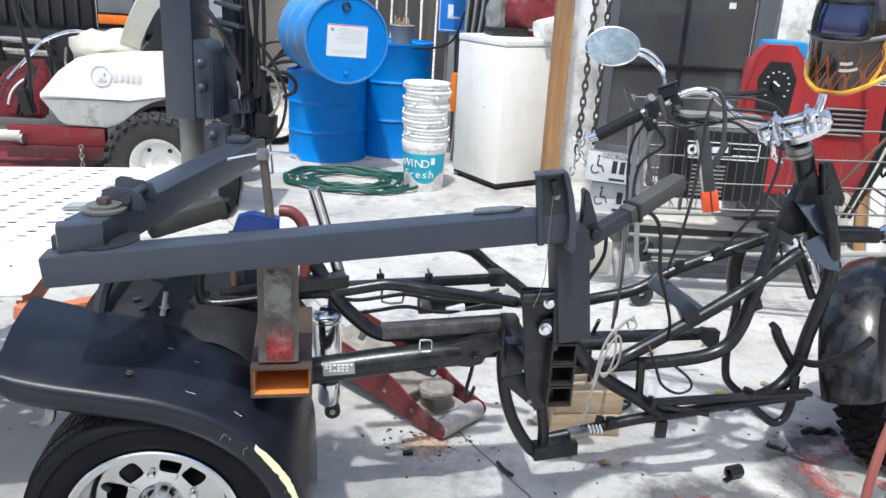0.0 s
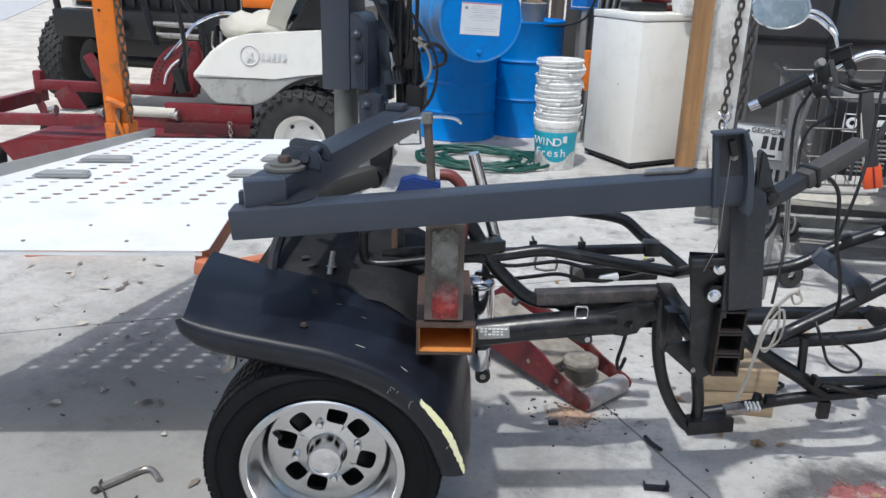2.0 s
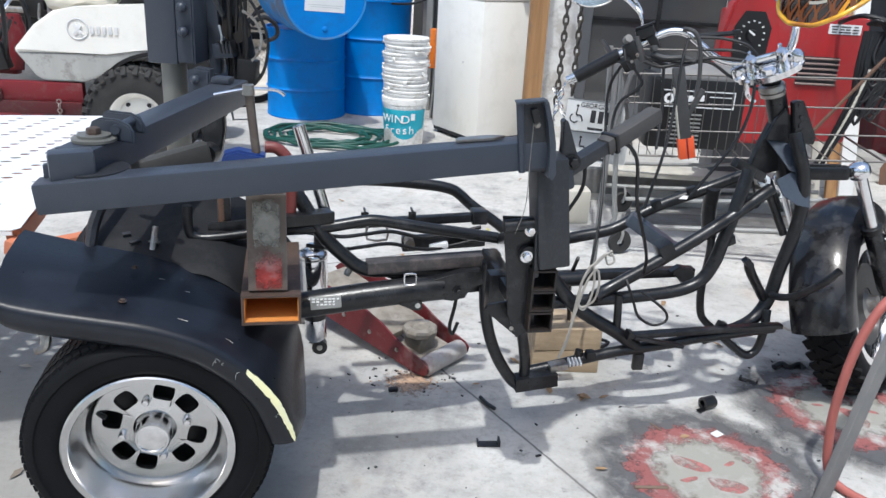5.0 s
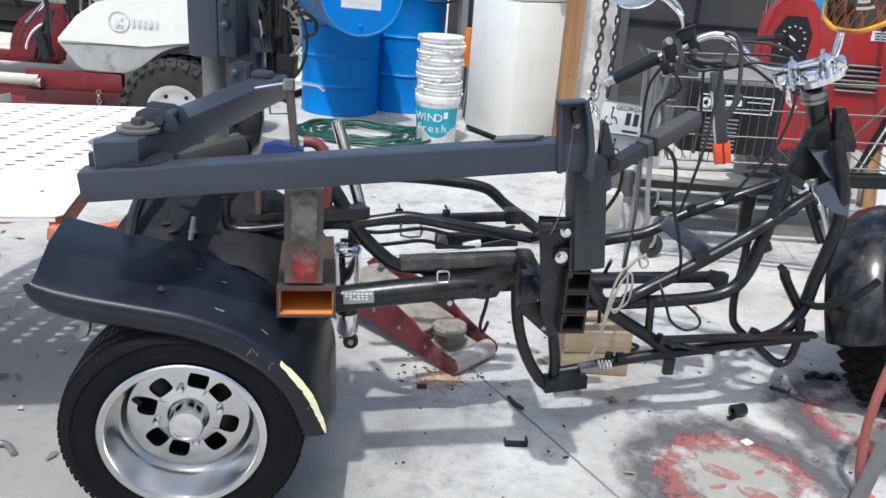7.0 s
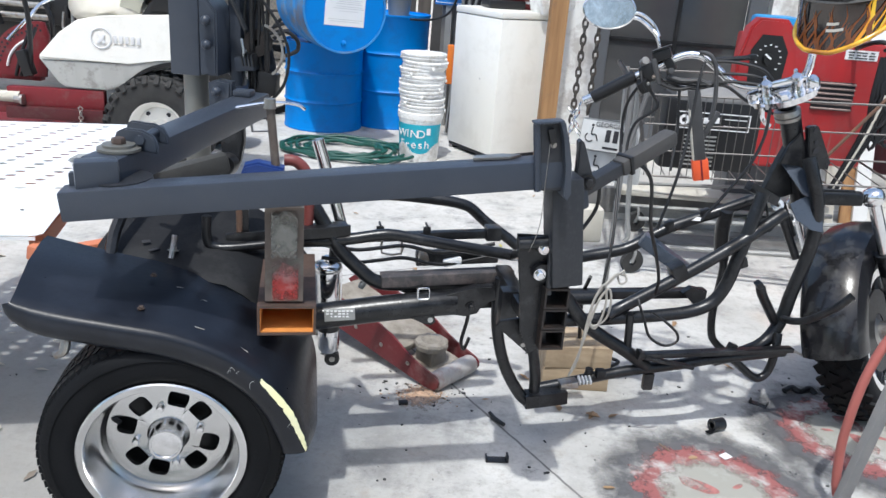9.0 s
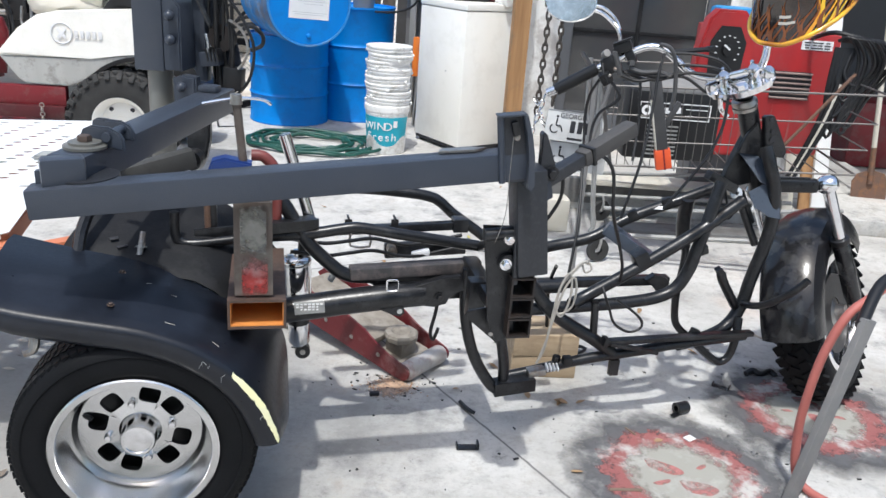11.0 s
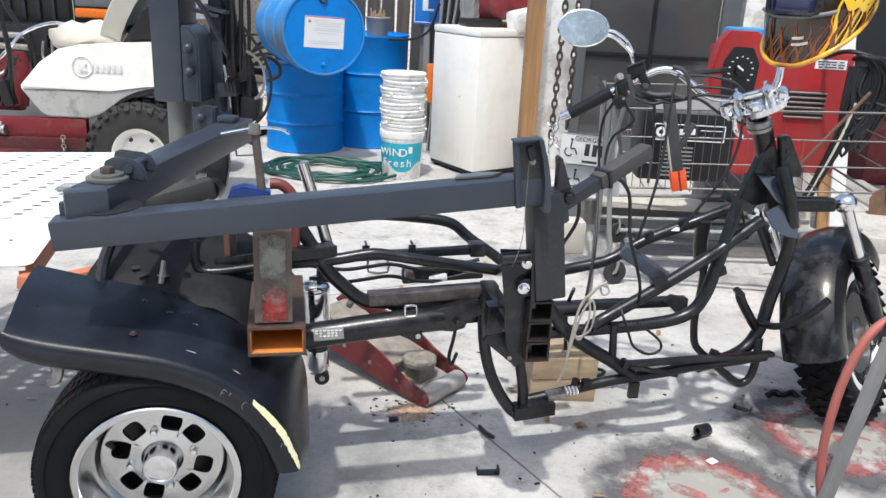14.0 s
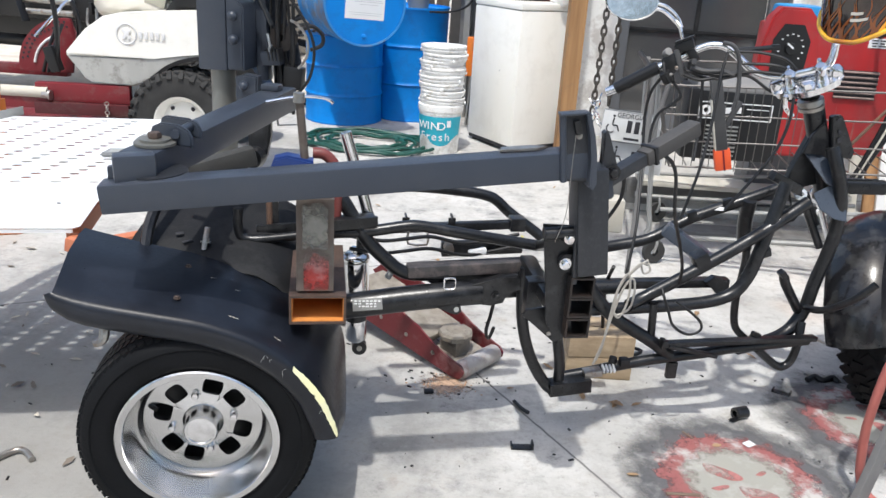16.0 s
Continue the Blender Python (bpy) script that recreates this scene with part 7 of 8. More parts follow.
def orange_post():
    p = thing("hoist_post", "orange painted steel hoist post with a hanging chain", "hoist", pose(-2.52, 3.34, 0, 0, 0, 12))
    part("column", box(0.105, 0.09, 2.6, pose(0, 0, 1.3), 0.006), ORANGE_PAINT, p)
    part("collar", box(0.125, 0.11, 0.16, pose(0.005, 0, 0.60), 0.006), ORANGE_PAINT, p)
    part("handle", tube([(-0.02, -0.07, 0.80), (0.02, -0.075, 0.79), (0.065, -0.07, 0.765)], 0.016, 8), ORANGE_PAINT, p)
    part("latch", box(0.025, 0.02, 0.13, pose(0.02, -0.06, 0.69, 0, 8, 0), 0.004), RUST, p)
    part("pin", tube([(0.01, -0.065, 0.73), (0.05, -0.07, 0.60)], 0.009, 8), ORANGE_PAINT, p)
    part("jib", box(0.16, 0.08, 0.08, pose(0.05, -0.02, 2.62), 0.005), ORANGE_PAINT, p)
    part("pin_hole", lathe([(0, 0), (0.007, 0), (0.007, 0.002), (0, 0.002)], 10, face_to((-0.02, -0.046, 1.22), (0, -1, 0))), INK_BLACK, p)
    part("base", box(0.62, 0.13, 0.07, pose(-0.21, -0.06, 0.035, 0, 0, 16), 0.01), ORANGE_PAINT, p)


orange_post()


def chain(name, a, b, label, r=0.013, wire=0.0035, mat=RUST, sag=0.0, group="", parent=None):
    """Interlocking oval links from a to b."""
    a, b = Vector(a), Vector(b)
    n = max(3, int((b - a).length / (r * 2.3)))
    bm = bmesh.new()
    for i in range(n + 1):
        q = a.lerp(b, i / n) + Vector((0, 0, -sag * 4 * (i / n) * (1 - i / n)))
        m = Matrix.Translation(q) @ (b - a).to_track_quat("Y", "Z").to_matrix().to_4x4() @ pose(0, 0, 0, 0, 90 * (i % 2) + 20, 0)
        ring = [(0.7 * r * math.cos(t), 1.6 * r * math.sin(t), 0) for t in [2 * math.pi * k / 10 for k in range(11)]]
        tube([m @ Vector(p) for p in ring], wire, 5, 1, bm)
    ob = solid(name, bm, mat, label, "chain", group)
    return ob


# rafter out of view, added only to carry the hanging chains
solid("rafter", bar((0.48, 4.32, 2.97), (0.48, 6.62, 2.97), 0.07, 0.09, 0.004), WOOD, "unseen timber rafter added to hang the chains from", "rafter", kind="structure")
chain("hoist_chain", (-2.45, 3.30, 2.585), (-2.40, 3.27, 0.72), "dark rusty steel chain hanging beside the orange post", 0.018, 0.0045, CHAIN_DARK)
chain("chain", (0.455, 4.42, 2.93), (0.42, 4.6, 0.66), "dark weathered steel chain hanging down in front of the wall", 0.0195, 0.0068, CHAIN_DARK, group="hanging chains")
chain("chain", (0.505, 4.46, 2.93), (0.507, 4.62, 0.72), "dark weathered steel chain hanging down in front of the wall", 0.0195, 0.0068, CHAIN_DARK, group="hanging chains")
chain("bright_chain", (0.41, 4.55, 0.72), (0.55, 4.5, 0.56), "bright steel chain end bunched near the cart", 0.018, 0.005, CHROME, sag=0.06)
chain("bright_chain", (0.45, 4.52, 0.75), (0.40, 4.5, 0.55), "bright steel chain end bunched near the cart", 0.018, 0.005, CHROME)


# ---- shopping cart with the welder, charger and number plates ----
def cart():
    k = thing("shopping_cart", "wire shopping cart loaded with shop equipment", "cart", pose(0, 0, 0))
    def wire(name, a, b, r=0.0035):
        part(name, tube([a, b], r, 6), WIRE_DARK, k)
    x0, x1, ya, yb = 0.80, 1.98, 3.85, 4.75
    for z, lean, r in ((0.55, 0.0, 0.006), (0.68, 0.02, 0.0045), (0.81, 0.03, 0.0045), (0.95, 0.05, 0.0055)):
        wire("long_wire", (x0 - lean * 2, ya - lean, z), (x1 + lean, ya - lean, z + 0.06), r)
        wire("long_wire", (x0 - lean * 2, yb + lean, z), (x1 + lean, yb + lean, z + 0.06), r)
        wire("end_wire", (x0 - lean * 2, ya - lean, z), (x0 - lean * 2, yb + lean, z), r)
        wire("end_wire", (x1 + lean, ya - lean, z + 0.06), (x1 + lean, yb + lean, z + 0.06), r)
    for i in range(15):
        x = x0 - 0.02 + 0.041 * i
        wire("upright_wire", (x, ya, 0.55), (x - 0.02, ya - 0.05, 0.95 + 0.0019 * i), 0.0021)
    for i in range(22):
        y = ya + 0.041 * i
        wire("upright_wire", (x0, y, 0.55), (x0 - 0.10, y, 0.95), 0.0021)
    for i in range(14):
        x = x0 + 0.085 * i
        wire("floor_wire", (x, ya, 0.55 + 0.004 * i), (x, yb, 0.55 + 0.004 * i), 0.003)
    # chassis below the basket
    for y in (ya + 0.08, yb - 0.08):
        part("chassis_tube", tube([(0.70, y, 0.98), (0.72, y, 0.60), (0.76, y, 0.22), (0.86, y, 0.16), (2.0, y, 0.22)], 0.013, 8), GREY_STEEL, k)
        part("chassis_tube", tube([(0.80, y, 0.30), (1.3, y, 0.33), (2.0, y, 0.40)], 0.011, 8), GREY_STEEL, k)
    for x, y in ((0.80, ya + 0.08), (0.88, yb - 0.08), (1.95, ya + 0.08), (1.95, yb - 0.08)):
        c = Matrix.Translation((x, y, 0.065)) @ pose(0, 0, 0, 90, 0, 25)
        wh = part("caster", lathe([(0.02, -0.014), (0.06, -0.015), (0.065, 0), (0.06, 0.015), (0.02, 0.014)], 24, c, close=True), DUSTY_RUBBER, k)
        part("fork", tube([(x, y - 0.02, 0.065), (x + 0.01, y - 0.02, 0.12), (x, y, 0.17)], 0.008, 6), GREY_STEEL, wh)
    part("handle", tube([(0.66, ya - 0.02, 0.99), (0.66, yb + 0.02, 0.99)], 0.014, 10), BLACK_PLASTIC, k)


cart()


def number_plate(m, label):
    p = thing("number_plate", label, "number plate", m, group="number plates")
    part("plate", box(0.305, 0.002, 0.155, None, 0.004), PLATE_GREY, p)
    part("frame_line", box(0.295, 0.001, 0.004, pose(0, -0.0015, 0.072)), INK, p)
    return p


p1 = number_plate(pose(0.605, 4.03, 0.69, -8, 5, 8), "white number plate with a wheelchair symbol, hung on the cart")
words("lettering", "GEORGIA", 0.034, INK_BLACK, pose(-0.01, -0.003, 0.052, 90), p1)


def plate_marks(p, bars):
    for x, w, h in bars:
        part("digit_bar", box(w, 0.001, h, pose(x, -0.002, 0.0), 0.001), INK_BLACK, p)
    part("symbol", tube([(-0.095, -0.003, 0.035), (-0.097, -0.003, 0.0), (-0.075, -0.003, -0.002), (-0.062, -0.003, -0.03)], 0.0035, 6), INK_BLACK, p)
    part("symbol", tube([(-0.105 + 0.022 * math.cos(t), -0.003, -0.018 + 0.022 * math.sin(t)) for t in [2.2 + 0.5 * k for k in range(8)]], 0.003, 6), INK_BLACK, p)
    part("symbol_head", lathe([(0, 0), (0.007, 0), (0.007, 0.001), (0, 0.001)], 12, pose(-0.096, -0.002, 0.045, 90)), INK_BLACK, p)
    part("county_bar", box(0.08, 0.001, 0.012, pose(0.01, -0.002, -0.062)), INK_BLACK, p)


plate_marks(p1, ((-0.01, 0.026, 0.062), (0.03, 0.026, 0.062), (0.07, 0.026, 0.062), (0.11, 0.026, 0.062)))
p2_ = number_plate(pose(0.64, 4.06, 0.525, -6, 3, 6), "second white number plate below the first")
plate_marks(p2_, ((0.0, 0.03, 0.062), (0.045, 0.03, 0.062), (0.09, 0.03, 0.062)))


def charger():
    c = thing("battery_charger", "black battery charger with a white panel outline in the cart", "battery charger", pose(1.09, 4.16, 0.56, 0, 0, 5))
    part("case", box(0.48, 0.26, 0.36, pose(0, 0, 0.18), 0.02), BLACK_PLASTIC, c)
    part("rounded_top", lathe([(0, -0.2), (0.12, -0.2), (0.13, -0.18), (0.13, 0.18), (0.12, 0.2), (0, 0.2)], 24, pose(0, 0, 0.36, 0, 90, 0) @ Matrix.Diagonal((0.5, 1, 1, 1))), GREY_BAR, c, "grey rounded top")
    for w, h, x, z in ((0.36, 0.005, 0, 0.295), (0.36, 0.005, 0, 0.215), (0.005, 0.085, -0.18, 0.255), (0.005, 0.085, 0.18, 0.255), (0.11, 0.005, 0.11, 0.235), (0.11, 0.004, 0.11, 0.27)):
        part("panel_line", box(w, 0.003, h, pose(x, -0.132, z)), INK_WHITE, c)
    part("brand_disc", lathe([(0.012, 0), (0.026, 0), (0.026, 0.002), (0.012, 0.002)], 20, pose(-0.145, -0.1325, 0.255, 90), close=True), INK_WHITE, c)
    part("brand_bar", box(0.13, 0.003, 0.03, pose(-0.035, -0.132, 0.258, 0, -4, 0), 0.003), INK_WHITE, c)
    for i in range(8):
        part("vent", box(0.16, 0.004, 0.008, pose(-0.05, -0.132, 0.03 + 0.021 * i)), GREY_STEEL, c)


charger()


LOUVRE_GREY = material("louvre_grey", (0.26, 0.20, 0.18), 0.5, second=(0.16, 0.10, 0.09), scale=30, bump=0.05)
STREAK_RED = material("streak_red", (0.30, 0.07, 0.065), 0.7, second=(0.20, 0.04, 0.04), scale=25, bump=0.05)


def welder():
    w = thing("welder", "red stick welder with a dial and louvred side", "welder", pose(1.455, 4.52, 0.56, 0, 0, 6))
    out = [(-0.15, 0.0), (0.15, 0.0), (0.15, 0.55), (0.115, 0.71), (0.07, 0.76), (-0.07, 0.76), (-0.115, 0.71), (-0.15, 0.55)]
    part("front_hood", prism([(x - 0.12, z) for x, z in out], 0.10, pose(0, -0.14, 0, 90), 0.012), BRIGHT_RED, w, "red front hood")
    part("case", box(0.68, 0.36, 0.66, pose(0.19, 0.05, 0.335), 0.02), BRIGHT_RED, w)
    dial = part("dial_plate", prism([(-0.085, -0.13), (0.085, -0.13), (0.095, 0.05), (0.05, 0.13), (-0.05, 0.13), (-0.095, 0.05)], 0.004, pose(-0.12, -0.241, 0.55, 90), 0.001), BLACK_PLASTIC, w, "black amperage dial plate")
    for k in range(11):
        a = radians(-40 + k * 26)
        part("dial_mark", box(0.010, 0.003, 0.006, pose(-0.12 + 0.062 * math.cos(a), -0.247, 0.56 + 0.072 * math.sin(a))), INK_WHITE, dial)
    part("dial_knob", lathe([(0.03, 0), (0.028, 0.02), (0, 0.022)], 20, pose(-0.12, -0.245, 0.56, 90)), BLACK_PLASTIC, dial)
    part("pointer", box(0.04, 0.004, 0.009, pose(-0.13, -0.268, 0.575, 0, 35, 0)), INK_WHITE, dial)
    part("vent_recess", box(0.215, 0.004, 0.150, pose(0.30, -0.1315, 0.385), 0.001), INK_BLACK, w, "dark louvred vent")
    for i in range(6):
        part("louvre", box(0.215, 0.014, 0.0075, pose(0.30, -0.137, 0.318 + 0.0265 * i, 25, 0, 0), 0.002), LOUVRE_GREY, w)
    label = part("rating_label", box(0.17, 0.003, 0.050, pose(0.40, -0.132, 0.605)), INK_WHITE, w, "white printed rating label")
    for i in range(3):
        for x in (0.345, 0.385, 0.415, 0.455):
            part("lettering", box(0.022 + 0.006 * ((i + int(x * 200)) % 3), 0.002, 0.006, pose(x, -0.1345, 0.590 + 0.014 * i)), INK_BLACK, label)
    for x, z, n in ((-0.26, 0.12, 0.16), (-0.20, 0.06, 0.22), (-0.10, 0.03, 0.12), (0.02, 0.05, 0.18), (0.10, 0.10, 0.2), (0.22, 0.04, 0.24), (0.33, 0.08, 0.14)):
        deep = -0.2412 if x < 0.03 else -0.1312
        part("streak", prism([(x, z), (x + 0.010, z - 0.01), (x + 0.014, z + n * 0.4), (x + 0.006, z + n), (x + 0.002, z + n * 0.5)], 0.0008, pose(0, deep, 0, 90)), STREAK_RED, w, "dull streak of worn paint")
    part("handle", tube([(0.30, -0.05, 0.66), (0.30, -0.05, 0.74), (0.33, 0.0, 0.76), (0.33, 0.1, 0.74), (0.32, 0.12, 0.66)], 0.014, 8), BRIGHT_RED, w)


welder()
solid("blue_case", box(0.24, 0.18, 0.22, pose(1.54, 5.0, 1.20, 0, 0, 8), 0.03), BLUE_PLASTIC, "sky-blue plastic case with a white rim behind the welder", "case")
solid("case_stand", box(0.30, 0.22, 0.99, pose(1.54, 5.0, 0.595, 0, 0, 8), 0.01), DOOR_GREY, "dark cabinet behind the welder", "cabinet")
cab = thing("welding_cable", "thick black welding cables hung in loops beside the welder", "cable")
rng = random.Random(31)
for k in range(11):
    o, low, wide = 0.012 * k, rng.uniform(0.72, 1.02), rng.uniform(0.05, 0.13)
    part("loop", tube([(1.90 + o, 4.24, 1.21), (1.94 + o, 4.20 - 0.01 * k, 1.23), (1.97 + o + wide * 0.5, 4.18 - 0.01 * k, 1.12), (1.96 + o * 0.8 + wide * 0.3, 4.17, (low + 1.1) / 2), (1.92 + o * 0.7, 4.17, low), (1.88 + o * 0.6, 4.19, (low + 1.12) / 2), (1.89 + o * 0.8, 4.22, 1.18)], 0.009, 8), BLACK_PLASTIC, cab)
for k in range(5):
    part("cable_tail", tube([(1.90 + 0.02 * k, 4.18, 1.0), (1.86 + 0.015 * k, 4.17, 0.8), (1.80 + 0.01 * k, 4.16, 0.6), (1.76 + 0.01 * k, 4.15, 0.50)], 0.008, 6), CLOTH if k == 2 else BLACK_PLASTIC, cab)
part("hook", tube([(1.83, 4.42, 1.2), (1.88, 4.25, 1.25), (2.05, 4.2, 1.22)], 0.012, 8), BLACK_PLASTIC, cab)
part("cart_rod", tube([(1.62, 4.02, 0.62), (1.92, 3.98, 1.08)], 0.009, 8), RUST, cab)


def saw():
    s = thing("hand_tool", "grey handled cutting tool with an orange-red tip on the cart", "tool", pose(0.975, 3.70, 0.805, 0, -14, 0))
    part("body", box(0.055, 0.04, 0.34, pose(0, 0, 0.04), 0.008), TOOL_DARK, s)
    part("side_strip", box(0.006, 0.042, 0.24, pose(-0.028, 0, 0.0), 0.002), CLOTH, s)
    part("tip", box(0.075, 0.045, 0.10, pose(-0.0, 0, -0.17), 0.008), TIP_RED, s, "orange-red tip")
    part("tip_split", box(0.008, 0.047, 0.10, pose(0.004, 0, -0.17)), RED_PAINT, s)
    part("hook", tube([(0.0, 0.02, 0.10), (0.0, 0.10, 0.135), (0.0, 0.115, 0.10)], 0.006, 6), TOOL_DARK, s)
    part("trigger", bar((0.02, 0, -0.02), (0.10, 0, 0.09), 0.03, 0.025), TOOL_DARK, s)


saw()
solid("upright_bar", tube([(0.655, 3.75, 1.0), (0.66, 3.74, 0.6), (0.66, 3.73, 0.0)], 0.013, 8), GREY_BAR, "grey steel upright leaning at the cart", "bar")
solid("upright_bar", tube([(0.73, 3.76, 0.98), (0.70, 3.78, 0.8), (0.66, 3.76, 0.62)], 0.011, 8), GREY_BAR, "bent grey tube by the cart", "bar")
# boards and beam behind the cart
solid("steel_beam", bar((0.35, 4.85, 0.13), (1.95, 4.98, 0.13), 0.06, 0.16), BEAM_GREY, "dark weathered steel beam lying on the concrete", "beam")
solid("plank", bar((0.75, 4.78, 0.235), (2.0, 4.86, 0.235), 0.22, 0.03, 0.004), CLOTH, "pale weathered plank on the beam", "plank")
solid("plank", bar((0.9, 4.45, 0.03), (2.3, 4.62, 0.03), 0.16, 0.04, 0.004), BEAM_GREY, "grey weathered plank on the concrete", "plank")
solid("pale_block", box(0.16, 0.14, 0.20, pose(0.575, 4.42, 0.10, 0, 0, 12), 0.02), CLOTH, "pale chipped block beside the cart", "block")

# things leaning at the jamb, and the shovel
for i, (x, mat, lab, w) in enumerate(((2.08, WOOD, "brown board leaning on the white jamb", 0.09), (1.97, CLOTH, "pale board leaning on the white jamb", 0.07), (2.16, TRIM_WHITE, "white board leaning on the jamb", 0.10))):
    solid("leaning_board", bar((x + 0.12, 4.95, 0.0), (x + 0.03, 5.27, 1.55), w, 0.02, 0.003), mat, lab, "board", group="leaning boards")


def shovel():
    s = thing("shovel", "flat rusty shovel with a pale wooden handle leaning in the doorway", "shovel", pose(2.79, 5.45, 0.0, -6, -5, 0))
    part("blade", prism([(-0.115, 0.0), (0.115, 0.0), (0.12, 0.22), (0.09, 0.27), (0.03, 0.29), (-0.03, 0.29), (-0.09, 0.27), (-0.12, 0.22)], 0.006, pose(0, 0, 0.0, 90), 0.001), RUST, s, "worn flat blade")
    part("socket", tube([(0, -0.006, 0.20), (0, -0.01, 0.45)], 0.022, 10, taper=0.018), RUST, s)
    part("shaft", tube([(0, -0.01, 0.42), (0, -0.01, 1.45)], 0.017, 10), CLOTH, s)


shovel()
solid("red_bin", box(0.9, 0.6, 0.55, pose(3.6, 7.2, 0.28), 0.03), RED_PAINT, "dark red bin inside the shed", "bin")


# ---- helmet on the far handlebar ----
def helmet():
    """Flip-up hood turned to the left, its lower edge rising from the chin to the ear."""
    m = TR @ pose(1.717, 0.107, 1.438, 0, 0, -64) @ Matrix.Scale(0.87, 4)
    h = thing("welding_helmet", "black welding helmet with orange flame artwork hung on the handlebar", "helmet", m)

    def skin(deg, t, off=0.0):
        """Point of the shell: deg from the front towards the ear, t from lower edge to crown."""
        a = radians(deg)
        rise = 0.165 * (max(0.0, abs(deg) - 12) / 95) ** 1.4
        z = -0.115 + rise + (0.26 - rise) * t
        swell = 1 - 0.10 * (1 - t) ** 2 - 0.28 * max(0.0, t - 0.6) ** 2 * 2.5
        rx, ry = (0.150 + off) * swell, (0.185 + off) * swell
        flat = 1 - 0.08 * math.cos(a) ** 4
        return Vector((rx * math.sin(a), -ry * math.cos(a) * flat, z))

    degs = [-90 + 7.5 * j for j in range(29)]
    part("shell", sheet([[skin(d, i / 12) for d in degs] for i in range(13)], 0.004), GLOSS_SHELL, h, "glossy black shell")
    part("rim", tube([skin(d, 0.012, 0.004) for d in degs], 0.0070, 10, 2), RIM_PAINT, h, "yellow-orange rim burnt to brown in places")
    part("lens", sheet([[skin(d, t, 0.006) for d in (-26, -18, -9, 0, 9, 18, 26)] for t in (0.60, 0.70, 0.80, 0.90)], 0.004), PURPLE_GLASS, h, "dark violet lens")
    edge = [(-30, 0.57), (-15, 0.57), (0, 0.57), (15, 0.57), (30, 0.57), (31, 0.75), (30, 0.93), (15, 0.93), (0, 0.93), (-15, 0.93), (-30, 0.93), (-31, 0.75), (-30, 0.57)]
    part("lens_frame", tube([skin(d, t, 0.007) for d, t in edge], 0.0085, 8, 2), GLOSS_BLACK, h, "black lens frame")
    part("lens_ledge", tube([skin(d, 0.545, 0.007) for d in range(-42, 50, 7)], 0.006, 8, 2), GREY_BAR, h, "pale highlight ledge under the lens")
    rng = random.Random(3)
    for j in range(34):
        d0 = -40 + 4.6 * j + rng.uniform(-2, 2)
        side = d0 > 42
        top = rng.uniform(0.5, 0.98) if side else rng.uniform(0.2, 0.5)
        wide = rng.uniform(1.4, 3.4) if side else rng.uniform(0.8, 2.2)
        strip = []
        for i in range(9):
            t = i / 8
            d = d0 + 3.5 * math.sin(t * 7 + j * 1.7) + 8 * t
            w = wide * (1 - t) ** 0.8 + 0.15
            strip.append([skin(d + k, 0.02 + top * t, 0.0025 + 0.0004 * (j % 3)) for k in (-w, w)])
        part("flame", sheet(strip, 0.001), (FLAME_ORANGE, FLAME_YELLOW, FLAME_DARK)[j % 3] if side else FLAME_DARK, h, "orange flame artwork")
    for d0, t0, rr in ((66, 0.66, 0.16), (84, 0.50, 0.12)):
        blot = [[skin(d0 + 11 * r * math.cos(q) * (1 + 0.2 * math.sin(3 * q)), t0 + rr * r * math.sin(q), 0.004) for q in [0.35 * k for k in range(19)]] for r in (0.15, 0.6, 1.0)]
        part("flame_patch", sheet(blot, 0.001), FLAME_YELLOW, h, "plain yellow-orange patch")
    for t0, w in ((0.30, 9), (0.23, 13)):
        part("lettering", sheet([[skin(d, t0 + k, 0.005) for d in (8, 8 + w * 0.7, 8 + w * 1.4)] for k in (0, 0.03)], 0.001), CLOTH, h)
    part("knob", lathe([(0, 0.03), (0.02, 0.028), (0.026, 0.0), (0, 0)], 8, pose(0.14, 0.0, 0.11, 0, 80, 0)), BLACK_PLASTIC, h)
    part("headband", tube([(-0.12, 0.02, 0.02), (0.0, 0.13, 0.0), (0.12, 0.02, 0.02)], 0.012, 8), BLACK_PLASTIC, h)


GLOSS_SHELL = material("glossy_shell", (0.010, 0.009, 0.009), 0.12, bump=0, coat=0.8, second=(0.045, 0.016, 0.005), scale=14, amount=0.9)
RIM_PAINT = material("rim_paint", (0.85, 0.50, 0.03), 0.2, second=(0.30, 0.09, 0.012), scale=13, bump=0, amount=0.9, coat=0.6)
FLAME_DARK = material("flame_dark", (0.22, 0.06, 0.010), 0.2, second=(0.06, 0.016, 0.004), scale=14, bump=0, coat=0.6)
helmet()


# ---- small things by the washer ----
pail = thing("pail", "galvanised pail of wooden sticks on the drum", "pail", pose(-1.10, 7.06, 0.978))
part("body", lathe([(0, 0.0), (0.088, 0.0), (0.106, 0.16), (0.110, 0.165), (0.106, 0.17), (0.099, 0.16), (0.08, 0.02)], 28), GREY_STEEL, pail)
rng = random.Random(8)
for k in range(16):
    a, t = rng.uniform(0, 6.28), rng.uniform(0.01, 0.07)
    part("stick", tube([(t * math.cos(a), t * math.sin(a), 0.02), (1.3 * t * math.cos(a), 1.3 * t * math.sin(a), rng.uniform(0.18, 0.25))], 0.007, 6), PINE, pail)
sign = thing("parking_sign", "blue and white parking sign on a galvanised post", "sign", pose(-0.70, 7.34, 0, 0, 0, -10))
part("post", box(0.06, 0.04, 1.6, pose(0, 0.03, 0.8), 0.004), GREY_STEEL, sign)
part("plate", box(0.26, 0.004, 0.46, pose(0, 0, 1.32), 0.002), SIGN_BLUE, sign)
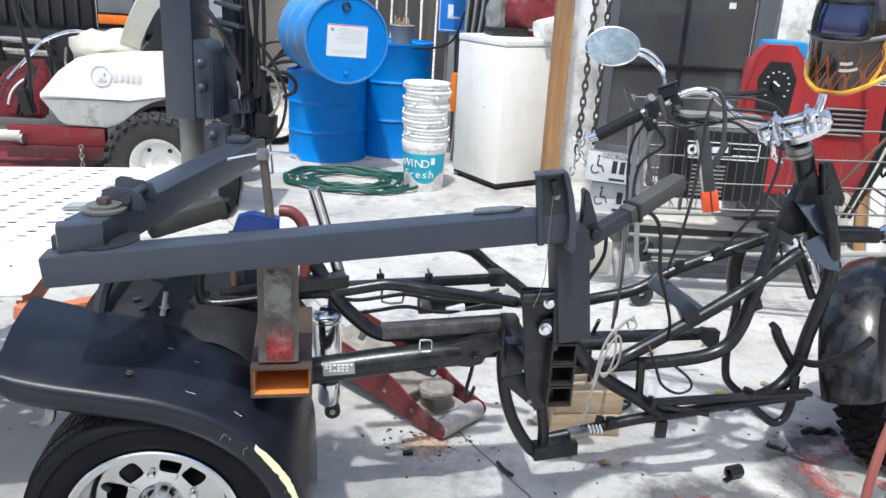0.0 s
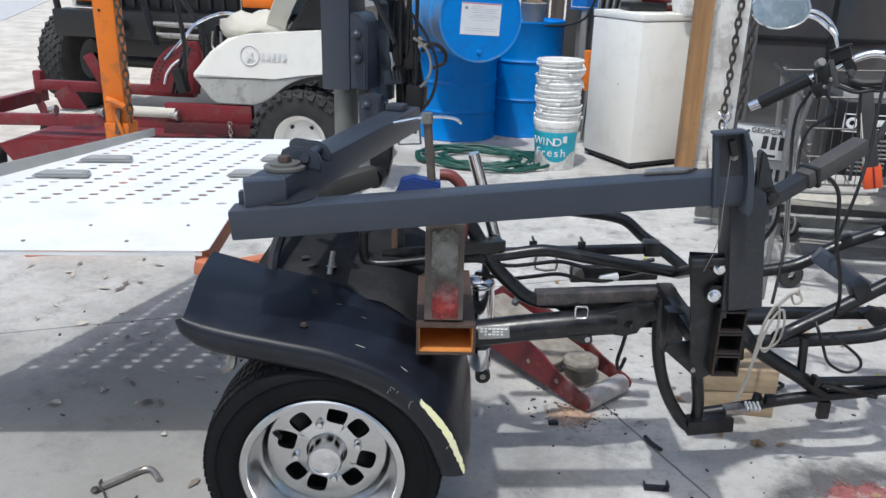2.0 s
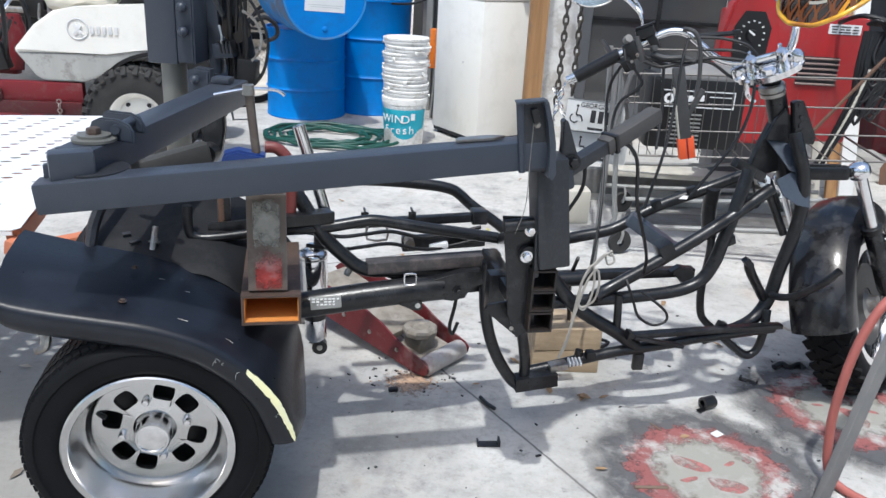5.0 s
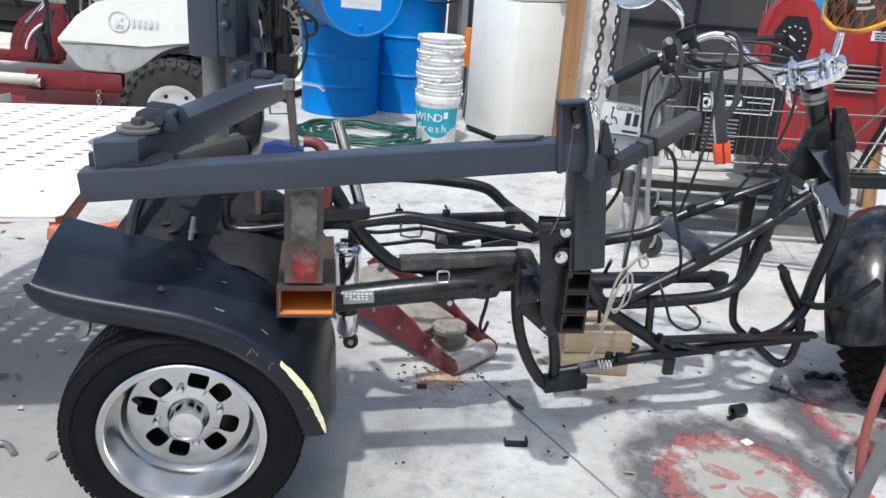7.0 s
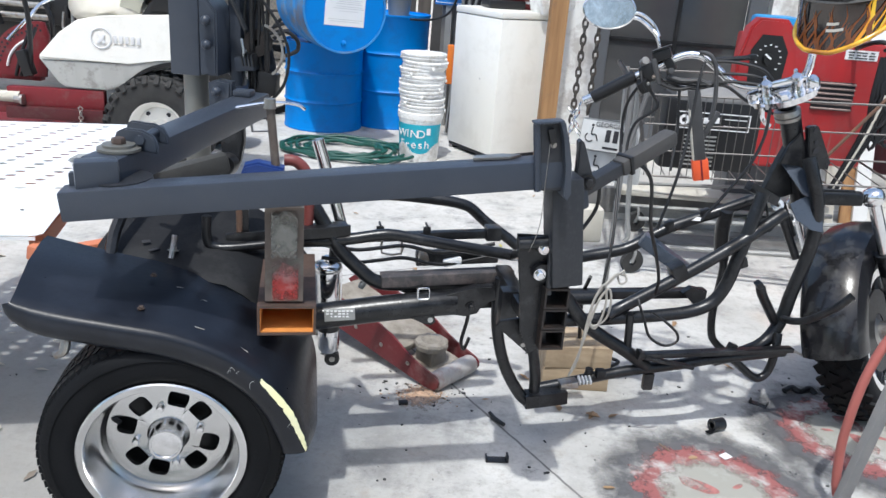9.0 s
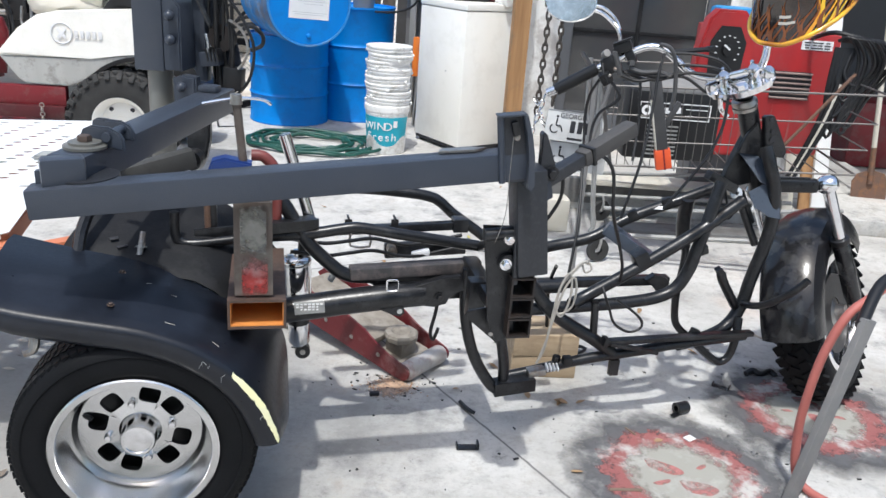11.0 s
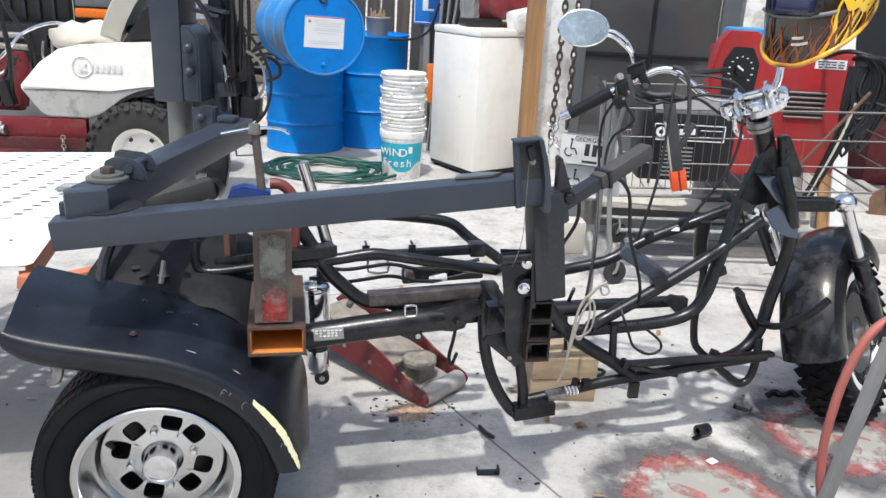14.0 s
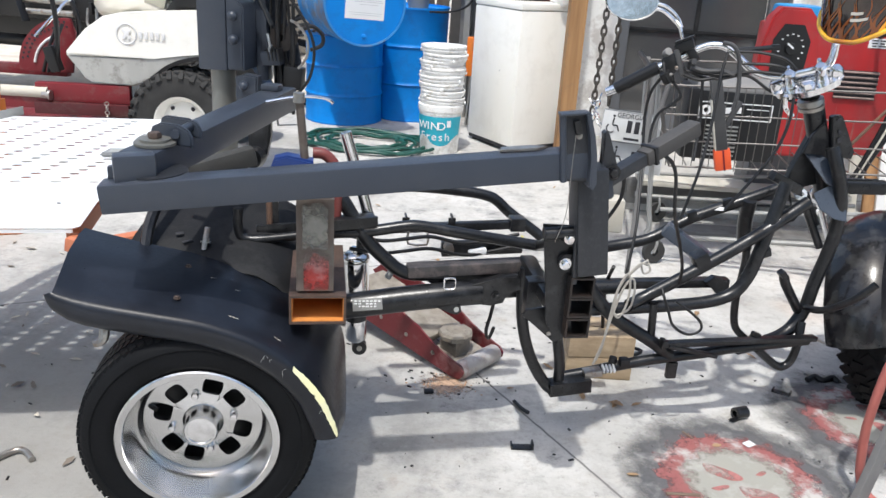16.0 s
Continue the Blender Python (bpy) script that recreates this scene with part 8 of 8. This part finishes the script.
for w, h, x, z in ((0.24, 0.006, 0, 1.53), (0.24, 0.006, 0, 1.11), (0.006, 0.42, -0.12, 1.32), (0.006, 0.42, 0.12, 1.32), (0.16, 0.05, 0, 1.42), (0.05, 0.12, -0.02, 1.27), (0.09, 0.02, 0.02, 1.22)):
    part("marking", box(w, 0.003, h, pose(x, -0.0035, z)), INK_WHITE, sign)
hoses = thing("hose_bundle", "hanging bundle of grey and black hoses behind the washer", "hose")
for k in range(8):
    part("hose", tube([(-0.50 + 0.028 * k, 6.95, 1.8), (-0.52 + 0.03 * k, 6.92, 1.3), (-0.55 + 0.02 * k, 6.92, 0.8), (-0.60 + 0.01 * k, 6.93, 0.02)], 0.012, 6), BLACK_PLASTIC if k % 2 else GREY_STEEL, hoses)
solid("loose_cable", tube([(-0.95, 6.80, 0.98), (-0.75, 6.72, 1.0), (-0.6, 6.7, 1.08), (-0.52, 6.7, 1.3)], 0.01, 6), BLACK_PLASTIC, "black cable trailing across the drum top", "cable")
solid("orange_panel", box(0.06, 0.05, 0.32, pose(-0.56, 6.62, 0.66), 0.01), ORANGE_PAINT, "orange plastic strip standing beside the washer", "panel")
def crumpled(name, centre, size, mat, label, category, seed, rough=0.35):
    """A soft heap with folds."""
    bm = bmesh.new()
    bmesh.ops.create_icosphere(bm, subdivisions=4, radius=1.0)
    for v in bm.verts:
        d = v.co.copy()
        k = 1 + rough * noise.noise(d * 1.7 + Vector((seed, 0, 0))) + rough * 0.6 * abs(noise.noise(d * 4.1 + Vector((0, seed, 0)))) + 0.05 * noise.noise(d * 11)
        v.co = Vector(centre) + Vector((d.x * size[0], d.y * size[1], d.z * size[2])) * k
    return solid(name, bm, mat, label, category)


crumpled("red_bag", (0.04, 6.60, 1.33), (0.20, 0.10, 0.20), RED_PAINT, "faded red crumpled bag on the washer", "bag", 4.0)
crumpled("grey_bag", (-0.24, 6.72, 1.34), (0.10, 0.08, 0.22), GREY_STEEL, "grey crumpled bag behind the washer", "bag", 9.0)
solid("black_tray", box(0.30, 0.20, 0.06, pose(-0.16, 6.50, 1.178, 0, 0, 25), 0.012), BLACK_PLASTIC, "black tray on top of the washer", "tray")
glove = bmesh.new()
prism([(-0.05, 0), (0.05, 0), (0.065, 0.06), (0.085, 0.11), (0.065, 0.12), (0.045, 0.08), (0.045, 0.15), (0.025, 0.155), (0.02, 0.10), (0.01, 0.17), (-0.012, 0.17), (-0.01, 0.10), (-0.035, 0.155), (-0.052, 0.145), (-0.035, 0.08), (-0.08, 0.09), (-0.085, 0.07)], 0.02, face_to((0.0, 6.54, 1.19), (-0.2, -1, 0.1)), 0.004, glove)
solid("work_glove", glove, PAPER, "white work glove standing against the red bag", "glove")
solid("white_case", box(0.30, 0.22, 0.16, pose(0.22, 6.42, 1.227, 0, -12, 30), 0.04), WHITE_PLASTIC, "white moulded case on the washer", "case")
solid("back_shelf", box(1.3, 0.3, 0.03, pose(-0.05, 7.25, 1.50), 0.005), DOOR_GREY, "dark shelf behind the washer", "shelf")
solid("shelf_back", box(1.5, 0.04, 2.0, pose(-0.02, 7.45, 1.0), 0.005), GREY_BAR, "dark weathered board behind the shelf", "board")


# ---- far background ----
fence = thing("chain_link_fence", "grey chain-link fence behind the drums", "fence", pose(-3.2, 9.2, 0))
mesh_bm = bmesh.new()
for k in range(-26, 40):
    for s in (1, -1):
        x = k * 0.06
        a, b = (x, 0.0), (x + s * 1.5, 1.5)
        tube([(a[0], 0, 0.02), (b[0], 0, 1.5)], 0.0028, 4, 1, mesh_bm)
tagged(part("wire_mesh", mesh_bm, FENCE_GREY, fence), kind="stuff")
for x in (-1.6, 0.0, 1.6, 2.6):
    part("post", tube([(x, 0.02, 0), (x, 0.02, 1.6)], 0.024, 10), FENCE_GREY, fence)
part("top_rail", tube([(-2.6, 0, 1.52), (3.2, 0, 1.52)], 0.018, 8), FENCE_GREY, fence)
solid("camper", box(4.5, 2.0, 2.75, pose(-4.9, 11.6, 1.375), 0.15), BRICKISH, "beige camper body beyond the fence", "camper")
woodpile = thing("wood_pile", "grey weathered lumber stacked behind the drums", "lumber pile")
rng = random.Random(11)
for k in range(22):
    y = 8.0 + 0.16 * (k % 6)
    part("board", box(1.9 + rng.uniform(-0.3, 0.3), 0.14, 0.035, pose(-0.7 + rng.uniform(-0.2, 0.2), y, 0.04 + 0.3 * (k // 6) * 0.42, rng.uniform(-4, 4), rng.uniform(-3, 3), rng.uniform(-5, 5)), 0.003), GREY_STEEL if k % 3 else OLD_BOARD, woodpile)
for k in range(14):
    part("upright_board", box(0.14, 0.03, 2.0, pose(-2.0 + 0.165 * k, 8.95, 1.0, 0, rng.uniform(-1, 1), 0), 0.003), BOARD_DARK if k % 2 else SLEEVE, woodpile)


def bike_frame():
    b = thing("scrap_tubing", "dark bent scrap tubing and wheel behind the mast", "scrap")
    part("tyre", lathe([(0.26, -0.025), (0.31, -0.02), (0.32, 0), (0.31, 0.02), (0.26, 0.025)], 36, pose(-2.25, 7.1, 0.32, 90, 0, 35), close=True), RUBBER, b)
    for k in range(4):
        part("tube", tube([(-2.6 + 0.15 * k, 7.0, 0.2 + 0.25 * k), (-2.3 + 0.1 * k, 6.95, 0.7 + 0.1 * k), (-1.95, 6.9, 0.8 + 0.05 * k)], 0.016, 8), BLACK_PLASTIC, b)
    part("loop", tube([(-2.15 + 0.2 * math.cos(t), 6.9, 0.82 + 0.13 * math.sin(t)) for t in [0.5 * k for k in range(14)]], 0.012, 6), BLACK_PLASTIC, b)


bike_frame()


def tree(x, y, h, seed):
    rng = random.Random(seed)
    t = thing("tree", "tall roadside tree with a sparse green crown", "tree", pose(x, y, 0), group="far trees")
    wood = tube([(0, 0, 0), (0.1, 0.05, h * 0.3), (-0.05, 0.1, h * 0.6), (0.1, 0, h * 0.9)], 0.22, 10, taper=0.05)
    for k in range(9):
        a, z = rng.uniform(0, 6.28), h * rng.uniform(0.35, 0.85)
        tube([(0, 0, z), (0.9 * math.cos(a), 0.9 * math.sin(a), z + 0.6), (1.9 * math.cos(a), 1.9 * math.sin(a), z + 1.0)], 0.07, 6, bm=wood, taper=0.015)
    part("trunk", wood, BARK, t)
    crown = bmesh.new()
    for k in range(1400):
        a, r = rng.uniform(0, 6.28), 2.6 * rng.random() ** 0.5
        q = Vector((r * math.cos(a), r * math.sin(a), h * rng.uniform(0.4, 1.12)))
        if noise.noise(q * 0.7 + Vector((seed, 0, 0))) < -0.1:
            continue
        m = Matrix.Translation(q) @ pose(0, 0, 0, rng.uniform(0, 180), rng.uniform(0, 180), rng.uniform(0, 360))
        s = rng.uniform(0.1, 0.22)
        crown.faces.new([crown.verts.new(m @ Vector(p)) for p in ((-s, 0, 0), (0, -s * 0.45, 0.03), (s, 0, 0), (0, s * 0.45, 0.03))])
    tagged(part("crown", crown, FOLIAGE, t, smooth=False), kind="stuff")


for i, (x, y) in enumerate(((-30, 55), (-24, 60), (-38, 57), (-16, 52), (-9, 40), (6, 30), (-3, 34))):
    tree(x, y, 7 + i % 3, i + 1)
def hedge(x0, x1, y, h):
    rng = random.Random(77)
    t = thing("hedge", "dense green hedge added unseen for the mirror to reflect", "hedge", pose(0, y, 0))
    leaves = bmesh.new()
    for k in range(5200):
        x, z = rng.uniform(x0, x1), h * rng.random() ** 0.8
        top = h * (0.8 + 0.25 * noise.noise(Vector((x * 0.5, 3, 0))))
        if z > top:
            continue
        q = Vector((x, rng.uniform(-0.6, 0.6), z))
        m = Matrix.Translation(q) @ pose(0, 0, 0, rng.uniform(0, 180), rng.uniform(0, 180), rng.uniform(0, 360))
        s = rng.uniform(0.10, 0.24)
        leaves.faces.new([leaves.verts.new(m @ Vector(p)) for p in ((-s, 0, 0), (0, -s * 0.5, 0.03), (s, 0, 0), (0, s * 0.5, 0.03))])
    tagged(part("leaves", leaves, FOLIAGE, t, smooth=False), kind="stuff")
    for k in range(9):
        x = x0 + (x1 - x0) * (k + 0.5) / 9
        part("trunk", tube([(x, 0, 0), (x + 0.1, 0.1, h * 0.4), (x, 0, h * 0.75)], 0.06, 8, taper=0.02), BARK, t)


# unseen hedge added behind the camera to darken the mirror's reflection
hedge(-9, 11, -8.5, 4.2)
# unseen trees added behind the camera, which the mirror and chrome pick up
for i, (x, y) in enumerate(((-7, -9), (-1, -12), (6, -10), (11, -4))):
    tree(x, y, 8, 20 + i)


# ---- floor: emblem, hose, debris ----
def emblem(x, y, z, turn, label):
    """A sprayed gear wheel round a pale disc with red blots."""
    e = thing("floor_emblem", label, "floor painting", pose(x, y, z, 0, 0, turn), kind="structure")

    def ring(r0, r1, z, mat, name, teeth=0, wob=0.0):
        bm = bmesh.new()
        n = 228
        inner, outer = [], []
        for j in range(n):
            a = 2 * math.pi * j / n
            k = wob * noise.noise(Vector((2 * math.cos(a), 2 * math.sin(a), z * 999)))
            k += wob * 0.7 * noise.noise(Vector((9 * math.cos(a), 9 * math.sin(a), z * 500)))
            o = r1 + k + (0.034 * (0.7 + 0.5 * noise.noise(Vector((7 * math.cos(a), 7 * math.sin(a), 3)))) if teeth and int(a / (2 * math.pi) * teeth * 2) % 2 else 0)
            inner.append(bm.verts.new(((r0 + k * 0.5) * math.cos(a), (r0 + k * 0.5) * math.sin(a), z)))
            outer.append(bm.verts.new((o * math.cos(a), o * math.sin(a), z)))
        for j in range(n):
            bm.faces.new((inner[j], outer[j], outer[(j + 1) % n], inner[(j + 1) % n]))
        part(name, bm, mat, e)

    ring(0.16, 0.44, 0.0, FLOOR_BLACK, "black_ring")
    ring(0.13, 0.243, 0.001, FLOOR_RED, "red_gear", teeth=17, wob=0.012)
    ring(0.0, 0.185, 0.002, FLOOR_PALE, "pale_disc", wob=0.016)
    for bx, by, sx, sy, a in ((-0.052, 0.03, 0.062, 0.032, -28), (0.045, -0.062, 0.056, 0.038, -15), (-0.066, -0.052, 0.030, 0.012, 25), (0.075, 0.055, 0.022, 0.010, 40)):
        bm = bmesh.new()
        bm.faces.new([bm.verts.new(pose(bx, by, 0.003, 0, 0, a) @ Vector((sx * math.cos(t) * (1 + 0.15 * math.sin(3 * t)), sy * math.sin(t) * (1 + 0.2 * math.sin(2 * t + 1)), 0))) for t in [2 * math.pi * k / 24 for k in range(24)]])
        part("red_blot", bm, BLOT_RED, e)


FLOOR_BLACK = spray("floor_black", (0.095, 0.095, 0.10), (0, 0, 0), 0.275, 0.395, 9.0, 0.05, worn=0.45)
FLOOR_RED = spray("floor_red", (0.27, 0.092, 0.088), (0, 0, 0), 0.215, 0.295, 22.0, 0.07, worn=0.95)
BLOT_RED = worn_paint("blot_red", (0.40, 0.16, 0.15), 0.52)
FLOOR_PALE = spray("floor_pale", (0.31, 0.305, 0.27), (0, 0, 0), 0.135, 0.192, 18.0, 0.04, worn=0.5)
emblem(0.917, 2.035, 0.004, 0, "worn red and black gear painted on the concrete")
emblem(1.475, 2.505, 0.009, 140, "worn red and black gear painted under the front wheel")

solid("air_hose", tube([TR @ Vector(p) for p in ((2.16, 0.05, 0.66), (2.08, 0.02, 0.63), (2.0, 0.0, 0.585), (1.955, 0.0, 0.47), (1.935, 0.0, 0.33), (1.935, 0.0, 0.18), (1.955, -0.03, 0.03), (2.02, -0.16, 0.016), (2.2, -0.35, 0.016))], 0.0135, 12), RED_HOSE, "red rubber air hose arching up from the concrete", "hose")
stand = thing("stand", "grey painted steel stand bar leaning beside the air hose", "stand", TR)
part("leg", bar((1.875, -0.1, 0.0), (2.02, -0.06, 0.60), 0.022, 0.05, 0.003), GREY_BAR, stand)
part("top_bar", tube([(2.0, -0.06, 0.58), (2.12, 0.04, 0.66), (2.22, 0.08, 0.68)], 0.018, 10), BLACK_PLASTIC, stand)

rng = random.Random(21)


def leaf(x, y, size, mat, lab):
    bm = bmesh.new()
    a = rng.uniform(0, 6.28)
    girth, curl = rng.uniform(0.14, 0.30), rng.uniform(0.2, 0.9)
    m = Matrix.Translation((x, y, 0.006)) @ pose(0, 0, 0, rng.uniform(-14, 14), rng.uniform(-14, 14), math.degrees(a))
    left, mid, right = [], [], []
    for k in range(6):
        t = k / 5
        w = size * girth * math.sin(math.pi * min(1, t * 0.95 + 0.04)) ** 0.8 * rng.uniform(0.65, 1.15)
        z = size * 0.18 * (t - 0.5) ** 2
        left.append(bm.verts.new(m @ Vector((size * (t - 0.5), -w, z + w * curl))))
        mid.append(bm.verts.new(m @ Vector((size * (t - 0.5), 0, z))))
        right.append(bm.verts.new(m @ Vector((size * (t - 0.5), w, z + w * curl * 0.7))))
    for k in range(5):
        bm.faces.new((left[k], mid[k], mid[k + 1], left[k + 1]))
        bm.faces.new((mid[k], right[k], right[k + 1], mid[k + 1]))
    ob = solid("leaf", bm, mat, lab, "leaf", group="fallen leaves")
    return ob


LEAF_GREY = material("grey_leaf", (0.20, 0.17, 0.14), 0.85, second=(0.11, 0.095, 0.08), scale=30, bump=0.2)
LEAF_PALE = material("pale_leaf", (0.50, 0.46, 0.40), 0.8, second=(0.30, 0.26, 0.21), scale=30, bump=0.2)
for x, y, s in ((0.546, 2.40, 0.075), (0.625, 2.42, 0.06), (0.17, 2.415, 0.05), (0.874, 2.219, 0.05), (0.586, 1.987, 0.06), (0.60, 3.25, 0.07), (1.05, 3.5, 0.08), (0.95, 3.3, 0.06), (-0.95, 1.9, 0.05), (-0.3, 3.6, 0.06), (0.1, 4.1, 0.06), (-0.8, 4.4, 0.07), (-0.5, 5.3, 0.06), (0.25, 5.2, 0.05)):
    leaf(x, y, s * 0.65, LEAF if rng.random() < 0.75 else LEAF_YELLOW, "dry curled leaf on the concrete")
for x, y, s in ((-2.83, 2.94, 0.09), (-2.59, 2.93, 0.08), (-2.55, 2.90, 0.07), (-2.30, 2.81, 0.10), (-2.23, 2.83, 0.09), (-2.24, 2.89, 0.07), (-2.19, 2.93, 0.06), (-2.38, 2.58, 0.06), (-2.35, 2.44, 0.06), (-2.05, 2.60, 0.06), (-2.14, 2.46, 0.09), (-1.88, 2.41, 0.07), (-1.83, 2.46, 0.075)):
    leaf(x, y, s * 0.66, LEAF_PALE if rng.random() < 0.75 else LEAF_GREY, "pale curled leaf on the dusty concrete")
for x, y, s in ((-1.76, 2.40, 0.05), (-1.69, 2.44, 0.05), (-1.58, 2.21, 0.06), (-1.79, 2.04, 0.05), (-1.63, 2.10, 0.05), (-1.50, 2.0, 0.08), (-1.45, 2.01, 0.09), (-1.80, 1.88, 0.05), (-1.68, 2.12, 0.05), (-2.07, 3.14, 0.05), (-2.39, 2.93, 0.07), (-2.62, 3.04, 0.06), (-2.37, 3.21, 0.08), (-2.24, 3.15, 0.09)):
    leaf(x, y, s * 0.66, LEAF_PALE if rng.random() < 0.75 else LEAF_GREY, "pale curled leaf on the dusty concrete")

for k in range(26):
    leaf(rng.uniform(-2.2, -1.0), rng.uniform(1.55, 2.75), rng.uniform(0.02, 0.05), LEAF_PALE if rng.random() < 0.7 else LEAF_GREY, "pale curled leaf on the dusty concrete")
for x, y, size, yellow in ((0.55, 2.40, 0.06, 0), (0.43, 2.43, 0.055, 0), (0.30, 2.62, 0.05, 0), (1.05, 3.02, 0.07, 1), (1.12, 2.93, 0.05, 0), (1.25, 3.15, 0.05, 0), (0.80, 3.35, 0.06, 0), (0.62, 2.9, 0.05, 0), (1.55, 3.3, 0.06, 0)):
    leaf(x, y, size, LEAF_YELLOW if yellow else LEAF, "dry curled leaf on the concrete")

crumbs = bmesh.new()
for k in range(260):
    cx, cy, sp = rng.choice(((-0.07, 2.40, 0.10), (0.9, 2.7, 0.5), (-1.4, 2.2, 0.5), (0.3, 3.2, 0.7), (0.2, 2.1, 0.6), (1.3, 2.2, 0.4)))
    x, y, s = rng.gauss(cx, sp), rng.gauss(cy, sp * 0.6), rng.uniform(0.002, 0.007)
    box(s * rng.uniform(1, 3), s, s * 0.6, pose(x, y, 0.002, rng.uniform(0, 20), 0, rng.uniform(0, 360)), bm=crumbs)
tagged(solid("floor_grit", crumbs, FRAME_BLACK, "scattered grit and crumbs on the concrete", "debris", kind="stuff"))
dust = bmesh.new()
for k in range(150):
    x, y, s = rng.gauss(-0.07, 0.05), rng.gauss(2.39, 0.025), rng.uniform(0.0015, 0.004)
    box(s * 2, s, s * 0.6, pose(x, y, 0.002, 0, rng.uniform(0, 30), rng.uniform(0, 360)), bm=dust)
DUST_FILM = spray("sawdust_film", (0.50, 0.33, 0.22), (0, 0, 0), 0.01, 0.10, 40.0, 0.06, worn=0.3)
film_bm = lathe([(0, 0), (0.07, 0), (0.13, 0)], 40)
solid("sawdust", film_bm, DUST_FILM, "thin film of orange sawdust on the concrete", "debris", kind="stuff", m=pose(-0.065, 2.385, 0.0035))
solid("sawdust", dust, SAWDUST, "small heap of orange sawdust", "debris", kind="stuff")


def clip(x, y, a, s, lab):
    c = thing("metal_clip", lab, "metal scrap", pose(x, y, 0, 0, 0, a), group="scrap on the floor")
    part("base", box(0.07 * s, 0.03 * s, 0.004, pose(0, 0, 0.003), 0.001), FRAME_BLACK, c)
    part("lip", box(0.006, 0.03 * s, 0.022 * s, pose(0.034 * s, 0, 0.012 * s), 0.001), FRAME_BLACK, c)
    part("lip", box(0.006, 0.03 * s, 0.014 * s, pose(-0.034 * s, 0, 0.009 * s), 0.001), FRAME_BLACK, c)


clip(0.235, 2.057, 12, 1.0, "small bent black metal clip on the concrete")
clip(1.178, 2.653, -25, 0.9, "small bent black metal clip with a bright end")
sc = solid("metal_scrap", tube([(1.30, 2.77, 0.012), (1.33, 2.79, 0.02), (1.36, 2.78, 0.012), (1.40, 2.80, 0.02), (1.42, 2.78, 0.01)], 0.012, 8), FRAME_BLACK, "crumpled black scrap on the concrete", "metal scrap", group="scrap on the floor")
bush = thing("bushing", "grey steel bushing lying by the emblem", "metal scrap", pose(0.984, 2.428, 0.0, 0, 0, 30), group="scrap on the floor")
part("sleeve", lathe([(0.012, -0.024), (0.022, -0.024), (0.022, 0.024), (0.012, 0.024)], 22, pose(0, 0, 0.023, 0, 90, 0), close=True), FRAME_BLACK, bush)
part("tag", box(0.05, 0.02, 0.003, pose(-0.03, -0.01, 0.006, 0, 10, 20)), FRAME_BLACK, bush)
solid("washer_plate", box(0.035, 0.028, 0.004, pose(0.983, 2.251, 0.009, 0, 0, 40), 0.001), PAPER, "pale square washer on the painted floor", "metal scrap", group="scrap on the floor")
solid("bolt_scrap", tube([(0.19, 2.33, 0.006), (0.215, 2.29, 0.008), (0.245, 2.265, 0.006)], 0.007, 8), FRAME_BLACK, "short black bolt lying along the joint", "metal scrap", group="scrap on the floor")
solid("stick", tube([(0.68, 1.915, 0.006), (0.78, 1.93, 0.006)], 0.006, 6), BARK, "short dark stick on the emblem", "stick")
solid("bit", box(0.035, 0.018, 0.014, pose(-0.117, 2.316, 0.008, 0, 0, 20), 0.004), FRAME_BLACK, "small black crumb of rubber", "metal scrap", group="scrap on the floor")
solid("twig", tube([(0.77, 2.28, 0.005), (0.80, 2.24, 0.006)], 0.0035, 6), BARK, "thin dark twig on the concrete", "stick")
hitch = thing("hitch_pin", "bent bare steel hitch pin with a spring clip on the concrete", "pin")
part("pin_shaft", tube([(-1.333, 1.532, 0.011), (-1.297, 1.597, 0.011), (-1.273, 1.642, 0.011), (-1.254, 1.657, 0.013), (-1.229, 1.652, 0.013), (-1.191, 1.624, 0.011)], 0.0095, 12), STEEL, hitch)
part("pin_tip", lathe([(0, -0.008), (0.008, -0.006), (0.0125, 0.0), (0.008, 0.006), (0, 0.008)], 12, pose(-1.338, 1.524, 0.0125)), CHAIN_DARK, hitch)
part("spring_clip", tube([(-1.358, 1.578, 0.005), (-1.332, 1.540, 0.022), (-1.305, 1.520, 0.016), (-1.275, 1.497, 0.005)], 0.0035, 6), CHAIN_DARK, hitch, "dark spring clip")
solid("black_cable", tube([TR @ Vector(p) for p in ((1.32, 0.62, 0.50), (1.34, 0.72, 0.36), (1.42, 0.85, 0.06), (1.52, 0.95, 0.02), (1.60, 0.90, 0.02), (1.52, 0.84, 0.02))], 0.007, 8), BLACK_PLASTIC, "black cable looping down to the floor", "cable")
solid("hanging_cable", tube([TR @ Vector(p) for p in ((0.87, 0.45, 0.55), (0.865, 0.46, 0.42), (0.855, 0.48, 0.33), (0.87, 0.5, 0.29), (0.885, 0.5, 0.33))], 0.006, 8), BLACK_PLASTIC, "short black cable hanging from the frame", "cable")
